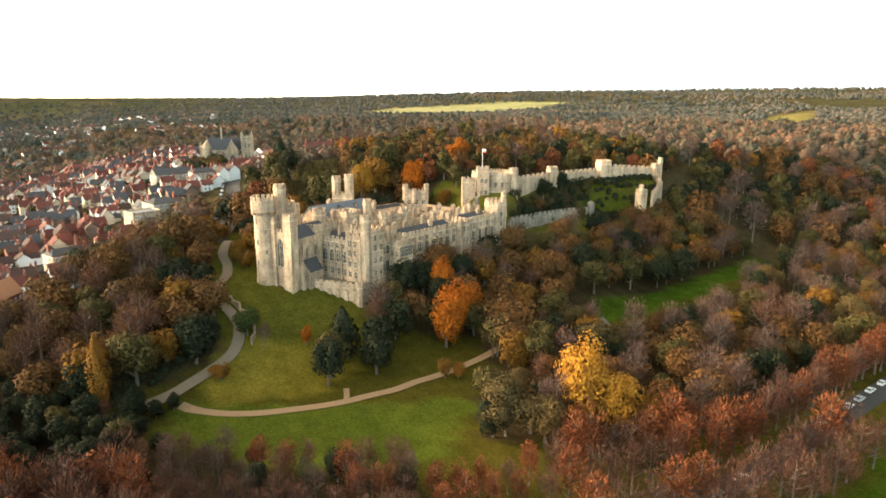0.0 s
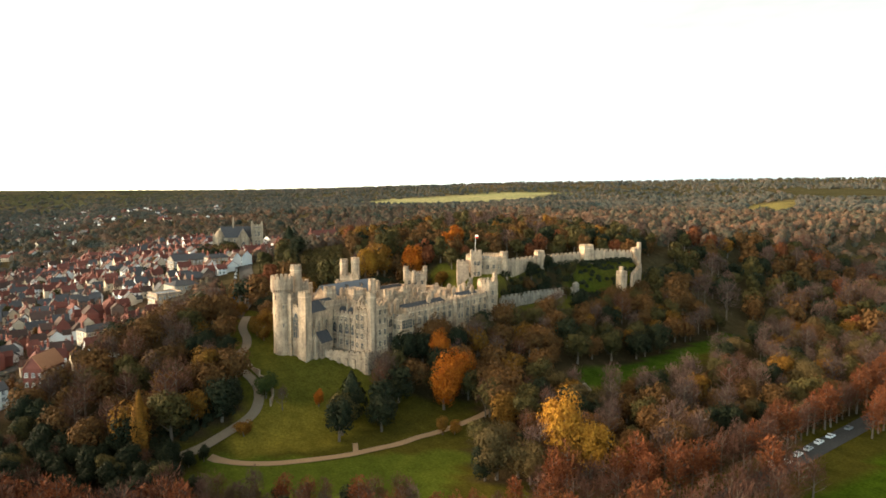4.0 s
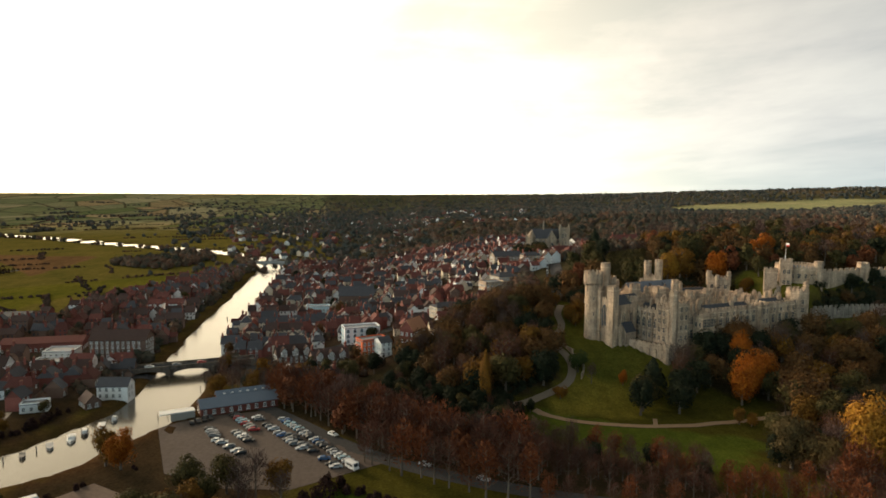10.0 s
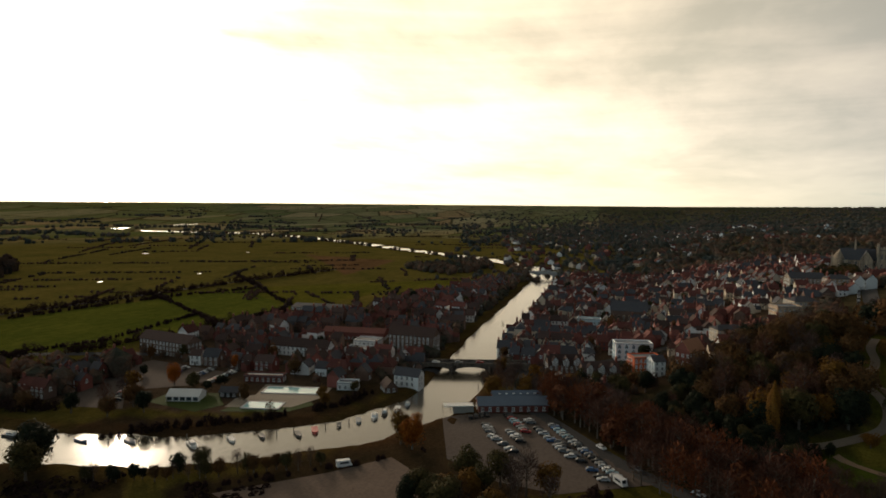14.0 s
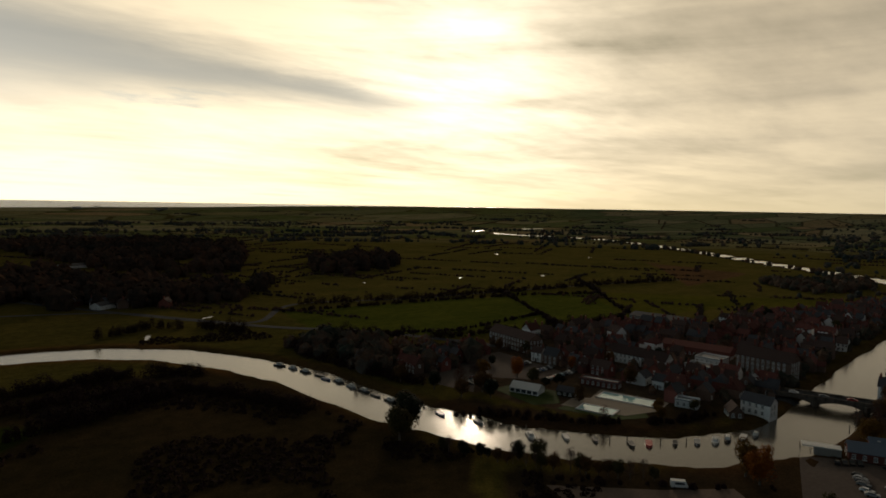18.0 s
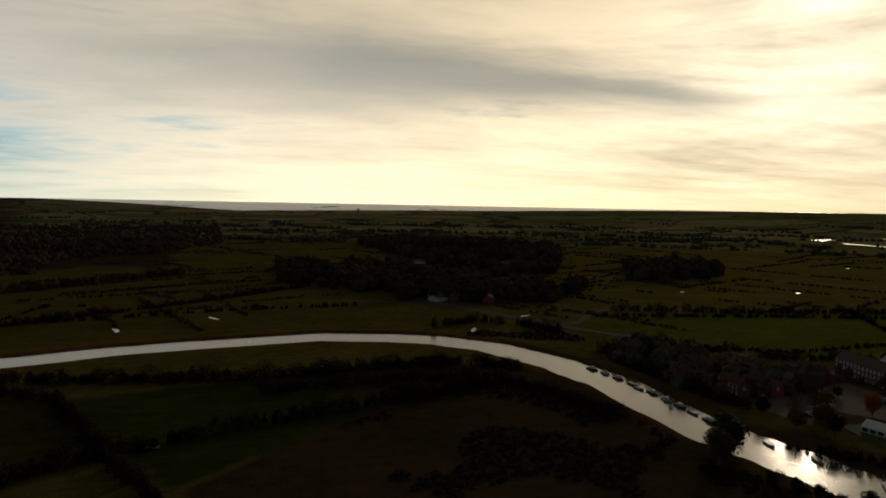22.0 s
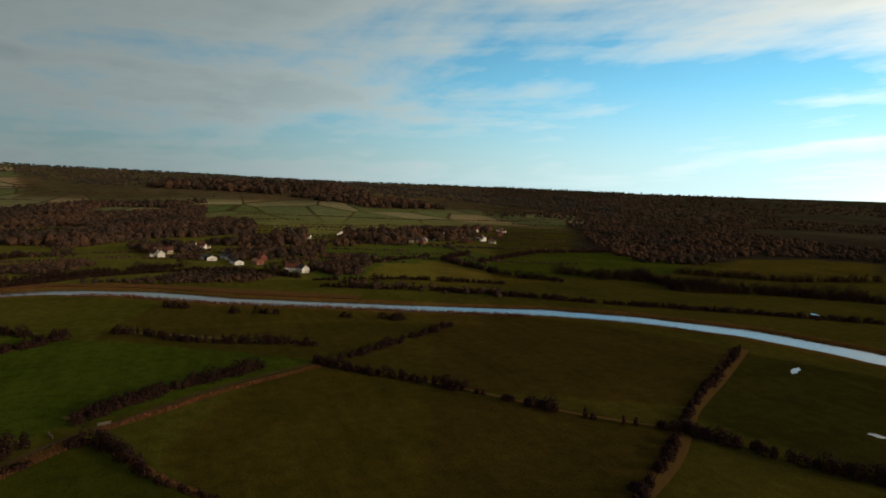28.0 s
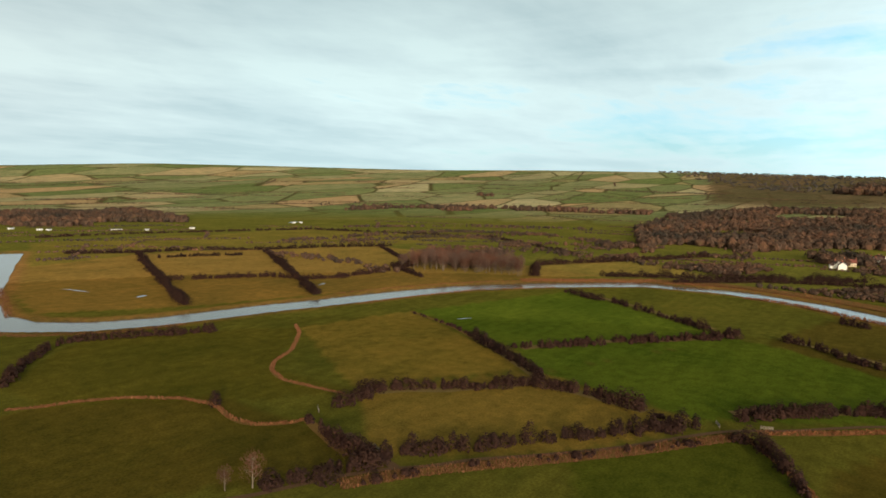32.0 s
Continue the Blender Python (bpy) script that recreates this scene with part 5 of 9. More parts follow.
building("white_building", "long white building beyond the cathedral", -612, 165, 1.9, 26, 11, 7, 3, PALE, DARK_TILE, 0, 2)
building("long_house", "long house with a red tiled roof", -640, 222, 1.9, 34, 11, 6.5, 4.5, BRICK, TILE, 0, 2, chim=3)
building("boathouse", "white weatherboarded house at the water's edge", -216, -160, 1.55, 13, 7.5, 6.0, 3.0, PALE, SLATE, 0, 2)
building("boat_shed", "small dark gabled boat shed", -205, -166, 0.7, 9, 6, 3.2, 3.0, BROWN, DARK_TILE, 0, 1)
building("flats", "four-storey dark brick riverside flats with gabled bays", -292, -188, 1.55, 30, 13, 10.5, 4.5, BROWN, DARK_TILE, 0, 4, chim=0)
building("flats", "long dark brick terrace beside the car park", -228, -320, 1.45, 40, 11, 9.0, 4.0, BROWN, DARK_TILE, 0, 3, chim=0)
building("warehouse", "long low warehouse with a dull red roof", -310, -238, 1.75, 42, 15, 5.5, 2.2, BRICK, TILE, 0, 1)
building("terrace", "long white and brick terrace with gabled ends", -255, -246, 1.62, 38, 9, 6.0, 4.2, PALE, DARK_TILE, 0, 2, chim=4)
building("shop", "low white flat-roofed shop", -266, -212, 1.65, 17, 11, 4.6, 0, PALE, LEAD, storeys=1, flat=True)
building("supermarket", "low white flat-roofed building", -282, -215, 1.65, 15, 12, 6.4, 0, PALE, LEAD, storeys=2, flat=True)
building("cottage", "tall white gabled cottage", -300, -292, 1.2, 11, 8, 7.5, 4.0, PALE, DARK_TILE, 0, 2, chim=1)
building("nursery", "long low glasshouse block with grey roofs", -402, -318, 1.7, 46, 22, 3.2, 2.0, FLINT, SLATE, 0, 1)
# cathedral
MINSTER = mat_stone("weathered_minster_stone", (0.40, 0.32, 0.235), (0.26, 0.205, 0.155))
cathedral = thing("cathedral", "tall pale stone Gothic cathedral with pinnacles and a steep roof", "cathedral")
CT = math.atan2(36, 7.4)
CD = (math.cos(CT), math.sin(CT))
CC = (-563, 115)
SPECIAL.append((-563, 115, 30))
g = Geo()
g.box(*CC, 24, 47.5, 30, 11, CT)
g.gable(*CC, 47.5, 56.5, 30, 11, CT, 0.3, 2, 0)
for sgn in (-1, 1):
    c = along(CC, CD, 0, sgn * 9)
    g.box(*c, 24, 37.5, 27, 6.5, CT)
    g.gable(*c, 37.5, 40.0, 27, 6.5, CT, 0.2, 2, 0)
nave = part("nave", g, [MINSTER, LEAD, SLATE], cathedral)
windows(nave, along(CC, CD, -15, -5.5), CD, list(np.arange(2.5, 29, 4.6)), (40.8,), window_mesh(1.8, 5.2, True, 2, 1))
windows(nave, along(CC, CD, 4 - 4.7, -14.05), CD, (4.7,), (33,), window_mesh(4.2, 11.0, True, 4, 2))
windows(nave, along(CC, CD, 12, -11.55), CD, (2.6, 5.4), (48, 40), window_mesh(1.3, 5.0, True, 2, 1))
windows(nave, along(CC, CD, -13.5, -12.3), CD, list(np.arange(2.5, 26, 4.6)), (30,), window_mesh(1.6, 4.2, True, 2, 1))
g = Geo()
AP = along(CC, CD, -15, 0)
g.prism(ring(*AP, 6.5, 10), 24, 47.5)
g.cone(ring(*AP, 6.8, 10), 47.5, 56)
# transept with a gable towards the valley
for sgn in (-1, 1):
    q = along(CC, CD, 4, sgn * 9)
    g.box(*q, 24, 47.5, 9, 8, CT)
g.box(*along(CC, CD, 4, -9.5), 24, 47.5, 9.4, 9, CT)
g.gable(*along(CC, CD, 4, -7.0), 47.5, 55.5, 14, 9.4, CT + 1.5708, 0.2, 2, 0)
apse = part("apse", g, [MINSTER, SLATE, SLATE], cathedral)
for i in range(10):
    a = 2 * math.pi * i / 10 + 0.3
    windows(apse, (AP[0] + 6.2 * math.cos(a), AP[1] + 6.2 * math.sin(a)), (-math.sin(a), math.cos(a)), (0,), (36,), window_mesh(1.4, 7.0, True, 2, 1))
g = Geo()
g.fort(rect(*along(CC, CD, 16, -7.5), 8, 8, CT), 24, 57.5)
g.box(*along(CC, CD, 16, 2), 24, 51, 7, 12, CT)
g.gable(*along(CC, CD, 16, 2), 51, 57, 12, 7, CT + 1.5708, 0.2, 2, 0)
for dx_ in (-4.2, 4.2):
    for dy_ in (-4.2, 4.2):
        t_ = along(along(CC, CD, 16, -7.5), CD, dx_, dy_)
        g.box(*t_, 24, 58.5, 1.5, 1.5, CT)
        g.cone(rect(*t_, 1.7, 1.7, CT), 58.5, 62.0)
part("west_front", g, [MINSTER, LEAD, SLATE], cathedral)
for s, o, z in [(q, sd * 12.4, 44) for q in np.arange(-13, 14, 4.6) for sd in (-1, 1)] + [(-21, 3, 53), (-21, -3, 53), (-15, 7, 56), (-15, -7, 56), (12.5, -11.5, 62), (12.5, -4, 62), (19.5, -11.5, 62), (-4, 0, 66)]:
    g = Geo()
    c = along(CC, CD, s, o)
    g.box(*c, 24, z - 5, 1.5, 1.5, CT)
    g.cone(rect(*c, 1.8, 1.8, CT), z - 5, z)
    part("pinnacle", g, [MINSTER], cathedral)
# parish church with a spired tower
parish = thing("parish_church", "pale stone parish church with a tower and small spire", "church")
SPECIAL.append((-524, 180, 20))
g = Geo()
g.fort(rect(-524, 180, 8, 8, 1.8), 24, 42)
g.cone(ring(-524, 180, 3.6, 8), 41.2, 48.5, 2)
part("tower", g, WALLS, parish)
g = Geo()
g.box(-522, 192, 24, 35, 20, 11, 1.8)
g.gable(-522, 192, 35, 39.5, 20, 11, 1.8, 0.3, 2, 0)
g.box(-520, 170, 24, 34, 16, 10, 1.8)
g.gable(-520, 170, 34, 38, 16, 10, 1.8, 0.3, 2, 0)
g.box(-516, 181, 24, 33, 9, 22, 1.8)
g.gable(-516, 181, 33, 36.5, 22, 9, 1.8 + math.pi / 2, 0.3, 2, 0)
body = part("nave", g, WALLS, parish)
windows(body, (-511.6, 171), (-0.2, 0.97), (2, 7, 12, 17), (28,), window_mesh(1.2, 3.0, True, 2, 1))

# rows of ordinary houses
rd = random.Random(12)


def row_houses(poly, turn, row_gap, tones, seed, skip=()):
    rd = random.Random(seed)
    c, s = math.cos(turn), math.sin(turn)
    cx, cy = sum(p[0] for p in poly) / len(poly), sum(p[1] for p in poly) / len(poly)
    v = -420
    made = []
    while v < 420:
        u = -420 + rd.uniform(0, 8)
        bend = rd.uniform(-0.10, 0.10)
        kind_run, run = None, 0
        while u < 420:
            lx = rd.choice((5.5, 6.5, 6.5, 7.5, 9, 11))
            x, y = cx + c * u - s * v, cy + s * u + c * v
            u += lx + (rd.uniform(0.1, 0.7) if run else rd.uniform(1.0, 6))
            if not inside(np.array([x]), np.array([y]), poly)[0] or any(math.hypot(x - a, y - b) < q + 4 for a, b, q in SPECIAL) or any(inside(np.array([x]), np.array([y]), k)[0] for k in skip):
                continue
            x, y = x + rd.uniform(-1.6, 1.6), y + rd.uniform(-1.2, 1.2)
            if run <= 0:
                kind_run, run = (rd.choice(tones), rd.choice(("tile", "tile", "dark", "dark", "slate", "slate")), rd.choice((4.6, 5.2, 5.8, 7.4))), rd.randint(1, 4)
            run -= 1
            made.append((x, y, lx, *kind_run, rd.choice((6.5, 7.5)), rd.choice((2.8, 3.4, 3.8)), rd.choice((0, 0, 0, 2.0)), turn + bend + (math.pi / 2 if rd.random() < 0.4 else 0) + (math.pi if rd.random() < 0.5 else 0) + rd.uniform(-.06, .06)))
        v += row_gap * rd.uniform(0.85, 1.2)
    return made


LIDO = [(-128, -262), (-150, -190), (-204, -178), (-206, -250), (-216, -320), (-128, -300)]
HIGH = [(-262, -118), (-300, -78), (-340, -38), (-420, 44), (-412, 56), (-332, -24), (-290, -64), (-256, -110)]
TONES = ("brick", "brick", "white", "cream", "white", "white", "brown", "cream", "brick")
SQUARE = [(-312, -76), (-296, -22), (-262, -8), (-228, -44), (-240, -100), (-282, -104)]
BRIDGE_FOOT = [(-285, -138), (-288, -104), (-262, -92), (-236, -92), (-212, -104), (-212, -142)]
every = row_houses(TOWN, 1.72, 12.5, TONES, 5, (HIGH, BRIDGE_FOOT, SQUARE)) + row_houses(TOWN_SOUTH, 1.62, 14.5, ("brick", "brown", "white", "brick", "brown"), 6, (LIDO,))
every.sort(key=lambda h: math.hypot(h[0] - 75, h[1] + 38))
FAR = {}


def far_house(x, y, lx, tone, roof, eaves, ly, pitch, hip, turn):
    """A house too far to pick apart, joined with the others of its colours."""
    g = FAR.setdefault((tone, roof), Geo())
    z = height(x, y)
    g.box(x, y, z - 3, z + eaves, lx, ly, turn, 0)
    g.gable(x, y, z + eaves, z + eaves + pitch, lx, ly, turn, 0.35, 1, 0, hip)
    c = along((x, y), (math.cos(turn), math.sin(turn)), lx / 2 - 0.6)
    g.box(*c, z + eaves, z + eaves + pitch + 1.6, 0.9, 1.4, turn, 3)
    u, n = (math.cos(turn), math.sin(turn)), (-math.sin(turn), math.cos(turn))
    for sgn in (-1, 1):
        for zz in np.arange(0.9, eaves - 1, 2.6):
            for q in np.arange(-lx / 2 + 1.6, lx / 2 - 1, 2.8):
                cx, cy = x + u[0] * q + n[0] * sgn * (ly / 2 + 0.03), y + u[1] * q + n[1] * sgn * (ly / 2 + 0.03)
                pts = [(cx - u[0] * .5, cy - u[1] * .5, z + zz), (cx + u[0] * .5, cy + u[1] * .5, z + zz), (cx + u[0] * .5, cy + u[1] * .5, z + zz + 1.4), (cx - u[0] * .5, cy - u[1] * .5, z + zz + 1.4)]
                g.face(pts[::-sgn], 2)


every = [h for i, h in enumerate(every) if i < 120 or i % 5 != 0]
for i, (x, y, lx, tone, roof, eaves, ly, pitch, hip, turn) in enumerate(every):
    if i < 300:
        put_house(house_proto(tone, roof, lx, ly, eaves, pitch, hip, i < 64), x, y, turn)
    else:
        far_house(x, y, lx, tone, roof, eaves, ly, pitch, hip, turn)
# outlying houses and farms
rd = random.Random(14)
far_spots = [(762, -138, "white"), (772, -128, "white"), (880, -106, "brick"), (920, -66, "cream"), (1065, -25, "white"), (1040, -12, "white"), (980, 5, "cream"), (1141, -404, "white"), (1262, -463, "white"), (1130, -392, "cream"), (1379, -603, "white"), (1316, -301, "brick"), (1412, -677, "cream"),
             (945, 16, "white"), (1050, -40, "cream"), (1175, -109, "white"), (1191, -194, "cream"), (1187, -271, "brick"), (1359, -661, "white"), (1200, -430, "brick"), (1300, -520, "cream"), (-55, -640, "white"), (-70, -628, "brown"), (-40, -660, "brick"), (-80, -650, "white"), (-100, -610, "brick")]
for x, y, t in ((527, 1165, 0.3), (550, 1115, 0.2), (560, 1105, 0.5), (634, 1044, 0.4), (642, 1038, 0.2), (675, 1010, 0.3), (753, 997, 0.1), (996, 1002, 0.2), (1010, 996, 0.4)):
    building("caravan", "small white static caravan at the edge of a field", x, y, t, 9, 3.4, 2.6, 0.5, PALE, LEAD, 0, 1, gap=3.0, category="caravan")
for k in range(150):
    yaw, r = math.radians(rd.uniform(88, 104)), rd.uniform(900, 2300)
    far_spots.append((75 - math.sin(yaw) * r, -38 + math.cos(yaw) * r, rd.choice(TONES)))
for k in range(46):
    yaw, r = math.radians(rd.uniform(78, 90)), rd.uniform(1250, 2000)
    far_spots.append((75 - math.sin(yaw) * r, -38 + math.cos(yaw) * r, rd.choice(("white", "cream", "brick"))))
for i, (x, y, tone) in enumerate(far_spots):
    roof, lx, turn = rd.choice(("tile", "dark", "slate")), rd.choice((9, 13)), rd.uniform(0, 3.1)
    if i < 25:
        put_house(house_proto(tone, roof, lx, 8.5, 5.2, 3.4, 0, False), x, y, turn)
    else:
        far_house(x, y, lx, tone, roof, 5.2, 8.5, 3.4, 0, turn)
for i, (x, y) in enumerate(((1311, -290), (1225, -292), (1310, -383), (1462, -474), (1130, -376), (1108, -389), (1273, -485), (1228, -504), (1127, -480), (1189, -531), (1097, -513), (1270, -612), (1405, -513), (1380, -604), (1342, -208), (1212, -210), (1035, -22), (939, 10), (1042, -38), (1180, -440), (1150, -520), (1240, -420))):
    put_house(house_proto(("white", "cream", "brick")[i % 3 if i < 16 else 0], ("tile", "dark", "slate")[i % 3], 13 if i % 2 else 9, 8.5, 5.2, 3.4, 0, False), x, y, 1.1 * i % 3.1)
for (tone, roof), g in FAR.items():
    me = g.mesh("far_houses", [WALL_TONES[tone][0], ROOF_TONES[roof][0], GLASS, BRICK])
    tagged(new("far_houses", me), f"far {WALL_TONES[tone][1]} houses with {ROOF_TONES[roof][1]} roofs", "houses", kind="stuff")
for x, y, lx, ly, t in ((-10, -844, 30, 14, 0.4), (-32, -862, 36, 16, 0.4), (-106, -1005, 40, 14, 0.3), (-60, -634, 26, 10, 0.6), (905, -70, 34, 14, 0.3), (900, -45, 26, 12, 0.3), (850, -75, 24, 10, 0.2)):
    building("barn", "long low farm building with a pale grey roof", x, y, t, lx, ly, 4.0, 2.2, PALE, SLATE, 0, 1, gap=12)
building("barn", "farm building with an orange tiled roof", 846, -98, 0.2, 22, 9, 3.6, 3.0, BRICK, ORANGE_TILE, 0, 1, gap=5)

# ---- bridges ----


def bridge(name, label, a, b, z, wide, mat, arches):
    top = thing(name, label, "bridge")
    d = math.hypot(b[0] - a[0], b[1] - a[1])
    u = ((b[0] - a[0]) / d, (b[1] - a[1]) / d)
    t = math.atan2(u[1], u[0])
    mid = ((a[0] + b[0]) / 2, (a[1] + b[1]) / 2)
    g = Geo()
    g.prism(rect(*mid, d, wide, t), z - 0.9, z, 0, 1, bottom=True)
    part("deck", g, [mat, ASPHALT], top)
    for sgn in (-1, 1):
        g = Geo()
        g.box(*along(mid, u, 0, sgn * (wide / 2 - 0.2)), z, z + 1.1, d, 0.4, t)
        g.box(*along(mid, u, 0, sgn * (wide / 2 - 0.2)), z + 1.1, z + 1.25, d, 0.6, t)
        part("parapet", g, [mat], top)
        # arch faces, from springing to deck
        g = Geo()
        span = d / arches
        for k in range(arches):
            s0 = -d / 2 + k * span
            n = 10
            for i in range(n):
                x0, x1 = i / n, (i + 1) / n
                h0, h1 = [-1.6 + (z + 0.6) * (1 - (2 * q - 1) ** 2) ** 0.5 if 0.08 < q < 0.92 else -4 for q in (x0, x1)]
                h0, h1 = min(h0, z - 1.0), min(h1, z - 1.0)
                p0, p1 = along(mid, u, s0 + x0 * span, sgn * (wide / 2 - 0.1)), along(mid, u, s0 + x1 * span, sgn * (wide / 2 - 0.1))
                q0, q1 = along(mid, u, s0 + x0 * span, 0), along(mid, u, s0 + x1 * span, 0)
                g.face([(*p0, h0), (*p1, h1), (*p1, z - 0.5), (*p0, z - 0.5)])
                g.face([(*p0, h0), (*p1, h1), (*q1, h1), (*q0, h0)])
        part("arch_wall", g, [mat], top)
    for k in range(1, arches):
        g = Geo()
        c = along(mid, u, -d / 2 + k * d / arches, 0)
        g.prism([along(c, u, -1.2, -wide / 2), along(c, u, 0, -wide / 2 - 1.6), along(c, u, 1.2, -wide / 2), along(c, u, 1.2, wide / 2), along(c, u, 0, wide / 2 + 1.6), along(c, u, -1.2, wide / 2)], -4, 2.4)
        part("pier", g, [mat], top)
    return top


bridge("town_bridge", "grey stone three-arched road bridge over the river", (-251, -171), (-271, -112), 2.9, 9, mat_stone("dark_bridge_stone", (0.17, 0.14, 0.115), (0.115, 0.095, 0.08)), 3)
bridge("far_bridge", "plain concrete road bridge over the river", (-728, -216), (-736, -158), 5.4, 11, mat_plain("concrete", (0.30, 0.29, 0.27), (0.38, 0.37, 0.35), 0.3, 0.9), 3)

# ---- trees ----
rng = np.random.default_rng(7)


def cards(name, pts, nrm, size, mat, slim=1.0, along_normal=False):
    """Leaf clumps: one small kite-shaped card at each point, facing roughly along its normal."""
    n = len(pts)
    r = rng.normal(size=(n, 3))
    nrm = nrm / (np.linalg.norm(nrm, axis=1, keepdims=True) + 1e-9)
    t = np.cross(nrm, r)
    t /= np.linalg.norm(t, axis=1, keepdims=True) + 1e-9
    b = np.cross(nrm, t)
    if along_normal:
        t, b = nrm, t
    size = np.asarray(size).reshape(-1, 1) * rng.uniform(0.6, 1.35, (n, 1))
    sag = nrm * size * (0.0 if along_normal else 0.28)
    v = np.stack([pts - t * size * (0.0 if along_normal else 1.0), pts + b * size * 0.75 * slim - sag, pts + t * size, pts - b * size * 0.75 * slim - sag], 1).reshape(-1, 3)
    f = np.arange(4 * n).reshape(-1, 4)
    return mesh_from(name, v.tolist(), f.tolist(), mat)


def lobed(seed, rx, rz, zc, n, lobes=10, low=0.2):
    """Points and outward directions over the lobes of an uneven crown."""
    g = np.random.default_rng(seed)
    c = g.normal(size=(lobes, 3))
    c = c / np.linalg.norm(c, axis=1, keepdims=True) * g.uniform(0.25, 0.68, (lobes, 1))
    rad = g.uniform(0.34, 0.56, lobes)
    k = g.integers(0, lobes, n)
    d = g.normal(size=(n, 3))
    d[:, 2] += 0.35
    d /= np.linalg.norm(d, axis=1, keepdims=True)
    p = c[k] + d * (rad[k] * g.uniform(0.7, 1.06, n))[:, None]
    p = p * (rx, rx, rz) + (0, 0, zc)
    keep = p[:, 2] > low
    return p[keep], d[keep]


def spindle(seed, r, h, n, point=1.2, low=1.0):
    """Points over a tall narrow crown, widest below the middle."""
    g = np.random.default_rng(seed)
    t = g.uniform(0, 1, n)
    a = g.uniform(0, 2 * np.pi, n)
    w = r * (np.sin(np.pi * np.clip(t * 0.9 + 0.1, 0, 1)) ** 0.7) * (1 - 0.55 * t ** point) * g.uniform(0.65, 1.1, n) * (1 + 0.25 * np.sin(5 * a + 9 * t))
    d = np.stack([np.cos(a), np.sin(a), 0.5 + 0 * a], 1)
    return np.stack([w * np.cos(a), w * np.sin(a), low + t * h], 1), d


def limb(g, a, b, ra, rb, sides=5):
    a, b = Vector(a), Vector(b)
    q = (b - a).to_track_quat("Z", "Y")
    n = len(g.v)
    for c, r in ((a, ra), (b, rb)):
        for i in range(sides):
            ang = 2 * math.pi * i / sides
            g.v.append(tuple(c + q @ Vector((r * math.cos(ang), r * math.sin(ang), 0))))
    for i in range(sides):
        j = (i + 1) % sides
        g.f.append((n + i, n + j, n + sides + j, n + sides + i))
        g.s.append(0)


def trunk_mesh(seed, h, r, limbs, reach, low=0.35, forks=0):
    """Tapered trunk with limbs that fork."""
    rd = random.Random(seed)
    g = Geo()
    limb(g, (0, 0, -0.6), (0.1, 0.05, h * 0.35), r * 1.25, r * 0.8, 7)
    limb(g, (0.1, 0.05, h * 0.35), (rd.uniform(-.3, .3), rd.uniform(-.3, .3), h * 0.9), r * 0.8, r * 0.12, 6)
    for i in range(limbs):
        a = 2.4 * i + rd.uniform(-.4, .4)
        z = h * (low + (0.85 - low) * i / limbs)
        k = reach * (1.1 - 0.6 * i / limbs) * rd.uniform(0.75, 1.1)
        e = (k * math.cos(a), k * math.sin(a), z + k * rd.uniform(0.5, 1.0))
        limb(g, (0, 0, z), e, r * 0.42, r * 0.10, 4)
        for j in range(forks):
            t = rd.uniform(0.35, 0.85)
            m_ = (e[0] * t, e[1] * t, z + (e[2] - z) * t)
            b = a + rd.uniform(-1.1, 1.1)
            q = k * rd.uniform(0.3, 0.55)
            limb(g, m_, (m_[0] + q * math.cos(b), m_[1] + q * math.sin(b), m_[2] + q * rd.uniform(0.5, 1.3)), r * 0.2, r * 0.05, 3)
    return g.mesh("trunk", [BARK])


TWIG = mat_leaf("bare_twigs", (0.072, 0.052, 0.030), (0.098, 0.072, 0.041), (0.126, 0.096, 0.057), 0.9)
RUST_TWIG = mat_leaf("russet_twigs", (0.080, 0.043, 0.020), (0.106, 0.058, 0.027), (0.132, 0.080, 0.040), 0.9)
LEAVES = {
    "oak": mat_leaf("brown_oak_leaves", (0.068, 0.045, 0.013), (0.108, 0.065, 0.016), (0.144, 0.083, 0.020)),
    "olive": mat_leaf("fading_green_leaves", (0.040, 0.043, 0.012), (0.061, 0.061, 0.014), (0.086, 0.076, 0.019)),
    "dark": mat_leaf("evergreen_leaves", (0.013, 0.021, 0.008), (0.021, 0.030, 0.010), (0.032, 0.042, 0.014)),
    "green": mat_leaf("green_leaves", (0.025, 0.045, 0.009), (0.040, 0.061, 0.012), (0.058, 0.079, 0.014)),
    "gold": mat_leaf("golden_leaves", (0.19, 0.104, 0.012), (0.29, 0.165, 0.016), (0.37, 0.222, 0.022)),
    "flame": mat_leaf("flame_orange_leaves", (0.240, 0.068, 0.006), (0.336, 0.104, 0.008), (0.400, 0.152, 0.011)),
    "amber": mat_leaf("amber_leaves", (0.108, 0.063, 0.008), (0.162, 0.090, 0.011), (0.198, 0.114, 0.015)),
    "rust": mat_leaf("russet_lime_leaves", (0.098, 0.037, 0.012), (0.142, 0.055, 0.016), (0.184, 0.079, 0.022)),
    "willow": mat_leaf("pale_willow_leaves", (0.078, 0.064, 0.018), (0.092, 0.076, 0.021), (0.106, 0.086, 0.025)),
}
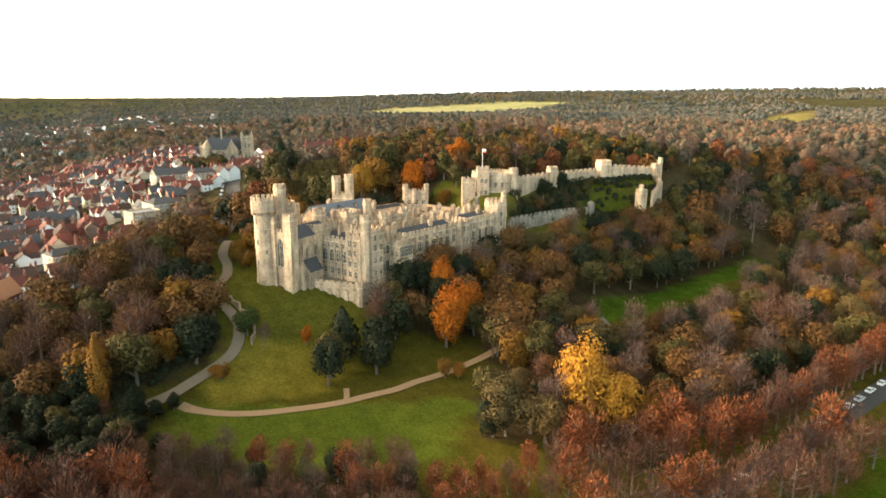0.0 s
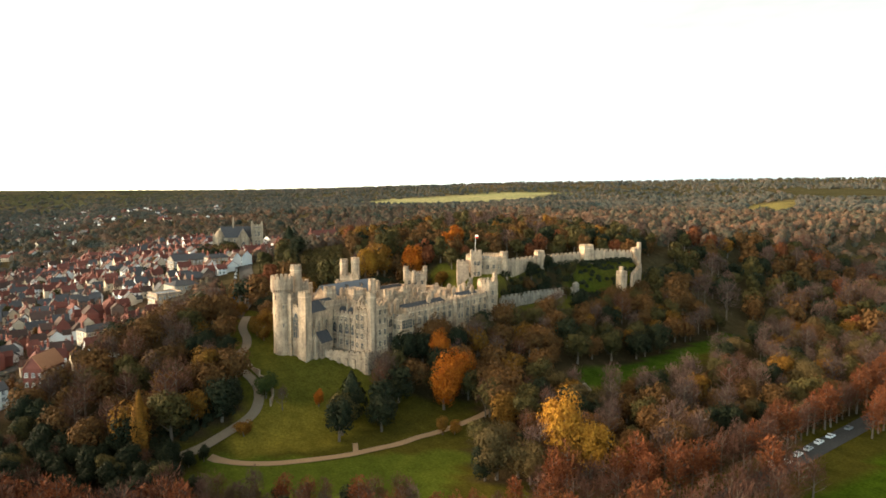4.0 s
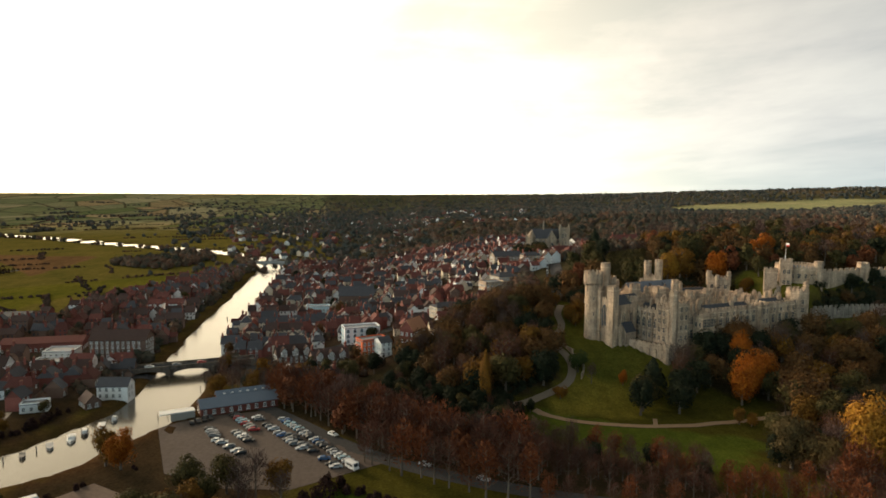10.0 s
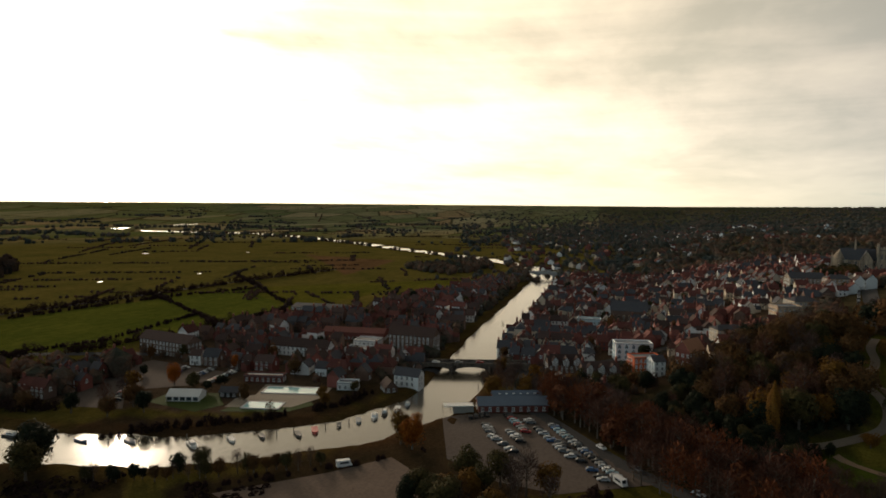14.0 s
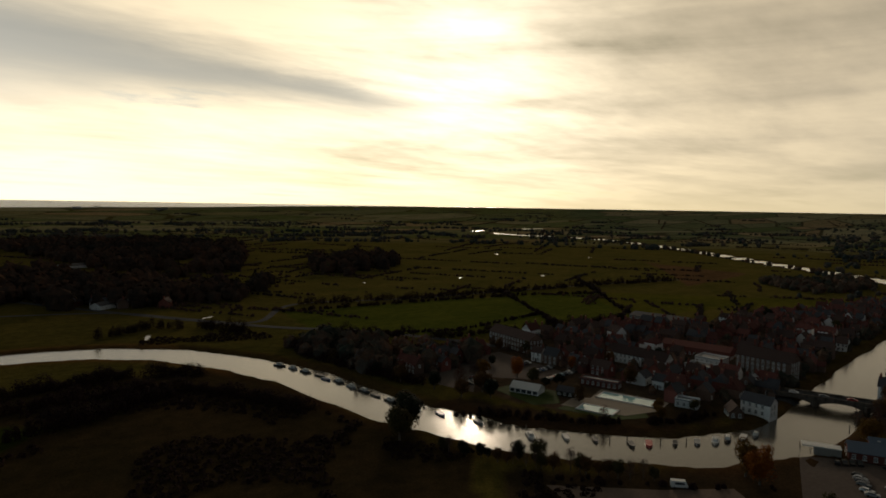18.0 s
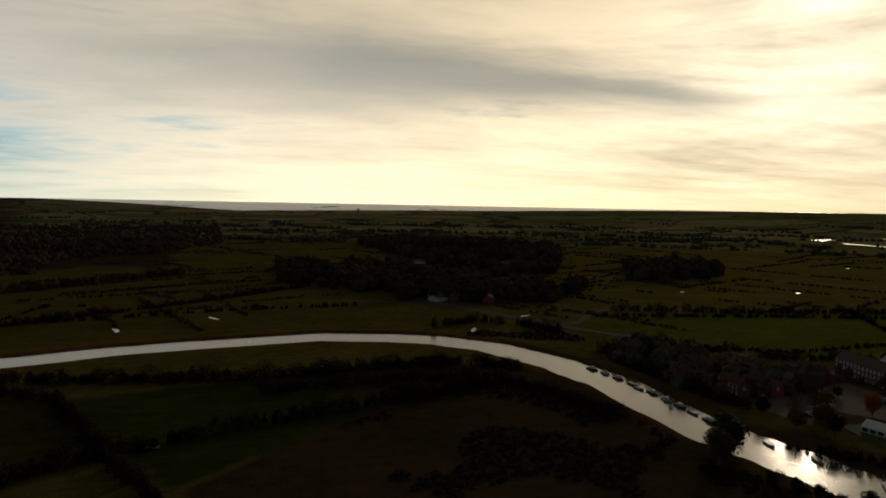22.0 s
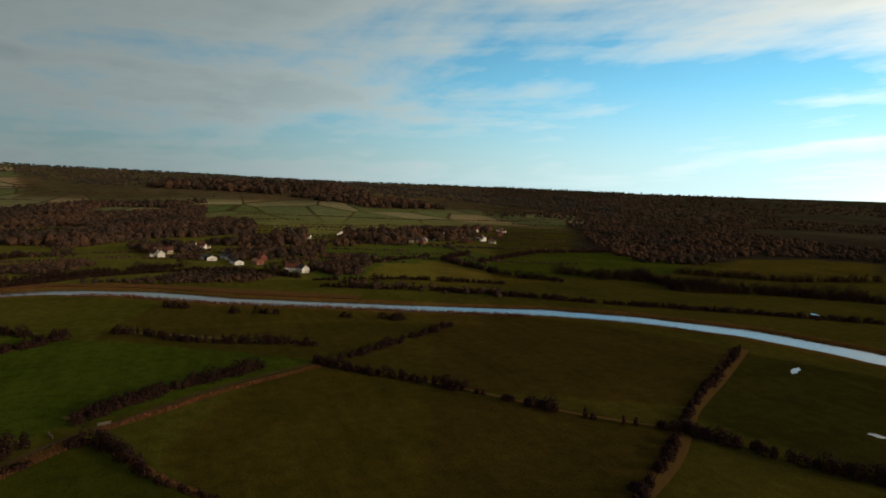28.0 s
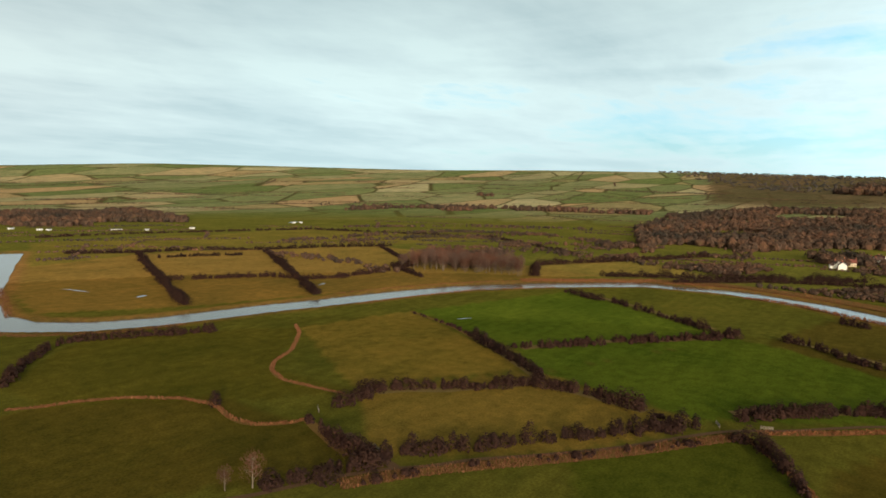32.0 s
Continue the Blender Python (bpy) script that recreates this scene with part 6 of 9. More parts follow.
NAMES = {"oak": ("oak_tree", "brown-leaved autumn broadleaf tree with a full uneven crown"), "olive": ("ash_tree", "broadleaf tree with fading olive-green autumn leaves"),
         "dark": ("evergreen_tree", "dense dark evergreen tree with a rounded crown"), "green": ("sycamore_tree", "still green leafy tree on the slope"), "gold": ("golden_tree", "bright golden-yellow autumn tree with a spreading crown"),
         "flame": ("maple_tree", "flame-orange autumn maple tree"), "amber": ("beech_tree", "amber-leaved autumn tree with a rounded crown"), "rust": ("lime_tree", "russet-leaved avenue lime tree with a tall crown"),
         "bare": ("bare_tree", "bare grey-brown tree with fine upright twigs"), "bare_rust": ("birch_tree", "nearly bare tree with a haze of reddish-brown twigs"), "willow": ("willow_tree", "large pale olive willow tree with a rounded crown"),
         "poplar": ("poplar_tree", "tall narrow yellow-brown poplar tree"), "yew": ("yew_tree", "dark clipped-looking conical yew tree")}
PROTO = {}


def tree_proto(kind, variant):
    """The first tree of a kind; the others are copies of it."""
    key = (kind, variant)
    if key in PROTO:
        return PROTO[key]
    seed = 100 * list(NAMES).index(kind) + variant
    if kind in ("bare", "bare_rust"):
        tk = trunk_mesh(seed, 14, 0.26, 11, 3.6, 0.22, 3)
        p, d = lobed(seed, 4.4, 6.8, 8.6, 1050, 18, 2.0)
        d[:, 2] += 0.9
        cr = cards("crown", p, d, 1.05, TWIG if kind == "bare" else RUST_TWIG, 0.085, True)
    elif kind == "poplar":
        tk = trunk_mesh(seed, 20, 0.3, 8, 1.2, 0.1)
        cr = cards("crown", *spindle(seed, 2.9, 22, 3200, 2.0, 1.2), 0.36, LEAVES["amber"])
    elif kind == "yew":
        tk = trunk_mesh(seed, 8, 0.35, 5, 2.0, 0.1)
        cr = cards("crown", *spindle(seed, 4.6, 13, 1300, 1.4, 0.3), 0.6, LEAVES["dark"])
    elif kind == "rust":
        tk = trunk_mesh(seed, 17, 0.3, 12, 3.2, 0.16, 2)
        p, d = lobed(seed, 4.4, 8.4, 9.6, 1250, 19, 2.2)
        d[:, 2] += 0.5
        cr = cards("crown", p, d, 0.85, LEAVES["rust"], 0.26, True)
    else:
        wide = {"oak": 5.8, "olive": 5.4, "dark": 4.9, "green": 5.0, "gold": 5.6, "flame": 4.6, "amber": 5.0, "willow": 6.4}[kind]
        tall = {"oak": 5.6, "olive": 5.8, "dark": 5.8, "green": 5.2, "gold": 5.6, "flame": 6.2, "amber": 5.2, "willow": 5.4}[kind]
        tk = trunk_mesh(seed, 10, 0.36, 6, 3.4, 0.2, 1)
        single = kind in ("gold", "flame", "willow")
        p, d = lobed(seed, wide, tall, tall * 0.98 + 0.9, 5200 if single else 2000, 26, 0.6)
        cr = cards("crown", p, d, 0.26 if single else 0.38 if kind != "dark" else 0.42, LEAVES[kind])
    name, label = NAMES[kind]
    top = tagged(new(name, tk), label, "tree", "autumn trees")
    part("crown", cr, None, top)
    PROTO[key] = top
    top["fresh"] = 1
    return top


def plant(kind, x, y, scale=1.0, variant=None, stretch=1.0, sink=0.0):
    v = random.randrange(3) if variant is None else variant
    top = tree_proto(kind, v)
    m_ = Matrix.Translation((x, y, height(x, y) - sink)) @ Matrix.Rotation(random.uniform(0, 6.28), 4, "Z") @ Matrix.Diagonal((scale, scale, scale * stretch, 1))
    if "fresh" in top:
        del top["fresh"]
        top.matrix_basis = m_
        return top
    base_scale = top.scale.copy()
    top.scale = (1, 1, 1)
    c = copy_thing(top, m_)
    top.scale = base_scale
    return c


def scatter(poly, gap, seed, avoid=()):
    """Loosely even places inside a polygon."""
    rd = random.Random(seed)
    xs, ys = [p[0] for p in poly], [p[1] for p in poly]
    out = []
    y = min(ys)
    row = 0
    while y < max(ys):
        x = min(xs) + (gap / 2 if row % 2 else 0)
        while x < max(xs):
            px, py = x + rd.uniform(-.38, .38) * gap, y + rd.uniform(-.38, .38) * gap
            if inside(np.array([px]), np.array([py]), poly)[0] and not any(inside(np.array([px]), np.array([py]), a)[0] for a in avoid):
                out.append((px, py))
            x += gap
        y += gap * 0.87
        row += 1
    return out


WOOD = {}


def wood_tree(kind, variant, m_, label, group):
    """A woodland tree, its leaf clumps larger and fewer: the trunk with its limbs carries the crown."""
    if (kind, variant) not in WOOD:
        seed = 900 + 100 * list(NAMES).index(kind) + variant
        if kind in ("bare", "bare_rust"):
            tk = trunk_mesh(seed, 14, 0.26, 8, 3.6, 0.22, 2)
            p, d = lobed(seed, 4.6, 6.6, 8.4, 620, 16, 2.0)
            d[:, 2] += 0.7
            cr = cards("crown", p, d, 1.3, TWIG if kind == "bare" else RUST_TWIG, 0.11, True)
        else:
            tk = trunk_mesh(seed, 10, 0.36, 5, 3.4, 0.2)
            p, d = lobed(seed, 5.5, 5.7, 6.6, 760, 17, 0.6)
            cr = cards("crown", p, d, 0.64, LEAVES[kind])
        WOOD[(kind, variant)] = tk, cr
    tk, cr = WOOD[(kind, variant)]
    top = tagged(new(NAMES[kind][0], tk), label, "tree", group)
    top.matrix_basis = m_
    part("crown", cr, None, top)


def woodland(poly, gap, seed, mix, lo=0.9, hi=1.4, avoid=()):
    rd = random.Random(seed)
    kinds, weights = zip(*mix)
    for x, y in scatter(poly, gap, seed, avoid):
        k = rd.choices(kinds, weights)[0]
        s = rd.uniform(lo, hi)
        wood_tree(k, rd.randrange(3), Matrix.Translation((x, y, height(x, y))) @ Matrix.Rotation(rd.uniform(0, 6.28), 4, "Z") @ Matrix.Diagonal((s, s, s * rd.uniform(0.9, 1.15), 1)), NAMES[k][1], "woodland trees")


def grove(poly, gap, seed, mix, lo=0.75, hi=1.2, avoid=()):
    rd = random.Random(seed)
    gap, lo, hi = gap * 1.24, lo * 1.28, hi * 1.28
    kinds, weights = zip(*mix)
    for x, y in scatter(poly, gap, seed, avoid):
        plant(rd.choices(kinds, weights)[0], x, y, rd.uniform(lo, hi))


def thicket(name, label, poly, gap, seed, lo, hi, mat=None):
    """Bushes grown into one another, as one mass of leaf clumps."""
    g = np.random.default_rng(seed)
    c = np.array(scatter(poly, gap, seed))
    k = np.repeat(np.arange(len(c)), 170)
    d = g.normal(size=(len(k), 3))
    d[:, 2] = np.abs(d[:, 2])
    d /= np.linalg.norm(d, axis=1, keepdims=True)
    r = g.uniform(lo, hi, len(c))
    p = np.concatenate([c[k], ground(c[:, 0], c[:, 1])[k][:, None]], 1) + d * (r[k] * g.uniform(0.75, 1.08, len(k)))[:, None] * (1.0, 1.0, 1.25)
    return tagged(new(name, cards(name, p, d, 0.42, mat or LEAVES["dark"])), label, "shrubs", kind="stuff")


CHURCH_VIEW = [(-333, 98), (-333, 130), (-420, 162), (-512, 200), (-540, 200), (-530, 160), (-430, 128)]
# wood below the town side of the castle
grove(WOOD_TOWN, 7.9, 21,
      [("oak", 5), ("olive", 1.2), ("dark", 2.0), ("amber", 1.4), ("bare", 1.2), ("bare_rust", 1.8)], 0.75, 1.15)
grove([(-330, 48), (-322, 60), (-300, 80), (-290, 66), (-268, 62), (-300, 56)], 8, 22, [("amber", 3), ("oak", 2), ("dark", 2)], 0.6, 0.95)
grove([(-195, -36), (-176, -8), (-182, 10), (-196, 2), (-205, -12), (-222, -34)], 7.2, 23, [("dark", 6), ("olive", 1)], 0.45, 0.7)
# slope under the east front
OPEN_EDGE = [(-192, 172), (-158, 168), (-162, 238), (-176, 262), (-200, 300), (-214, 296), (-200, 240)]
grove(WOOD_SLOPE, 8.6, 24,
      [("dark", 2.6), ("oak", 5), ("olive", 2.4), ("amber", 1.1), ("bare", 1.8), ("bare_rust", 0.6)], 0.7, 1.12)
grove([(-268, 208), (-282, 262), (-292, 276), (-290, 225), (-282, 212)], 7.5, 25, [("dark", 3), ("olive", 3), ("oak", 1)], 0.45, 0.75)
# park wood between the lawns and the road
grove(WOOD_PARK, 9.2, 26,
      [("oak", 2.4), ("olive", 2.4), ("bare", 3.6), ("dark", 1.4), ("willow", 0.9), ("amber", 1.4), ("bare_rust", 1.0)], 0.65, 1.1, (OPEN_EDGE,))
woodland([(-150, 380), (-212, 372), (-250, 350), (-290, 345), (-345, 420), (-350, 640), (-110, 640), (-100, 390)], 16.5, 27, [("oak", 3), ("olive", 2.6), ("bare", 2), ("dark", 2), ("amber", 0.6), ("rust", 0.6)], 1.15, 1.75)
woodland([(-345, 60), (-330, 52), (-440, 120), (-470, 180), (-620, 230), (-640, 420), (-440, 420), (-440, 150)], 17.5, 29, [("oak", 3), ("olive", 2.6), ("bare", 1.4), ("dark", 2.4), ("amber", 1.0), ("rust", 1.2)], 1.1, 1.75, (CHURCH_VIEW,))
# behind the castle
woodland(WOOD_BEHIND, 14.5, 28, [("oak", 3), ("olive", 3), ("dark", 2.2), ("amber", 1.2), ("bare", 1), ("rust", 1.2)], 1.0, 1.5, (CHURCH_VIEW,))
# single trees of the lawns and slope
for k, x, y, s, st in (("poplar", -192, 0, 1.0, 1.0), ("green", -214, 46, 0.75, 1.0), ("bare", -206, 50, 0.5, 1.0), ("flame", -205, 64, 0.34, 1.4), ("amber", -195, 33, 0.6, 0.75), ("dark", -181, 63, 0.95, 1.15), ("olive", -186, 66, 0.95, 1.1),
                       ("yew", -196, 74, 1.0, 1.05), ("dark", -189, 84, 1.15, 1.0), ("dark", -182, 80, 1.0, 0.9), ("bare", -206, 92, 1.1, 1.0), ("bare_rust", -202, 89, 0.9, 1.0), ("olive", -214, 97, 0.8, 1.0), ("dark", -200, 96, 1.0, 1.0),
                       ("flame", -214.5, 124, 0.9, 1.4), ("flame", -196, 118, 1.25, 1.1), ("flame", -191, 112, 1.1, 1.0), ("flame", -199, 126, 1.15, 1.05), ("oak", -190, 134, 1.15, 1.0), ("amber", -168, 98, 0.42, 1.2), ("amber", -166, 102, 0.4, 1.0),
                       ("gold", -121, 113, 1.3, 1.35), ("gold", -114, 120, 1.1, 1.1), ("willow", -128, 94, 1.15, 1.0), ("willow", -120, 101, 0.95, 1.0), ("amber", -262, 55, 0.7, 1.0), ("amber", -300, 90, 1.15, 1.2), ("olive", -318, 120, 1.3, 1.2),
                       ("flame", -330, 170, 1.4, 1.0), ("flame", -345, 205, 1.3, 1.0), ("gold", -335, 140, 1.2, 1.1), ("flame", -140, -127, 0.85, 1.1), ("amber", -143, -133, 0.8, 1.2), ("amber", -214, -78, 0.85, 1.3),
                       ("flame", -213, -262, 0.55, 0.9), ("amber", -182, -190, 0.5, 1.0), ("flame", -176, -270, 0.7, 1.0), ("dark", -84, -246, 1.1, 0.9), ("dark", -77, -240, 1.15, 0.9), ("olive", -70, -234, 1.0, 0.9), ("dark", -92, -192, 0.5, 1.0), ("olive", -96, -186, 0.55, 1.0)):
    plant(k, x, y, s * 1.3 if k != "poplar" else s, None, st)
for k, x, y, sc in (("oak", -259, 281, 1.2), ("oak", -263, 292, 1.1), ("olive", -254, 289, 1.3), ("oak", -262, 274, 1.1), ("dark", -257, 297, 1.1), ("oak", -268, 308, 1.2), ("amber", -258, 57, 0.85), ("amber", -265, 61, 0.95), ("oak", -272, 64, 1.0), ("amber", -303, 176, 1.0), ("olive", -308, 186, 1.1), ("oak", -299, 168, 0.9), ("dark", -304, 194, 1.0), ("olive", -236, -62, 0.85), ("dark", -231, -70, 0.8), ("dark", -240, -78, 0.85), ("olive", -228, -58, 0.9), ("oak", -246, -50, 0.8), ("dark", -238, -48, 0.9), ("amber", -222, -84, 0.9), ("dark", -250, -36, 0.8)):
    plant(k, x, y, sc)
# clipped bushes where the path leaves the drive, undergrowth at the foot of the wood
for x, y, sc in ((-186, 9, 0.52), (-183.5, 13, 0.5), (-185.5, 18, 0.46), (-180, 5, 0.55), (-189, 4, 0.5), (-177, 9, 0.42)):
    plant("dark", x, y, sc)
thicket("undergrowth", "dark brambles and laurel at the foot of the wood", [(-194, -12), (-195, 4), (-199, 17), (-205, 28), (-213, 36), (-224, 37.5), (-238, 34), (-254, 39), (-262, 42), (-258, 32), (-236, 24), (-216, 24), (-206, 8), (-206, -14)], 3.4, 71, 1.0, 2.3)
thicket("undergrowth", "low shrubs below the parish church", [(-333, 98), (-333, 128), (-420, 158), (-505, 190), (-512, 168), (-430, 132)], 5.5, 72, 1.4, 3.0, LEAVES["olive"])
# landmark trees: a great golden lime behind the castle, a tall dark cedar by the church
for k, x, y, sc, st in (("amber", -338, 150, 1.8, 1.15), ("olive", -345, 160, 1.7, 1.1), ("yew", -452, 128, 1.55, 1.15), ("flame", -372, 228, 1.6, 1.0), ("amber", -362, 252, 1.5, 1.0)):
    plant(k, x, y, sc, 0, st)
woodland([(-256, 278), (-254, 300), (-262, 306), (-266, 300), (-263, 284)], 6.0, 38, [("dark", 3), ("olive", 2), ("oak", 2)], 0.8, 1.1)
woodland([(-248, 298), (-262, 316), (-286, 340), (-268, 350), (-240, 316)], 8, 65, [("dark", 1), ("olive", 2), ("oak", 4)], 1.15, 1.55)
thicket("shrubbery", "dense dark evergreen shrubs below the castle keep", WALL_GARDEN, 3.4, 62, 1.6, 3.6)
woodland([(-505, 70), (-495, 98), (-540, 112), (-560, 100), (-545, 74)], 9, 63, [("dark", 3), ("olive", 2), ("oak", 1)], 0.8, 1.2)
woodland([(-318, 74), (-308, 96), (-306, 150), (-318, 182), (-326, 150), (-330, 90)], 9, 64, [("oak", 3), ("olive", 2), ("dark", 1.5), ("amber", 1)], 0.8, 1.15)
thicket("shrubbery", "clipped dark bushes in rows under the outer wall", [(-284, 266), (-297, 284), (-294, 326), (-284, 322), (-268, 302), (-264, 280)], 2.9, 66, 1.2, 2.4)
# garden trees among the houses
rd = random.Random(44)
taken = np.array([(h[0], h[1]) for h in every] + [(a, b) for a, b, q in SPECIAL])
for poly, gap, seed in ((TOWN, 25, 45), (TOWN_SOUTH, 30, 46)):
    for x, y in scatter(poly, gap, seed, (HIGH,)):
        if np.min(np.hypot(taken[:, 0] - x, taken[:, 1] - y)) > 6.4:
            k = rd.choices(("dark", "olive", "amber", "oak", "bare"), (3, 3, 1.4, 2, 1.5))[0]
            s = rd.uniform(0.5, 0.9)
            wood_tree(k, rd.randrange(3), Matrix.Translation((x, y, height(x, y))) @ Matrix.Rotation(rd.uniform(0, 6.28), 4, "Z") @ Matrix.Diagonal((s, s, s, 1)), NAMES[k][1], "garden trees")
spots = np.array([q for poly, gap, seed in ((TOWN, 13, 47), (TOWN_SOUTH, 13, 48)) for q in scatter(poly, gap, seed, (HIGH, LIDO)) if np.min(np.hypot(taken[:, 0] - q[0], taken[:, 1] - q[1])) > 4.8])
GARDENS = spots
# lime avenue along the road, and the strip of half-bare trees on its castle side


def along_line(line, step, start=0.0):
    """Places and directions at even steps along a polyline."""
    out, left = [], start
    for (ax, ay), (bx, by) in zip(line, line[1:]):
        d = math.hypot(bx - ax, by - ay)
        while left < d:
            t = left / d
            out.append((ax + (bx - ax) * t, ay + (by - ay) * t, (bx - ax) / d, (by - ay) / d))
            left += step
        left -= d
    return out


rd = random.Random(31)
woodland([(-204, -86), (-172, -62), (-150, -40), (-122, 0), (-136, 10), (-160, -22), (-190, -50), (-212, -76)], 6.8, 61, [("rust", 4), ("bare_rust", 4), ("bare", 1)], 0.95, 1.3)
grove([(-222, -34), (-192, -8), (-186, 12), (-172, 8), (-158, -2), (-168, -28), (-192, -52)], 5.6, 36, [("dark", 7), ("olive", 1), ("bare_rust", 1.5)], 0.42, 0.68)
grove([(-172, 6), (-138, 40), (-126, 64), (-114, 62), (-124, 22), (-146, -14), (-162, -8)], 4.6, 37, [("bare_rust", 5), ("bare", 4), ("rust", 1), ("dark", 1.6)], 0.40, 0.60)
for i, (x, y, dx, dy) in enumerate(along_line(ROAD_LINE, 5.8, 12)):
    for off, kinds in ((7.0, ("rust", "bare_rust", "bare_rust")), (-7.5, ("rust", "bare_rust")), (15.0, ("rust", "bare_rust")), (-15.0, ("bare_rust", "oak"))):
        if (off < 0 and not (-46 < y < 172 or y > 226)) or (off < -10 and not 100 < y < 165) or (off > 10 and y > 130):
            continue
        k = rd.choice(kinds)
        plant(k, x - dy * off + rd.uniform(-1.4, 1.4), y + dx * off + rd.uniform(-1.4, 1.4), rd.uniform(0.88, 1.16) * (0.7 if k == "oak" else 1.0) * (0.66 if 4 < y < 84 else 1.0))
# trees by the car park and the field below
grove([(-128, -62), (-118, -108), (-96, -118), (-86, -96), (-104, -66)], 7.5, 33, [("bare", 3), ("olive", 2), ("dark", 1.2), ("amber", 0.8)], 0.55, 0.85)
grove([(-215, -130), (-232, -100), (-222, -82), (-208, -92), (-206, -118)], 8, 34, [("bare", 3), ("amber", 1)], 0.6, 0.8)
# bare trees at the town end of the bridge, and dark trees round the pool
for k, x, y, sc in (("bare", -246, -122, 0.75), ("bare", -252, -112, 0.7), ("bare", -240, -113, 0.8), ("bare_rust", -233, -119, 0.65), ("bare", -262, -102, 0.6), ("bare", -226, -110, 0.7),
                    ("oak", -142, -262, 0.9), ("dark", -138, -252, 0.85), ("bare_rust", -134, -270, 0.9), ("oak", -128, -262, 0.8), ("dark", -126, -280, 0.8), ("bare", -150, -276, 0.8), ("dark", -209, -200, 0.6), ("olive", -196, -180, 0.5), ("amber", -174, -184, 0.6), ("bare", -150, -196, 0.55), ("oak", -120, -300, 0.8), ("dark", -118, -318, 0.7), ("bare", -122, -340, 0.8)):
    plant(k, x, y, sc)
# bushes along the near bank below the gravel yard
for x, y, dx, dy in along_line([(-78, -216), (-88, -194), (-100, -174), (-116, -150)], 3.6):
    plant(rd.choice(("olive", "dark", "oak", "bare")), x + rd.uniform(0, 3), y + rd.uniform(-1, 1), rd.uniform(0.36, 0.6))
# bare shelter belt and scrub over the river to the east
woodland([(594, 391), (609, 343), (628, 280), (632, 261), (676, 285), (690, 330), (680, 405)], 9.0, 35, [("bare_rust", 4), ("bare", 3)], 0.95, 1.3)
for x, y, s in ((189, 111, 0.8), (183, 116, 0.55)):
    plant("bare_rust", x, y, s)

# far woods: lumpy crowns in one mesh
ico = bmesh.new()
bmesh.ops.create_icosphere(ico, subdivisions=2, radius=1.0)
ICO_V = np.array([v.co for v in ico.verts])
ICO_F = np.array([[v.index for v in f.verts] for f in ico.faces])
ico.free()
ico = bmesh.new()
bmesh.ops.create_icosphere(ico, subdivisions=1, radius=1.0)
LOW_V = np.array([v.co for v in ico.verts])
LOW_F = np.array([[v.index for v in f.verts] for f in ico.faces])
ico.free()


def far_mat(name, stops, calm=0.0):
    m = Mat(name)
    v = m.coord("World")
    pick = m.math("ADD", m.math("MULTIPLY", m.ramp(m.noise(0.05, 3, 0.6, v), [(0.34, 0.0), (0.66, 1.0)]), 0.72), m.math("MULTIPLY", m.island(), 0.28 * (1 - 0.7 * calm)))
    c = m.ramp(pick, stops)
    c = m.mix(0.8, c, m.ramp(m.noise(0.006, 4, 0.6, v), [(0.34, (0.50, 0.62, 0.66)), (0.66, (1.42, 1.12, 0.95))]), "MULTIPLY")
    c = m.mix(0.8 - 0.6 * calm, c, m.ramp(m.noise(0.8, 4, 0.7, v), [(0.3, 0.66), (0.7, 1.32)]), "MULTIPLY")
    return m.done(c, 0.9, height=m.noise(1.1, 4, 0.7, v), depth=0.8, spec=0.0)


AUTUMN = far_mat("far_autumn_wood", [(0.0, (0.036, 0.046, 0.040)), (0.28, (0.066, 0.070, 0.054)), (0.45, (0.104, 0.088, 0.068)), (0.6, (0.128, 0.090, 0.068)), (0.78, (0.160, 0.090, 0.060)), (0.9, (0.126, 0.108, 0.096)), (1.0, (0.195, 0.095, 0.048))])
# bluish-grey and low in contrast: distance haze put into the far woods' colour
HAZED_AUTUMN = far_mat("hazed_autumn_wood", [(0.0, (0.046, 0.060, 0.060)), (0.3, (0.070, 0.078, 0.070)), (0.55, (0.098, 0.090, 0.080)), (0.8, (0.120, 0.091, 0.075)), (1.0, (0.112, 0.106, 0.104))], 1.0)
WINTER = far_mat("far_bare_wood", [(0.0, (0.030, 0.027, 0.024)), (0.3, (0.052, 0.041, 0.035)), (0.55, (0.070, 0.048, 0.038)), (0.8, (0.100, 0.060, 0.042)), (0.92, (0.060, 0.056, 0.036)), (1.0, (0.118, 0.066, 0.036))])
# greyer and more even, the haze before the far ridge put into its base colour
HAZED_RIDGE = far_mat("hazed_ridge_wood", [(0.0, (0.052, 0.052, 0.054)), (0.5, (0.068, 0.062, 0.060)), (1.0, (0.086, 0.070, 0.062))], 1.0)


def squash(x, y):
    """How far heights shrink where the plain is gathered in towards the skyline."""
    yaw = np.degrees(np.arctan2(-(x - 75), y + 38)) % 360
    rim = np.interp(yaw, [a for a, _ in RIM], [b for _, b in RIM])
    flat = 1 - smooth((rim - 84) / 16)
    return 1 - flat + flat * np.clip((90 - land(x, y)) / 90, 0.12, 1)


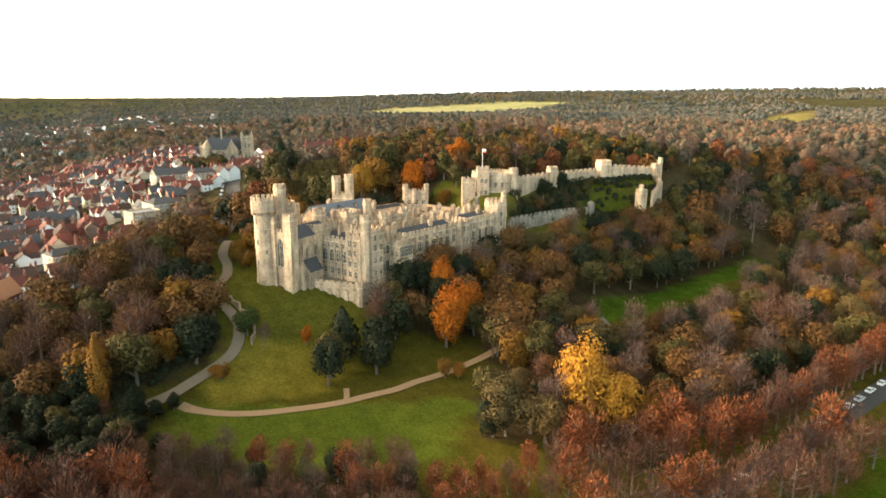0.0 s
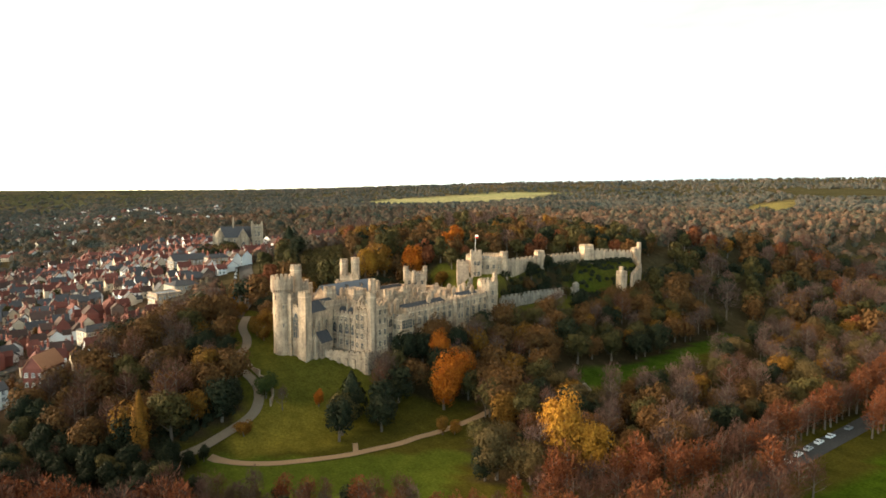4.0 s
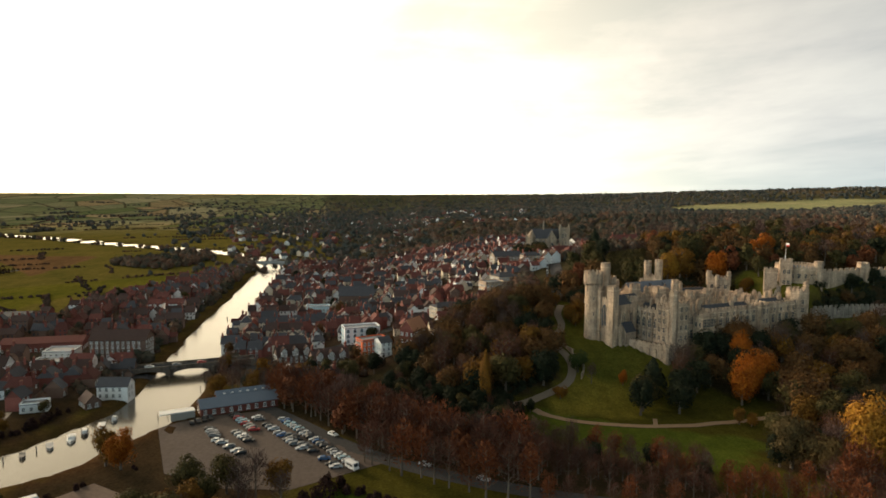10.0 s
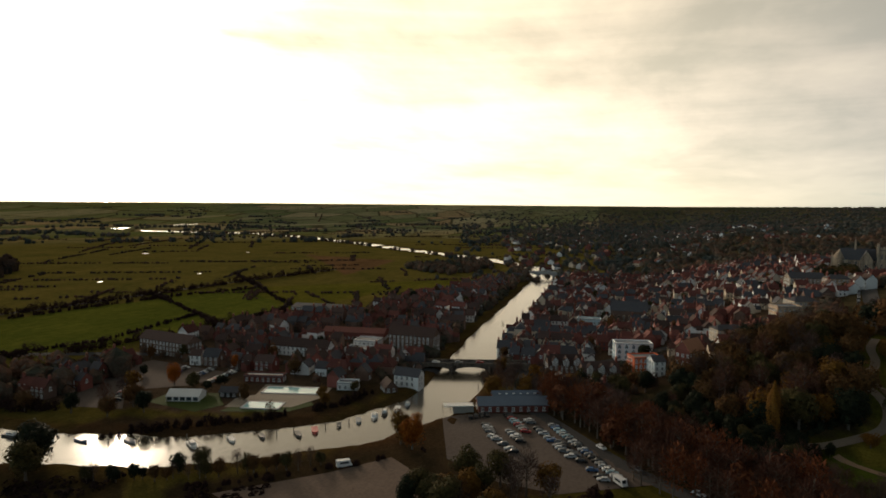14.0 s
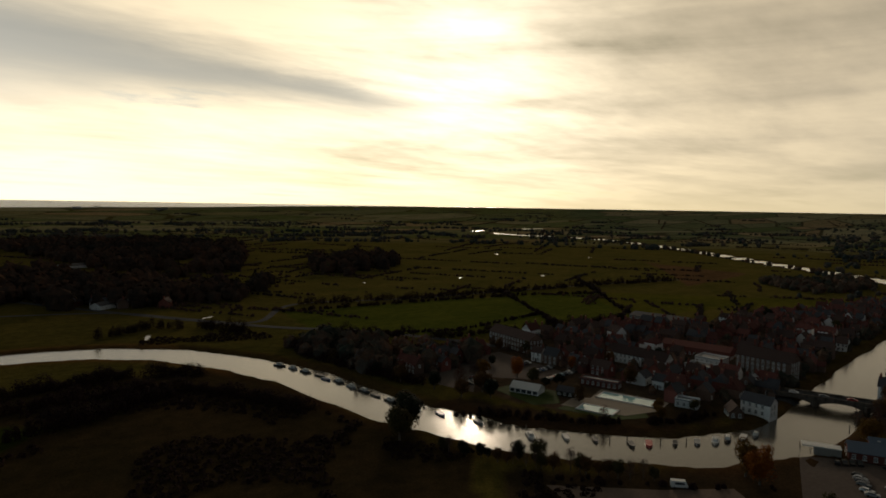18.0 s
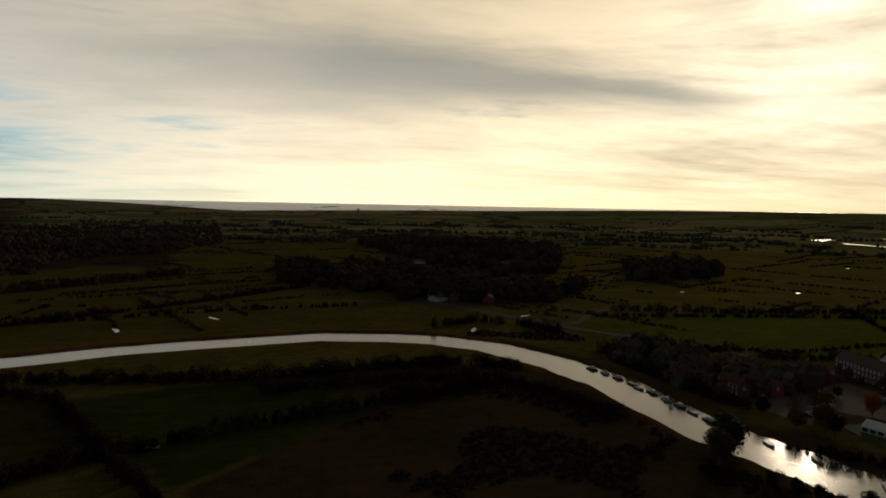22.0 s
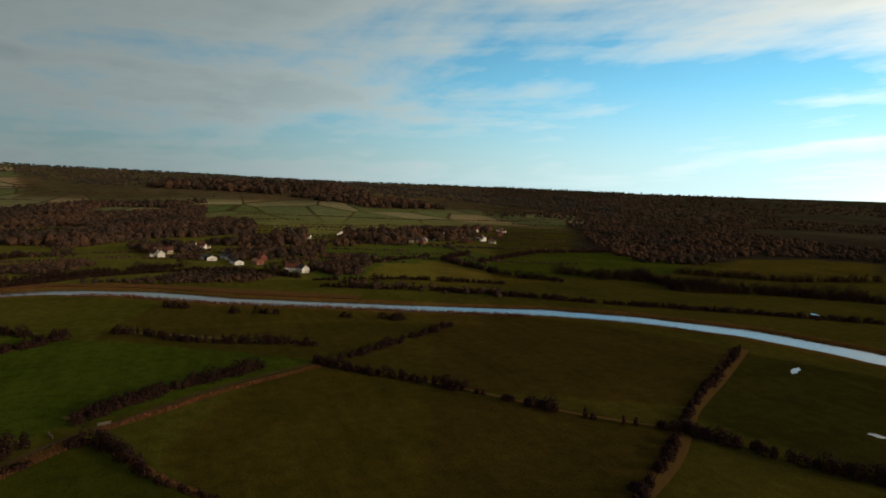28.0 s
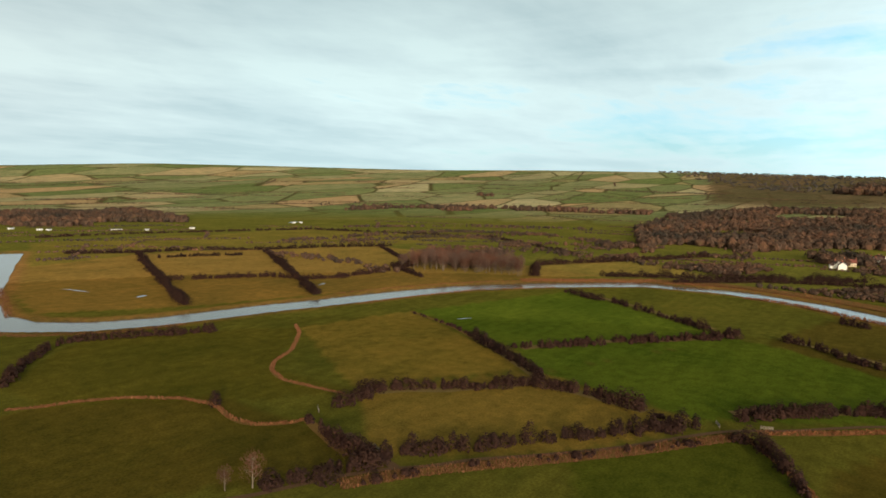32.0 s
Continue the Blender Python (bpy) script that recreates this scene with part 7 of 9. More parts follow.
def blobs(name, pts, size, mat, low=False, tall=1.1, seed=0):
    """Many uneven crowns as one mesh."""
    g = np.random.default_rng(seed)
    bv, bf = (LOW_V, LOW_F) if low else (ICO_V, ICO_F)
    n, k = len(pts), len(bv)
    sz = np.asarray(size) * g.uniform(0.65, 1.25, n)
    wob = 1 + 0.55 * (g.random((n, k, 1)) - 0.5)
    low_ = squash(pts[:, 0], pts[:, 1])
    shape = np.stack([np.ones(n), np.ones(n), g.uniform(0.8, 1.25, n) * tall * low_], 1)
    v = bv[None] * wob * (sz[:, None] * shape)[:, None]
    v[..., 2] = np.maximum(v[..., 2], -0.55 * (sz * low_)[:, None] * tall)
    z = ground(pts[:, 0], pts[:, 1])
    v += np.stack([pts[:, 0], pts[:, 1], z + sz * low_ * 0.5], 1)[:, None]
    f = bf[None] + (np.arange(n) * k)[:, None, None]
    return new(name, mesh_from(name, v.reshape(-1, 3).tolist(), f.reshape(-1, 3).tolist(), mat))


def canopy(name, pts, size, mat, leaves, tall=1.1, seed=0):
    """Woodland seen from afar: an uneven solid heart under many leaf clumps for each crown, as one mesh."""
    g = np.random.default_rng(seed)
    n, k = len(pts), len(LOW_V)
    sz = np.asarray(size) * g.uniform(0.6, 1.35, n)
    low_ = squash(pts[:, 0], pts[:, 1])
    shape = np.stack([np.ones(n), np.ones(n), g.uniform(0.85, 1.3, n) * tall * low_], 1) * sz[:, None]
    foot = np.stack([pts[:, 0], pts[:, 1], ground(pts[:, 0], pts[:, 1]) + sz * low_ * 0.55], 1)
    v = LOW_V[None] * (1 + 0.5 * (g.random((n, k, 1)) - 0.5)) * (shape * 0.86)[:, None] + foot[:, None]
    tri = (LOW_F[None] + (np.arange(n) * k)[:, None, None]).reshape(-1, 3)
    who = np.repeat(np.arange(n), leaves)
    d = g.normal(size=(len(who), 3))
    d[:, 2] = np.abs(d[:, 2]) * 0.9 - 0.15
    d /= np.linalg.norm(d, axis=1, keepdims=True)
    lump = 1 + 0.22 * np.sin(5 * d[:, 0] + 3 * d[:, 1] + who) * np.cos(4 * d[:, 2] - who)
    p = foot[who] + d * shape[who] * (lump * g.uniform(0.86, 1.12, len(who)))[:, None]
    t = np.cross(d, g.normal(size=d.shape))
    t /= np.linalg.norm(t, axis=1, keepdims=True)
    b = np.cross(d, t)
    s = (sz[who] * g.uniform(0.16, 0.34, len(who)))[:, None]
    flat_ = np.stack([np.ones(len(who)), np.ones(len(who)), low_[who]], 1)
    q = np.stack([p - t * s * flat_, p + (b * 0.8 - d * 0.35) * s * flat_, p + t * s * flat_, p - (b * 0.8 + d * 0.35) * s * flat_], 1).reshape(-1, 3)
    quad_ = (np.arange(len(q)) + n * k).reshape(-1, 4)
    me = mesh_from(name, np.concatenate([v.reshape(-1, 3), q]).tolist(), tri.tolist() + quad_.tolist(), mat)
    return new(name, me)


def polar(n, y0, y1, r0, r1, seed):
    """Random places by turn and distance from the middle of the valley, thinner with distance."""
    g = np.random.default_rng(seed)
    yaw, r = np.radians(g.uniform(y0, y1, n)), r0 * (r1 / r0) ** g.uniform(0, 1, n)
    return np.stack([75 - np.sin(yaw) * r, -38 + np.cos(yaw) * r], 1)


def outside(pts, polys):
    keep = np.ones(len(pts), bool)
    for p in polys:
        keep &= ~inside(pts[:, 0], pts[:, 1], p)
    return pts[keep]


def sizes(pts, near, far):
    r = np.hypot(pts[:, 0] - 75, pts[:, 1] + 38)
    return np.interp(r, [500, 3500], [near, far])


EAST_FIELD = [(1706, -156), (2270, -400), (2227, -833), (1771, -933), (1509, -458), (1287, -239)]
CASTLE_YARD = [(-200, 100), (-235, 60), (-300, 60), (-440, 60), (-470, 180), (-620, 230), (-640, 420), (-345, 420), (-350, 640), (-110, 640), (-100, 380), (-190, 300)]
OPEN = [TOWN, TOWN_SOUTH, FIELDS[0][0], FIELDS[1][0], CASTLE_YARD, [(-1000, 1900), (-1500, 2300), (-1250, 2600), (-800, 2150)], [(-480, 120), (-640, 200), (-640, 60), (-480, 40)]]
p = outside(polar(5600, 14, 92, 430, 1500, 41), OPEN)
p = p[(p[:, 0] < -190) | (p[:, 1] > 620)]
tagged(canopy("far_wood", p, sizes(p, 5.0, 7.5), AUTUMN, 46, 1.15, 1), "autumn woodland of browns and oranges rolling over the hills", "woodland", kind="stuff")
p = outside(polar(16500, 12, 108, 1450, 4500, 42), OPEN)
yaw_p = np.degrees(np.arctan2(-(p[:, 0] - 75), p[:, 1] + 38)) % 360
p = p[np.random.default_rng(8).random(len(p)) < np.interp(yaw_p + 4 * ripple(p[:, 0], p[:, 1], 260, 1.0), [12, 70, 86, 96, 108], [1.0, 1.0, 0.9, 0.6, 0.2])]
tagged(canopy("far_wood", p, sizes(p, 5.0, 7.0), HAZED_AUTUMN, 11, 0.8, 2), "distant autumn woodland fading to the skyline", "woodland", kind="stuff")
p = outside(polar(2000, 86, 114, 760, 3000, 43), [TOWN])
yaw_p = np.degrees(np.arctan2(-(p[:, 0] - 75), p[:, 1] + 38)) % 360
r_p = np.hypot(p[:, 0] - 75, p[:, 1] + 38)
p = p[np.random.default_rng(9).random(len(p)) < np.interp(yaw_p + 3.5 * ripple(p[:, 0], p[:, 1], 120, 2.0), [90, 97, 101, 112], [1.0, 0.75, 0.3, 0.0])]
tagged(canopy("far_wood", p, sizes(p, 4.4, 7.0), HAZED_AUTUMN, 20, 1.0, 3), "trees and gardens beyond the town roofs", "woodland", kind="stuff")
p = polar(11500, 186, 246, 900, 4300, 44)
yaw_p = np.degrees(np.arctan2(-(p[:, 0] - 75), p[:, 1] + 38)) % 360
r_p = np.hypot(p[:, 0] - 75, p[:, 1] + 38)
p = p[(r_p > np.interp(yaw_p, [186, 190, 198, 206, 215, 224, 229, 236, 239, 246], [1500, 1150, 980, 950, 1100, 1030, 880, 1110, 2100, 2300]) + 130 * ripple(p[:, 0], p[:, 1], 90, 1.0)) & (ripple(p[:, 0], p[:, 1], 210, 4.0) > -0.42) & ((yaw_p > 209) | (r_p < 2300))]
tagged(canopy("far_wood", outside(p, [EAST_FIELD]), sizes(outside(p, [EAST_FIELD]), 4.2, 6.5), WINTER, 14, 0.9, 4), "dark leafless woodland across the low hills", "woodland", kind="stuff")

p = polar(6000, 234, 287, 2250, 4500, 47)
yaw_p = np.degrees(np.arctan2(-(p[:, 0] - 75), p[:, 1] + 38)) % 360
r_p = np.hypot(p[:, 0] - 75, p[:, 1] + 38)
p = p[r_p > np.interp(yaw_p, [234, 250, 270, 280, 287], [2250, 2700, 2900, 3300, 4200]) + 260 * ripple(p[:, 0], p[:, 1], 230, 3.0)]
tagged(canopy("far_wood", p, sizes(p, 5.5, 7.0), HAZED_RIDGE, 11, 0.5, 6), "dark leafless woodland along the far ridge", "woodland", kind="stuff")


def fill(poly, gap, seed):
    return np.array(scatter(poly, gap, seed))


for i, (poly, gap) in enumerate((([(935, 241), (1380, 401), (1942, 503), (2300, 312), (2400, -60), (1935, -40), (1670, -150), (1381, -137), (1261, -37), (1216, 62), (1067, 138), (1096, 200)], 15), ([(755, 95), (806, 25), (833, -52), (760, -90), (735, -110), (700, -80), (702, -7), (719, 64)], 6.5),
                                 ([(812, 262), (929, 241), (999, 177), (978, 122), (860, 70), (780, 99), (800, 171)], 7.5), ([(1130, -60), (1350, -200), (1420, -660), (1250, -560), (1130, -420), (1060, -230)], 17), ([(905, 5), (1060, 60), (1130, -60), (1060, -230), (940, -180), (868, -66)], 13), ([(720, -168), (800, -150), (900, -230), (880, -250), (730, -190)], 8),
                                 ([(546, 1230), (616, 1190), (812, 1087), (900, 1250), (1000, 1640), (600, 1700)], 13), ([(985, 300), (1000, 270), (1040, 290), (1030, 330), (995, 335)], 9), ([(1480, 1334), (1600, 1240), (1720, 1080), (1880, 900), (1960, 560), (2060, 580), (1980, 900), (1800, 1180), (1640, 1360)], 15), ([(640, 345), (660, 318), (690, 330), (800, 372), (810, 392), (765, 425), (770, 470), (700, 440)], 8), ([(2300, -900), (3000, -600), (3500, 100), (3100, 200), (2700, -300), (2300, -600)], 30), ([(2200, 1300), (2260, 1230), (2300, 1290), (2240, 1350)], 16),
                                 ([(-133, -934), (-260, -828), (-472, -1299), (-299, -1631), (-60, -1500)], 21), ([(-20, -640), (-160, -600), (-260, -720), (-180, -840), (-30, -760)], 19), ([(98, -998), (-63, -1006), (-126, -764), (-142, -620), (-60, -640), (94, -772)], 17), ([(-327, -895), (-515, -976), (-513, -812), (-353, -718)], 24), ([(-690, -300), (-830, -280), (-900, -330), (-760, -400)], 11), ([(-200, -300), (-140, -420), (-100, -420), (-120, -310)], 13))):
    p = outside(fill(poly, gap, 50 + i), [EAST_FIELD])
    if gap > 12 or i in (1, 2):
        p = p[ripple(p[:, 0], p[:, 1], 30 if i in (1, 2, 3, 4) else 55, 3.0 + i) > {1: -0.15, 2: 0.0, 3: 0.05, 4: 0.0}.get(i, -0.38)]
    tagged(canopy("wood", p, gap * (0.36 if i in (1, 2) else 0.5), WINTER if i < 16 else AUTUMN, 40 if i in (1, 2, 4, 5, 7, 9) else 22, 0.85 if i in (1, 2) else 1.0, 10 + i), "patch of brown leafless woodland among the fields", "woodland", kind="stuff")
# low scrub along the ditches over the river
belt = np.random.default_rng(98)
for line in ([(776, 631), (881, 622), (1001, 542), (900, 400), (843, 302), (825, 207), (799, 110)], [(1001, 542), (1127, 491), (1043, 315), (1016, 252)], [(675, -156), (643, -201), (619, -250), (578, -284)], [(564, 375), (590, 420), (600, 500), (590, 600)], [(1210, 62), (1067, 138), (960, 120)], [(700, 700), (860, 690), (1060, 640), (1127, 491)], [(760, 470), (860, 440), (960, 400), (1000, 340)], [(812, 392), (880, 350), (985, 300)], [(1000, 850), (1120, 760), (1260, 640), (1330, 480)], [(1180, -150), (1100, -300), (1060, -420)], [(930, -190), (960, -120), (1020, -90)], [(1200, -330), (1250, -460), (1330, -560)], [(1100, -440), (1160, -500), (1200, -600)], [(890, -40), (930, -20), (1000, -40), (1060, -10)], [(780, -120), (830, -130), (880, -150), (930, -220)]):
    p = np.array([(x + belt.normal() * 9, y + belt.normal() * 9) for x, y, dx, dy in along_line(line, 1.8) if belt.random() < 0.6 + 0.4 * math.sin(x * 0.05 + y * 0.03)])
    tagged(canopy("ditch_scrub", p, 2.7, WINTER, 36, 0.85, 99), "low brown scrub along a ditch beyond the river", "scrub", kind="stuff")
tagged(canopy("garden_trees", GARDENS, 2.5, AUTUMN, 60, 1.2, 97), "small dark trees and bushes in the gardens between the houses", "trees", kind="stuff")
# trees along the near bank of the far reach
belt = np.random.default_rng(95)
p = np.array([(x + dy * o + belt.normal() * 3, y - dx * o + belt.normal() * 3) for x, y, dx, dy in along_line(RIVER[4:18], 7.0) for o in (27, 33) if belt.random() < (0.9 if x > -830 else 0.2)])
tagged(canopy("riverside_trees", p, 4.2, AUTUMN, 26, 1.0, 96), "dark trees along the bank of the far river reach", "woodland", kind="stuff")
# belts of trees across the coastal plain
belt = np.random.default_rng(91)
spots = []
for x, y in polar(260, 84, 204, 1500, 4500, 92):
    n = int(belt.uniform(8, 34))
    wide = belt.uniform(16, 90)
    a = math.atan2(y + 38, x - 75) + math.pi / 2 + belt.normal() * 0.5
    along_, off = belt.normal(size=n) * wide, belt.normal(size=n) * belt.uniform(4, 16)
    spots.append(np.stack([x + along_ * math.cos(a) - off * math.sin(a), y + along_ * math.sin(a) + off * math.cos(a)], 1))
p = outside(np.concatenate(spots), [TOWN, TOWN_SOUTH])
p = p[line_distance(p[:, 0], p[:, 1], RIVER) > 40]
p = p[np.hypot(p[:, 0] - 75, p[:, 1] + 38) < 4550]
tagged(canopy("tree_belts", p, 5.5, HAZED_AUTUMN, 10, 1.0, 93), "dark belts of trees across the coastal plain", "woodland", kind="stuff")
# scattered trees and hedgerows over the plain and the downs
g = np.random.default_rng(77)
lines = []
for k in range(270):
    yaw, r = math.radians(g.uniform(86, 202)), 560 * (3600 / 560) ** g.uniform(0, 1)
    c = np.array([75 - math.sin(yaw) * r, -38 + math.cos(yaw) * r])
    a = 0.5 + (math.pi / 2 if g.random() < 0.5 else 0) + g.normal() * 0.12
    step = 2.0 + r * 0.0011
    n = int(g.uniform(14, 46) * (2.6 + r * 0.003) / step)
    t = (np.arange(n) - n / 2) * step
    t = t[(g.random(n) < 0.93) & (np.sin(t * 0.05 + k) > -0.9)]
    lines.append(c + t[:, None] * (math.cos(a), math.sin(a)) + g.normal(size=(len(t), 2)) * 1.5)
for k in range(170):
    yaw, r = math.radians(g.uniform(238, 345)), 800 * (4000 / 800) ** g.uniform(0, 1)
    c = np.array([75 - math.sin(yaw) * r, -38 + math.cos(yaw) * r])
    a = yaw + (math.pi / 2 if g.random() < 0.12 else 0) + g.normal() * 0.13
    step = 2.2 + r * 0.0012
    n = int(g.uniform(16, 50) * (3 + r * 0.003) / step)
    t = (np.arange(n) - n / 2) * step
    lines.append(c + t[:, None] * (math.cos(a), math.sin(a)) + g.normal(size=(n, 2)) * 1.5)
p = outside(np.concatenate(lines), [f for f, _ in FIELDS[8:14]] + [TOWN_SOUTH, TOWN])
p = p[line_distance(p[:, 0], p[:, 1], RIVER) > 28]
tagged(blobs("hedgerows", p, np.interp(np.hypot(p[:, 0], p[:, 1]), [500, 3500], [1.5, 2.7]), WINTER, True, 0.9, 5), "dark hedgerows and field trees across the plain", "hedgerow", kind="stuff")

# ---- hedges, ditches and tracks of the water meadows ----
HEDGE = mat_leaf("brown_hedge_leaves", (0.017, 0.011, 0.006), (0.028, 0.018, 0.009), (0.040, 0.024, 0.012), 0.95)
REED = mat_leaf("rusty_reeds", (0.115, 0.054, 0.018), (0.165, 0.082, 0.026), (0.20, 0.112, 0.040), 0.95)


def hedge(line, wide=2.0, high=2.6, gaps=0.15, seed=0, label="uneven brown hawthorn hedge along the field edge"):
    """Bushes of different size along a line, as one hedge."""
    g = np.random.default_rng(seed)
    ps, ds = [], []
    for x, y, dx, dy in along_line(line, 2.6):
        if g.random() < gaps or math.sin(x * 0.11 + y * 0.07 + seed) < -0.97:
            continue
        big = 1.0 + 0.35 * math.sin(x * 0.23 - y * 0.19 + seed) + (0.6 if g.random() < 0.15 else 0.0)
        r = max(wide * g.uniform(0.35, 1.05) * big, 0.5)
        n = int(50 + 44 * r)
        d = g.normal(size=(n, 3))
        d[:, 2] = np.abs(d[:, 2]) + 0.1
        d /= np.linalg.norm(d, axis=1, keepdims=True)
        c = np.array([x + g.normal() * 0.8, y + g.normal() * 0.8, height(x, y)])
        ps.append(c + d * (r, r, high * 1.2 * g.uniform(0.5, 1.1) * (0.55 + 0.45 * big)) * g.uniform(0.72, 1.08, (n, 1)))
        ds.append(d)
    if not ps:
        return None
    p, d = np.concatenate(ps), np.concatenate(ds)
    return tagged(new("hedge", cards("hedge", p, d, 0.44, HEDGE)), label, "hedge", "field hedges")


def reeds(line, half, seed, dense=5.0, high=0.9):
    g = np.random.default_rng(seed)
    ps = []
    for x, y, dx, dy in along_line(line, 1.0):
        n = g.poisson(dense)
        o = g.uniform(-half, half, n)
        a = g.uniform(-.5, .5, n)
        ps.append(np.stack([x - dy * o + dx * a, y + dx * o + dy * a, np.full(n, height(x, y))], 1))
    p = np.concatenate(ps)
    d = np.stack([g.normal(size=len(p)) * 0.3, g.normal(size=len(p)) * 0.3, np.ones(len(p))], 1)
    return tagged(new("reeds", cards("reeds", p, d, high, REED, 0.24, True)), "rusty brown reeds along a field ditch", "reeds", kind="stuff")


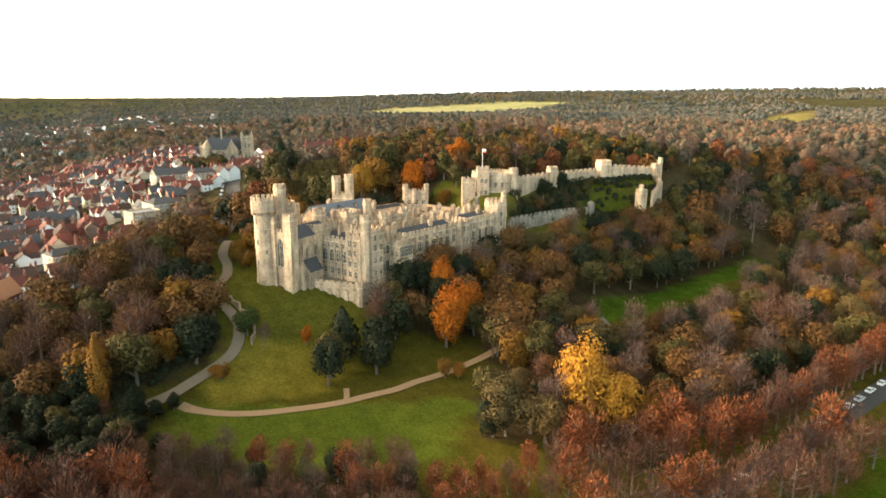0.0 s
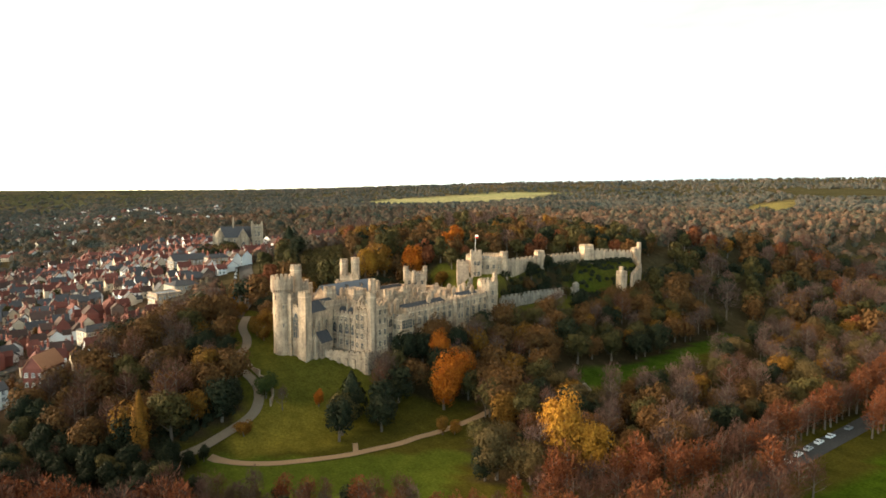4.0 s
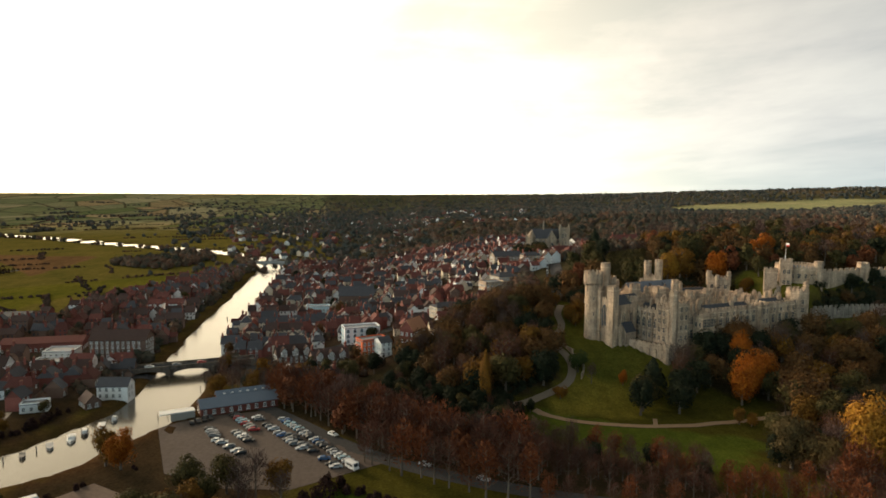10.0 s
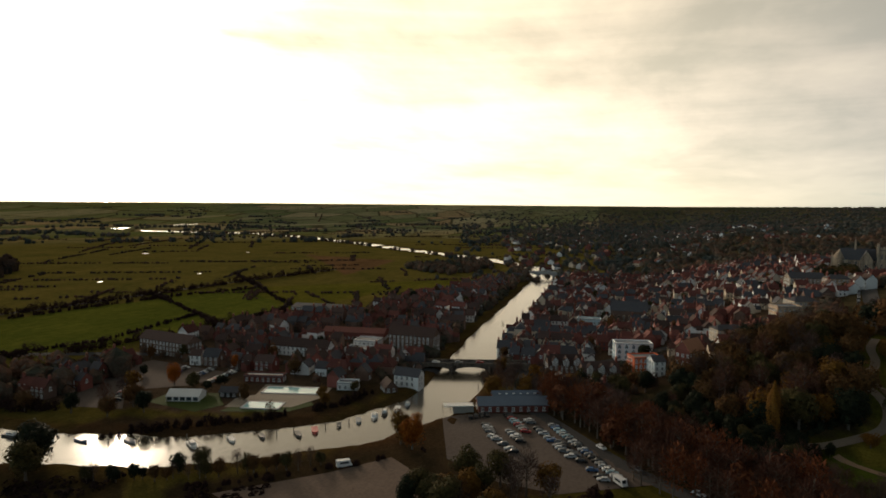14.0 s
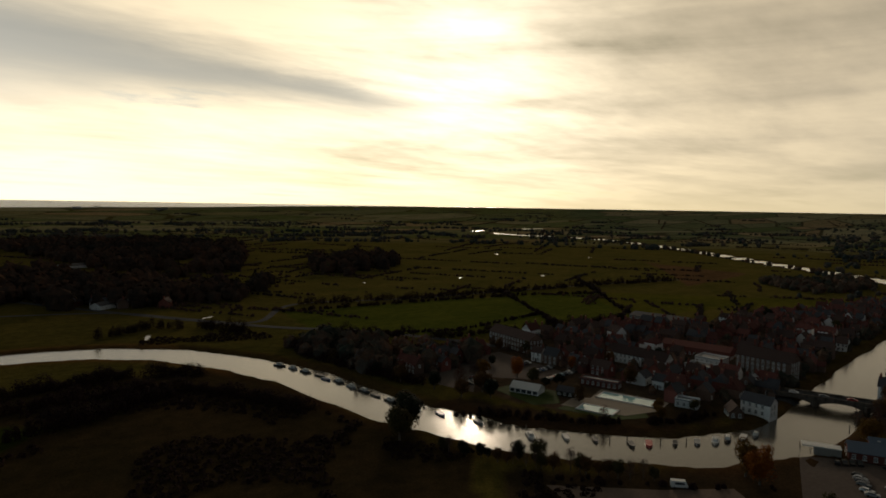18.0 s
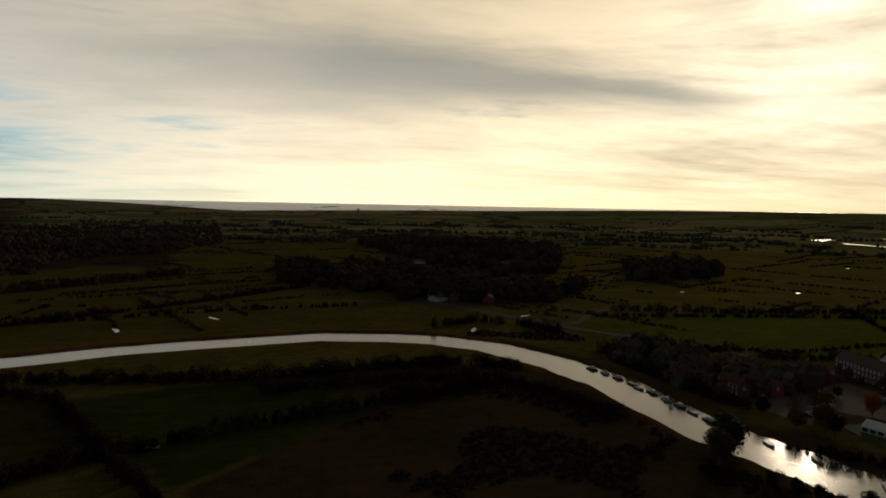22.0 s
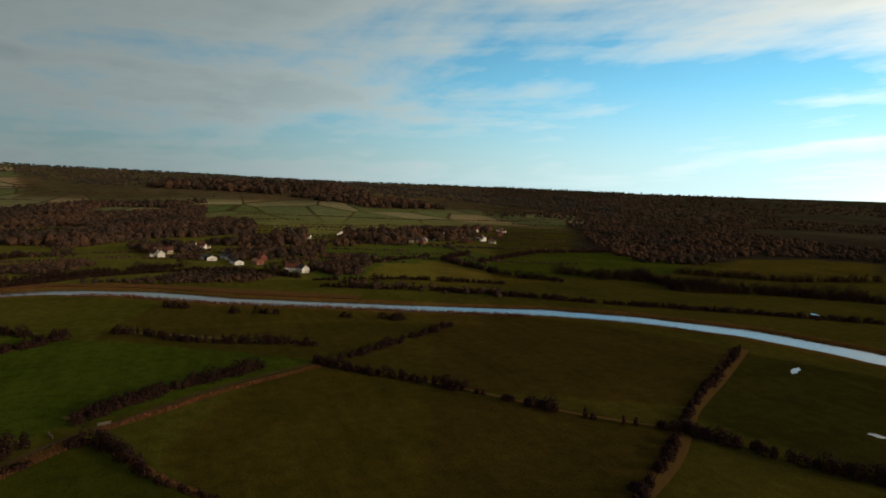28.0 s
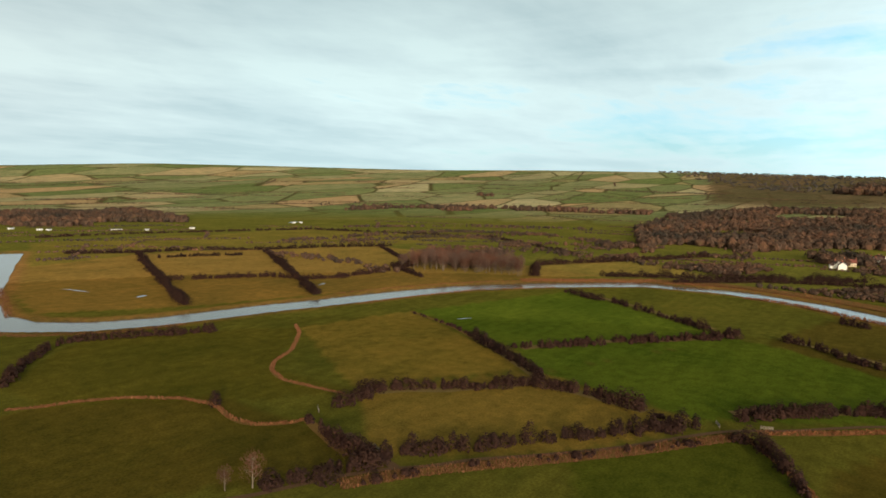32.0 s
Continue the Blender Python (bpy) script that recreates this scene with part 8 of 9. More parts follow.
HEDGES = [  # line, width, height, gaps
    ([(214, 96), (228, 92), (240, 88), (250, 76), (265, 65), (274, 57)], 2.6, 3.6, 0.1), ([(276, 56), (297, 40), (312, 28), (321, 18)], 2.4, 3.4, 0.2), ([(338, 6), (355, -8), (370, -22), (387, -44), (401, -68)], 2.4, 3.2, 0.15), ([(275, 143), (285, 136), (296, 125), (308, 109), (321, 100), (330, 93)], 2.5, 3.2, 0.05), ([(331, 92), (332, 76), (332, 61), (329, 45), (327, 37)], 2.7, 3.4, 0.05), ([(324, 34), (320, 27), (322, 19)], 1.8, 2.2, 0.3),
    ([(386, 159), (376, 141), (358, 117), (348, 99), (337, 91)], 2.8, 3.6, 0.05), ([(421, 231), (406, 189), (388, 161)], 0.9, 1.1, 0.5), ([(383, 131), (395, 116), (414, 100), (435, 82), (458, 62), (487, 37)], 2.0, 2.6, 0.08), ([(575, 186), (561, 162), (556, 141), (546, 124), (528, 97), (508, 69), (491, 44), (487, 37)], 2.4, 3.4, 0.3), ([(499, 11), (490, -5), (476, -19), (462, -39), (448, -82), (438, -99)], 2.6, 3.4, 0.08), ([(319, 2), (317, -4), (308, -11), (293, -18), (285, -22)], 2.4, 3.2, 0.1), ([(285, -22), (262, -42), (238, -66)], 1.2, 1.6, 0.4),
    ([(183, 270), (200, 295), (221, 319), (238, 326), (255, 316), (270, 308), (284, 297), (301, 289)], 2.3, 2.8, 0.12), ([(236, 138), (232, 126), (226, 112), (226, 102), (227, 92)], 2.3, 3.0, 0.1), ([(254, 140), (266, 138), (276, 141)], 3.0, 3.6, 0.05), ([(225, 181), (222, 178)], 2.6, 3.4, 0.0),
    ([(480, 690), (415, 550), (370, 448), (336, 371)], 3.4, 3.4, 0.08), ([(603, 612), (528, 492), (458, 382), (428, 336)], 3.0, 3.2, 0.06), ([(422, 751), (488, 699), (548, 686), (607, 628), (689, 600), (767, 544)], 2.6, 3.0, 0.06), ([(476, 642), (515, 625), (558, 598)], 2.2, 2.4, 0.2), ([(392, 484), (434, 461), (466, 437), (476, 401), (504, 386), (584, 383), (636, 394)], 2.6, 3.0, 0.06),
    ([(404, -106), (432, -145), (470, -195)], 2.2, 2.6, 0.15), ([(404, -92), (395, -98), (376, -114), (356, -134), (335, -151)], 2.3, 3.0, 0.15), ([(335, -151), (319, -163), (297, -178), (279, -193), (266, -212)], 1.8, 2.4, 0.5), ([(366, -340), (322, -281), (287, -232), (263, -206), (241, -180), (227, -161), (200, -120)], 1.7, 2.0, 0.3), ([(266, -212), (250, -220), (229, -230), (211, -243), (196, -249), (147, -282)], 2.8, 3.2, 0.06),
    ([(652, -434), (665, -494), (567, -465), (540, -508), (514, -550), (490, -592), (471, -609)], 4.5, 6.5, 0.08), ([(659, -140), (616, -234), (573, -292), (521, -349), (460, -433), (398, -510)], 2.4, 2.4, 0.05), ([(640, -385), (691, -346), (847, -326), (930, -400)], 3.0, 4.0, 0.1), ([(820, -370), (930, -511), (923, -658)], 3.0, 4.0, 0.15), ([(676, -558), (592, -639), (569, -748)], 3.2, 4.5, 0.15),
    ([(243, -386), (212, -370), (184, -351), (160, -310), (147, -284), (120, -240), (104, -205)], 2.8, 3.6, 0.05), ([(144, -284), (90, -306), (22, -332), (-20, -346)], 3.0, 4.0, 0.08), ([(240, -394), (180, -384), (102, -376), (40, -388), (-10, -394), (-46, -376)], 4.2, 4.0, 0.05), ([(90, -352), (40, -362), (-20, -362), (-44, -330), (-60, -290)], 3.6, 3.2, 0.15),
    ([(707, -414), (600, -492), (498, -566), (380, -680), (206, -874)], 4.5, 6.5, 0.1), ([(329, -500), (190, -620), (60, -751)], 2.6, 3.0, 0.05), ([(330, -540), (240, -560), (120, -600), (20, -610)], 1.8, 2.2, 0.55), ([(310, -502), (290, -560), (280, -640)], 1.2, 1.2, 0.4),
    ([(-199, -556), (-260, -545), (-319, -525), (-430, -512), (-555, -494), (-680, -464)], 2.6, 4.2, 0.15), ([(-152, -430), (-212, -372), (-300, -350), (-379, -338)], 2.8, 4.0, 0.08), ([(-491, -452), (-420, -486), (-334, -506), (-250, -520), (-168, -529)], 1.6, 2.0, 0.2), ([(-110, -470), (-90, -500), (-60, -520), (-20, -500)], 3.0, 4.5, 0.1), ([(-300, -332), (-340, -394), (-420, -520)], 1.8, 2.2, 0.25), ([(-395, -340), (-505, -456), (-600, -560)], 1.8, 2.2, 0.25), ([(-340, -398), (-237, -384), (-180, -410)], 1.4, 1.6, 0.25),
    ([(-120, -420), (-110, -380), (-116, -330), (-126, -290)], 3.2, 3.6, 0.1), ([(-112, -246), (-128, -222), (-148, -196), (-176, -178), (-200, -172)], 1.8, 2.2, 0.2), ([(-122, -56), (-100, -80), (-92, -90)], 1.8, 2.2, 0.02), ([(-126, -60), (-112, -40), (-100, -16)], 1.0, 1.4, 0.3), ([(-142, -122), (-126, -134), (-104, -158), (-84, -182)], 1.0, 1.0, 0.4),
    ([(690, 200), (720, 150), (748, 104), (800, 40), (830, -20)], 3.6, 4.0, 0.1), ([(640, 250), (720, 290), (830, 230), (960, 160)], 3.4, 4.0, 0.1), ([(690, 130), (760, 60), (790, 0), (770, -90), (720, -130)], 3.6, 3.4, 0.1), ([(700, -140), (690, -230), (640, -320)], 2.4, 2.6, 0.2), ([(760, -140), (850, -250), (900, -330)], 2.4, 3.0, 0.2),
    ([(560, 330), (600, 400), (640, 410), (760, 560)], 2.2, 2.6, 0.2), ([(860, 300), (1000, 520), (900, 850)], 2.4, 2.6, 0.3), ([(480, 980), (620, 960), (900, 850)], 2.4, 2.4, 0.3),
    ([(283, 48), (294, 41), (304, 33), (314, 24)], 2.2, 2.8, 0.1), ([(208, 89), (230, 75), (248, 60), (266, 45), (288, 27), (308, 13)], 1.0, 1.3, 0.75), ([(190, 108), (200, 102), (212, 98)], 2.4, 3.0, 0.15), ([(346, 6), (362, -10), (378, -32), (391, -50), (402, -68)], 2.4, 3.2, 0.1), ([(500, 37), (483, 48), (458, 65), (441, 84), (422, 102), (402, 117)], 1.6, 2.2, 0.1),
    ([(581, -9), (575, -27)], 2.6, 3.0, 0.2), ([(550, -57), (548, -60)], 2.6, 3.2, 0.0), ([(544, -75), (535, -88)], 2.2, 2.8, 0.4), ([(516, -130), (512, -136)], 2.6, 3.0, 0.0), ([(504, -156), (498, -168)], 2.4, 3.0, 0.1)]
for i, (line, w, h, gp) in enumerate(HEDGES):
    hedge(line, w * 1.4, h * 1.5, gp * 0.7, i)
paved("track", "muddy farm track between the fields", "track", [(120, 140), (160, 124), (185, 108), (204, 99), (216, 92), (223, 87), (233, 78), (246, 69), (263, 53), (286, 34), (306, 21), (325, 7), (341, -12), (367, -39), (390, -72), (402, -92)], 1.1, TRACK, 0.16, 3)
paved("track", "short muddy track to a field gate", "track", [(225, 86), (228, 96), (232, 108), (236, 118)], 1.6, TRACK, 0.18, 3)
BANK = mat_plain("rusty_sedge_bank", (0.145, 0.082, 0.028), (0.085, 0.056, 0.020), 0.25, 0.98, 0.0, 0.0)
EDGE = mat_plain("dead_grass_edge", (0.150, 0.105, 0.042), (0.085, 0.066, 0.026), 0.3, 0.98, 0.0, 0.0)
for line, half in (([(384, 127), (402, 117), (422, 102), (441, 84), (458, 65), (483, 48), (500, 37)], 3.4), ([(503, 10), (491, -11), (480, -33), (466, -54), (457, -74), (443, -88)], 2.6), ([(399, 168), (379, 144), (359, 117), (341, 94)], 3.2), ([(341, 94), (324, 98), (309, 110), (297, 120), (288, 132), (277, 140)], 3.2),
                   ([(331, 88), (332, 70), (329, 50), (327, 39)], 3.2), ([(346, 10), (362, -6), (378, -28), (391, -46), (402, -62)], 3.4), ([(582, 187), (569, 152), (546, 111), (525, 83), (507, 53)], 2.6)):
    paved("grass_verge", "strip of dead pale-brown grass under a hedge", "verge", line, half, EDGE, 0.08, 3)
for line, half in (([(206, 92), (228, 78), (246, 63), (263, 48), (286, 29), (306, 15), (322, 3)], 3.2), ([(330, -2), (345, -22), (366, -46), (396, -94)], 2.4), ([(344, 266), (330, 247), (301, 221), (281, 211), (271, 201), (264, 185), (265, 164), (267, 149)], 1.1), ([(172, 237), (181, 231), (192, 227), (209, 215), (222, 196), (225, 181), (220, 163), (221, 151), (231, 141), (237, 140)], 1.3),
                   ([(395, -101), (376, -117), (356, -137), (335, -154), (297, -181), (266, -215)], 1.2), ([(364, -342), (320, -283), (285, -234), (261, -208), (239, -182), (200, -122)], 2.2), ([(325, 3), (306, -12), (285, -25), (268, -37), (240, -64)], 1.4), ([(604, 246), (686, 156), (706, 90), (694, 20), (664, -36), (612, -122), (590, -160)], 10.0), ([(236, 138), (230, 124), (224, 108), (224, 94)], 2.0), ([(425, 238), (406, 192), (386, 160)], 1.2)):
    paved("reed_bank", "rust-brown sedge growing along a ditch", "bank", line, half, BANK, 0.10 if half < 5 else 0.7, 4)
for i, (line, half, dn) in enumerate((([(206, 92), (228, 78), (246, 63), (263, 48), (286, 29), (306, 15), (322, 3)], 3.6, 10), ([(330, -2), (345, -22), (366, -46), (396, -94)], 2.2, 7), ([(172, 237), (181, 231), (192, 227), (209, 215), (222, 196), (225, 181), (220, 163), (221, 151), (231, 141), (237, 140)], 1.3, 5), ([(344, 266), (330, 247), (301, 221), (281, 211), (271, 201), (264, 185), (265, 164), (267, 149)], 1.1, 4.5), ([(325, 3), (306, -12), (285, -25), (268, -37), (240, -64)], 1.4, 5),
                                      ([(370, -338), (288, -234), (228, -162)], 1.8, 4), ([(300, 318), (262, 330), (226, 360), (212, 392), (206, 440)], 3.0, 5), ([(240, 410), (262, 480), (290, 560)], 3.0, 4), ([(690, 120), (700, 60), (670, -20), (625, -80), (590, -140)], 6.0, 7), ([(640, -40), (600, -120), (560, -200)], 3, 3), ([(440, 328), (520, 300), (600, 250), (660, 190), (690, 120)], 2.5, 3),
                                      ([(640, 10), (590, -60), (548, -140), (510, -215), (482, -280), (440, -330), (380, -368)], 2.0, 3), ([(420, 284), (480, 268), (530, 250), (590, 206)], 2.0, 3))):
    reeds(line, half, 200 + i, dn * 2.4)
reeds([(646, 60), (640, 26), (622, 2), (584, -54), (546, -136), (510, -212), (486, -262)], 3.0, 240, 7, 2.0)
reeds([(604, 246), (686, 156), (706, 90), (694, 20), (664, -36), (612, -122), (590, -160)], 9.5, 241, 15, 1.3)


def puddle(name, label, x, y, a, b, turn, seed):
    rd = random.Random(seed)
    pts = []
    for i in range(18):
        t = 2 * math.pi * i / 18
        k = rd.uniform(0.6, 1.1)
        px, py = a * k * math.cos(t), b * k * math.sin(t)
        pts.append((x + px * math.cos(turn) - py * math.sin(turn), y + px * math.sin(turn) + py * math.cos(turn)))
    z = max(height(*p) for p in pts) + 0.05
    g = Geo()
    g.face([(*p, z) for p in pts])
    return tagged(new(name, g.mesh(name, [WATER])), label, "water", kind="structure")


for i, (x, y, a, b, t) in enumerate(((-51, -490, 9, 2.2, 1.2), (-110, -540, 8, 1.6, 0.5), (-340, -663, 8, 2, 0.9), (-586, -601, 7, 3, 0.3), (-470, -640, 6, 1.5, 0.4), (310, -577, 3, 12, 0.9), (318, -555, 8, 2, 0.6), (425, -476, 3, 12, 0.5), (440, -490, 2.4, 9, 1.2), (320, -331, 10, 2.2, 2.1), (316, 490, 1.3, 16, 0.2), (335, 429, 6, 2.5, 0.4), (468, 371, 6, 1.6, 0.4),
                                     (430, 195, 7, 1.0, 2.6), (200, -520, 2.0, 10, 0.4), (140, -560, 1.5, 10, 0.6), (1011, 1021, 26, 10, 0.6), (240, -282, 4, 2, 0.3), (460, -70, 6, 1.2, 2.6), (-800, -900, 14, 1.6, 0.4), (-1000, -1100, 20, 2, 1.0), (-900, -760, 10, 1.4, 0.2))):
    puddle("pond", "small bright flood pool in the meadow", x, y, a, b, t, i)
# rough scrub inside the river bend
SCRUB = np.random.default_rng(66)
for i, (poly, gap) in enumerate((([(-62, -286), (-52, -330), (-30, -370), (20, -398), (90, -384), (100, -360), (40, -346), (-10, -326), (-40, -280)], 4.2), ([(-70, -260), (-60, -300), (-40, -280), (-48, -240)], 4.0), ([(-50, -250), (-30, -300), (20, -330), (70, -290), (40, -230), (-20, -200)], 8.0), ([(-86, -206), (-66, -240), (-40, -230), (-50, -190)], 4.5), ([(-40, -440), (-90, -420), (-120, -440), (-110, -500), (-40, -480)], 6.0), ([(-84, -182), (-100, -150), (-92, -140), (-70, -170)], 4.0))):
    c = np.array(scatter(poly, min(gap, 4.2), 300 + i))
    c = c[ripple(c[:, 0], c[:, 1], 7.0 + gap, 1.0 + i) > (0.12 if gap > 5 else -0.25)]
    k = np.repeat(np.arange(len(c)), 26)
    d = SCRUB.normal(size=(len(k), 3))
    d[:, 2] = np.abs(d[:, 2])
    d /= np.linalg.norm(d, axis=1, keepdims=True)
    r = SCRUB.uniform(0.8, 2.2, len(c))[k][:, None]
    p = np.concatenate([c[k], ground(c[:, 0], c[:, 1])[k][:, None]], 1) + d * r * (1.2, 1.2, 0.9)
    tagged(new("scrub", cards("scrub", p, d, 0.55, HEDGE)), "low dark bramble scrub beside the river", "scrub", kind="stuff")
# timber gates and a trough
GATE = mat_plain("weathered_timber", (0.13, 0.11, 0.09), (0.19, 0.165, 0.14), 1.0, 0.9, 0.1, 0.3)
for x, y, t in ((329, 12, 0.5), (336, -4, 1.9), (246, 143, 0.9), (232, 100, 1.2), (404, -94, 0.6), (268, -212, 0.3)):
    top = thing("field_gate", "weathered grey timber field gate", "gate", "field gates", at=(x, y, height(x, y)))
    top.rotation_euler = (0, 0, t)
    for px in (-2.1, 2.1):
        g = Geo()
        g.box(px, 0, -0.3, 1.5, 0.22, 0.22)
        part("post", g, [GATE], top)
    for k in range(5):
        g = Geo()
        g.box(0, 0, 0.2 + 0.24 * k, 0.32 + 0.24 * k, 4.0, 0.08)
        part("rail", g, [GATE], top)
trough = thing("water_trough", "pale galvanised water trough by the hedge", "trough", at=(131, -288, height(131, -288)))
g = Geo()
for a, b in zip(rect(0, 0, 5, 1.2), rect(0, 0, 5, 1.2)[1:] + rect(0, 0, 5, 1.2)[:1]):
    g.rail(a, b, 0, 0.8, 0.1)
g.box(0, 0, 0.1, 0.6, 4.8, 1.0)
part("tank", g, [WHITE], trough)

# ---- cars ----
PAINTS = {"white": (0.75, 0.75, 0.74), "silver": (0.42, 0.44, 0.46), "grey": (0.16, 0.17, 0.18), "black": (0.02, 0.02, 0.022), "blue": (0.05, 0.12, 0.26), "red": (0.36, 0.03, 0.03), "pale blue": (0.30, 0.45, 0.52)}
RUBBER = mat_plain("tyre_rubber", (0.02, 0.02, 0.02), (0.03, 0.03, 0.03), 2, 0.9, 0.1, 0.0)
CARS = {}


def car_proto(tone, van=False):
    if (tone, van) in CARS:
        return CARS[(tone, van)]
    m = Mat(f"{tone}_car_paint".replace(" ", "_"))
    c = PAINTS[tone]
    paint = m.done(m.mix(m.noise(3.0), c, tuple(0.85 * q for q in c)), 0.55, spec=0.25)
    m.put(0.1, m.bsdf.inputs["Coat Weight"])
    top = thing("van" if van else "car", f"{tone} {'camper van' if van else 'car'} parked on the tarmac", "van" if van else "car", "parked cars")
    side = [(-2.7, 0.45), (2.5, 0.45), (2.7, 0.9), (2.35, 1.25), (1.9, 2.5), (-2.7, 2.6)] if van else [(-2.15, 0.35), (2.1, 0.35), (2.2, 0.62), (2.05, 0.86), (0.95, 0.98), (0.35, 1.42), (-1.25, 1.45), (-1.95, 1.02), (-2.2, 0.92)]
    w = 1.0 if van else 0.86
    g = Geo()
    for sgn in (-1, 1):
        g.face([(x, sgn * (w - (0.16 if z > 1.2 and not van else 0)), z) for x, z in (side if sgn < 0 else side[::-1])])
    for (ax, az), (bx, bz) in zip(side, side[1:] + side[:1]):
        wa, wb = [w - (0.16 if z > 1.2 and not van else 0) for z in (az, bz)]
        g.face([(ax, -wa, az), (ax, wa, az), (bx, wb, bz), (bx, -wb, bz)])
    part("body", g, [paint], top)
    panes = [("windscreen", [(2.3, -0.8, 1.4), (2.3, 0.8, 1.4), (1.95, 0.75, 2.4), (1.95, -0.75, 2.4)])] if van else [
        ("windscreen", [(0.93, -0.76, 1.03), (0.93, 0.76, 1.03), (0.42, 0.66, 1.40), (0.42, -0.66, 1.40)]), ("rear_window", [(-1.93, 0.76, 1.08), (-1.93, -0.76, 1.08), (-1.33, -0.66, 1.43), (-1.33, 0.66, 1.43)])]
    for name, q in panes:
        g = Geo()
        g.face([(x + (0.03 if x > 0 else -0.03), y, z + 0.03) for x, y, z in q])
        part(name, g, [GLASS], top)
    for sgn in (-1, 1):
        g = Geo()
        q = [(1.6, sgn * 1.02, 1.4), (-1.6, sgn * 1.02, 1.4), (-1.6, sgn * 1.02, 2.1), (1.3, sgn * 1.02, 2.1)] if van else [(0.7, sgn * 0.88, 1.02), (-1.5, sgn * 0.88, 1.06), (-1.1, sgn * 0.74, 1.38), (0.3, sgn * 0.74, 1.36)]
        g.face(q[::sgn])
        part("side_window", g, [GLASS], top)
        for x in ((-1.7, 1.6) if van else (-1.3, 1.3)):
            g = Geo()
            n = len(g.v)
            rim = [(x + 0.33 * math.cos(a), 0.33 + 0.33 * math.sin(a)) for a in np.linspace(0, 2 * math.pi, 10, endpoint=False)]
            for (ax, az), (bx, bz) in zip(rim, rim[1:] + rim[:1]):
                g.face([(ax, sgn * (w + 0.02), az), (bx, sgn * (w + 0.02), bz), (bx, sgn * (w - 0.2), bz), (ax, sgn * (w - 0.2), az)])
            g.face([(px, sgn * (w + 0.02), pz) for px, pz in rim[::-sgn]])
            part("wheel", g, [RUBBER], top)
    CARS[(tone, van)] = top
    top["fresh"] = 1
    return top


def park(x, y, turn, tone, van=False, z=None):
    top = car_proto(tone, van)
    m_ = Matrix.Translation((x, y, height(x, y) + 0.14 if z is None else z)) @ Matrix.Rotation(turn, 4, "Z")
    if "fresh" in top:
        del top["fresh"]
        top.matrix_basis = m_
        return top
    return copy_thing(top, m_)


rd = random.Random(9)
TONE_LIST = ["white", "silver", "silver", "grey", "grey", "grey", "black", "black", "black", "blue", "red", "pale blue"]


def car_row(a, b, turn, full=0.9, step=2.65):
    for x, y, dx, dy in along_line([a, b], step):
        if rd.random() < full:
            park(x, y, math.atan2(dy, dx) + turn + rd.uniform(-.05, .05) + rd.choice((0, math.pi)), rd.choice(TONE_LIST))


car_row((-183, -82), (-139, -52), 1.15, 0.95)
car_row((-168, -78), (-135, -56), 1.15, 0.55)
car_row((-186, -93), (-152, -70), 1.15, 0.85)
car_row((-190, -103), (-172, -91), 1.15, 0.9)
car_row((-170, -97), (-156, -87), 1.15, 0.75)
car_row((-174, -108), (-162, -102), 1.15, 0.85)
car_row((-160, -100), (-142, -84), 1.15, 0.45)
car_row((-181, -117), (-187, -111), 1.2, 0.8)
car_row((-184, -256), (-208, -258), 1.4, 0.75)
car_row((-186, -270), (-209, -272), 1.4, 0.8)
car_row((-188, -284), (-209, -288), 1.4, 0.6)
car_row((-142, -272), (-174, -296), 1.4, 0.5)
park(-136, -52, 0.7, "white", True)
for x, y, t, tone, van in ((-116.5, -142.8, 2.3, "white", True), (-89.5, 176, 1.7, "white", True), (-89.8, 183, 1.7, "white", False), (-91.5, 192, 1.7, "white", False), (-92.5, 200, 1.7, "silver", False), (-94, 209, 1.7, "white", False), (-95, 218, 1.7, "white", False), (-96, 232, 1.7, "grey", False), (-83.5, 131, 1.6, "white", False), (-82, 120, 1.6, "silver", False),
                           (-166, -61, 0.75, "white", False), (-150, -47.5, 0.75, "grey", False), (-137, -28, 1.0, "white", False), (-125, -10, 1.0, "silver", False), (-115, 8, 1.2, "black", False), (-255, -160, 1.9, "white", False), (-259, -148, 1.9, "grey", False), (-263, -137, 1.9, "red", False), (-266, -127, 1.9, "silver", False)):
    park(x, y, t, tone, van, 2.92 if x < -250 else None)
for x, y, dx, dy in along_line([(-345, 66), (-440, 89), (-500, 105)], 6.5):
    park(x - dy * 3.2, y + dx * 3.2, math.atan2(dy, dx), rd.choice(TONE_LIST), z=height(x, y) + 0.6)

# ---- boats ----


def boat(x, y, turn, long, tone, cabin):
    top = thing("boat", f"{tone} moored river boat" + (" with a cabin" if cabin else ""), "boat", "moored boats", at=(x, y, -1.0))
    top.rotation_euler = (0, 0, turn)
    b = long * 0.16
    low = [(-long / 2, -b), (long * 0.2, -b), (long / 2, 0), (long * 0.2, b), (-long / 2, b)]
    g = Geo()
    n = len(g.v)
    g.prism([(x_ * 0.92, y_ * 0.8) for x_, y_ in low], -0.4, 0.0)
    g.v[-5:] = [(x_, y_, 0.75 + (0.3 if x_ > long * 0.3 else 0)) for x_, y_ in low]
    part("hull", g, [BOATS[tone]], top)
    if cabin:
        g = Geo()
        g.prism(rect(-long * 0.05, 0, long * 0.42, b * 1.4), 0.75, 1.75, 0, scale=0.86)
        c = part("cabin", g, [WHITE], top)
        for sgn in (-1, 1):
            g = Geo()
            g.box(-long * 0.05, sgn * b * 0.66, 1.15, 1.5, long * 0.3, 0.06)
            part("cabin_window", g, [GLASS], top)


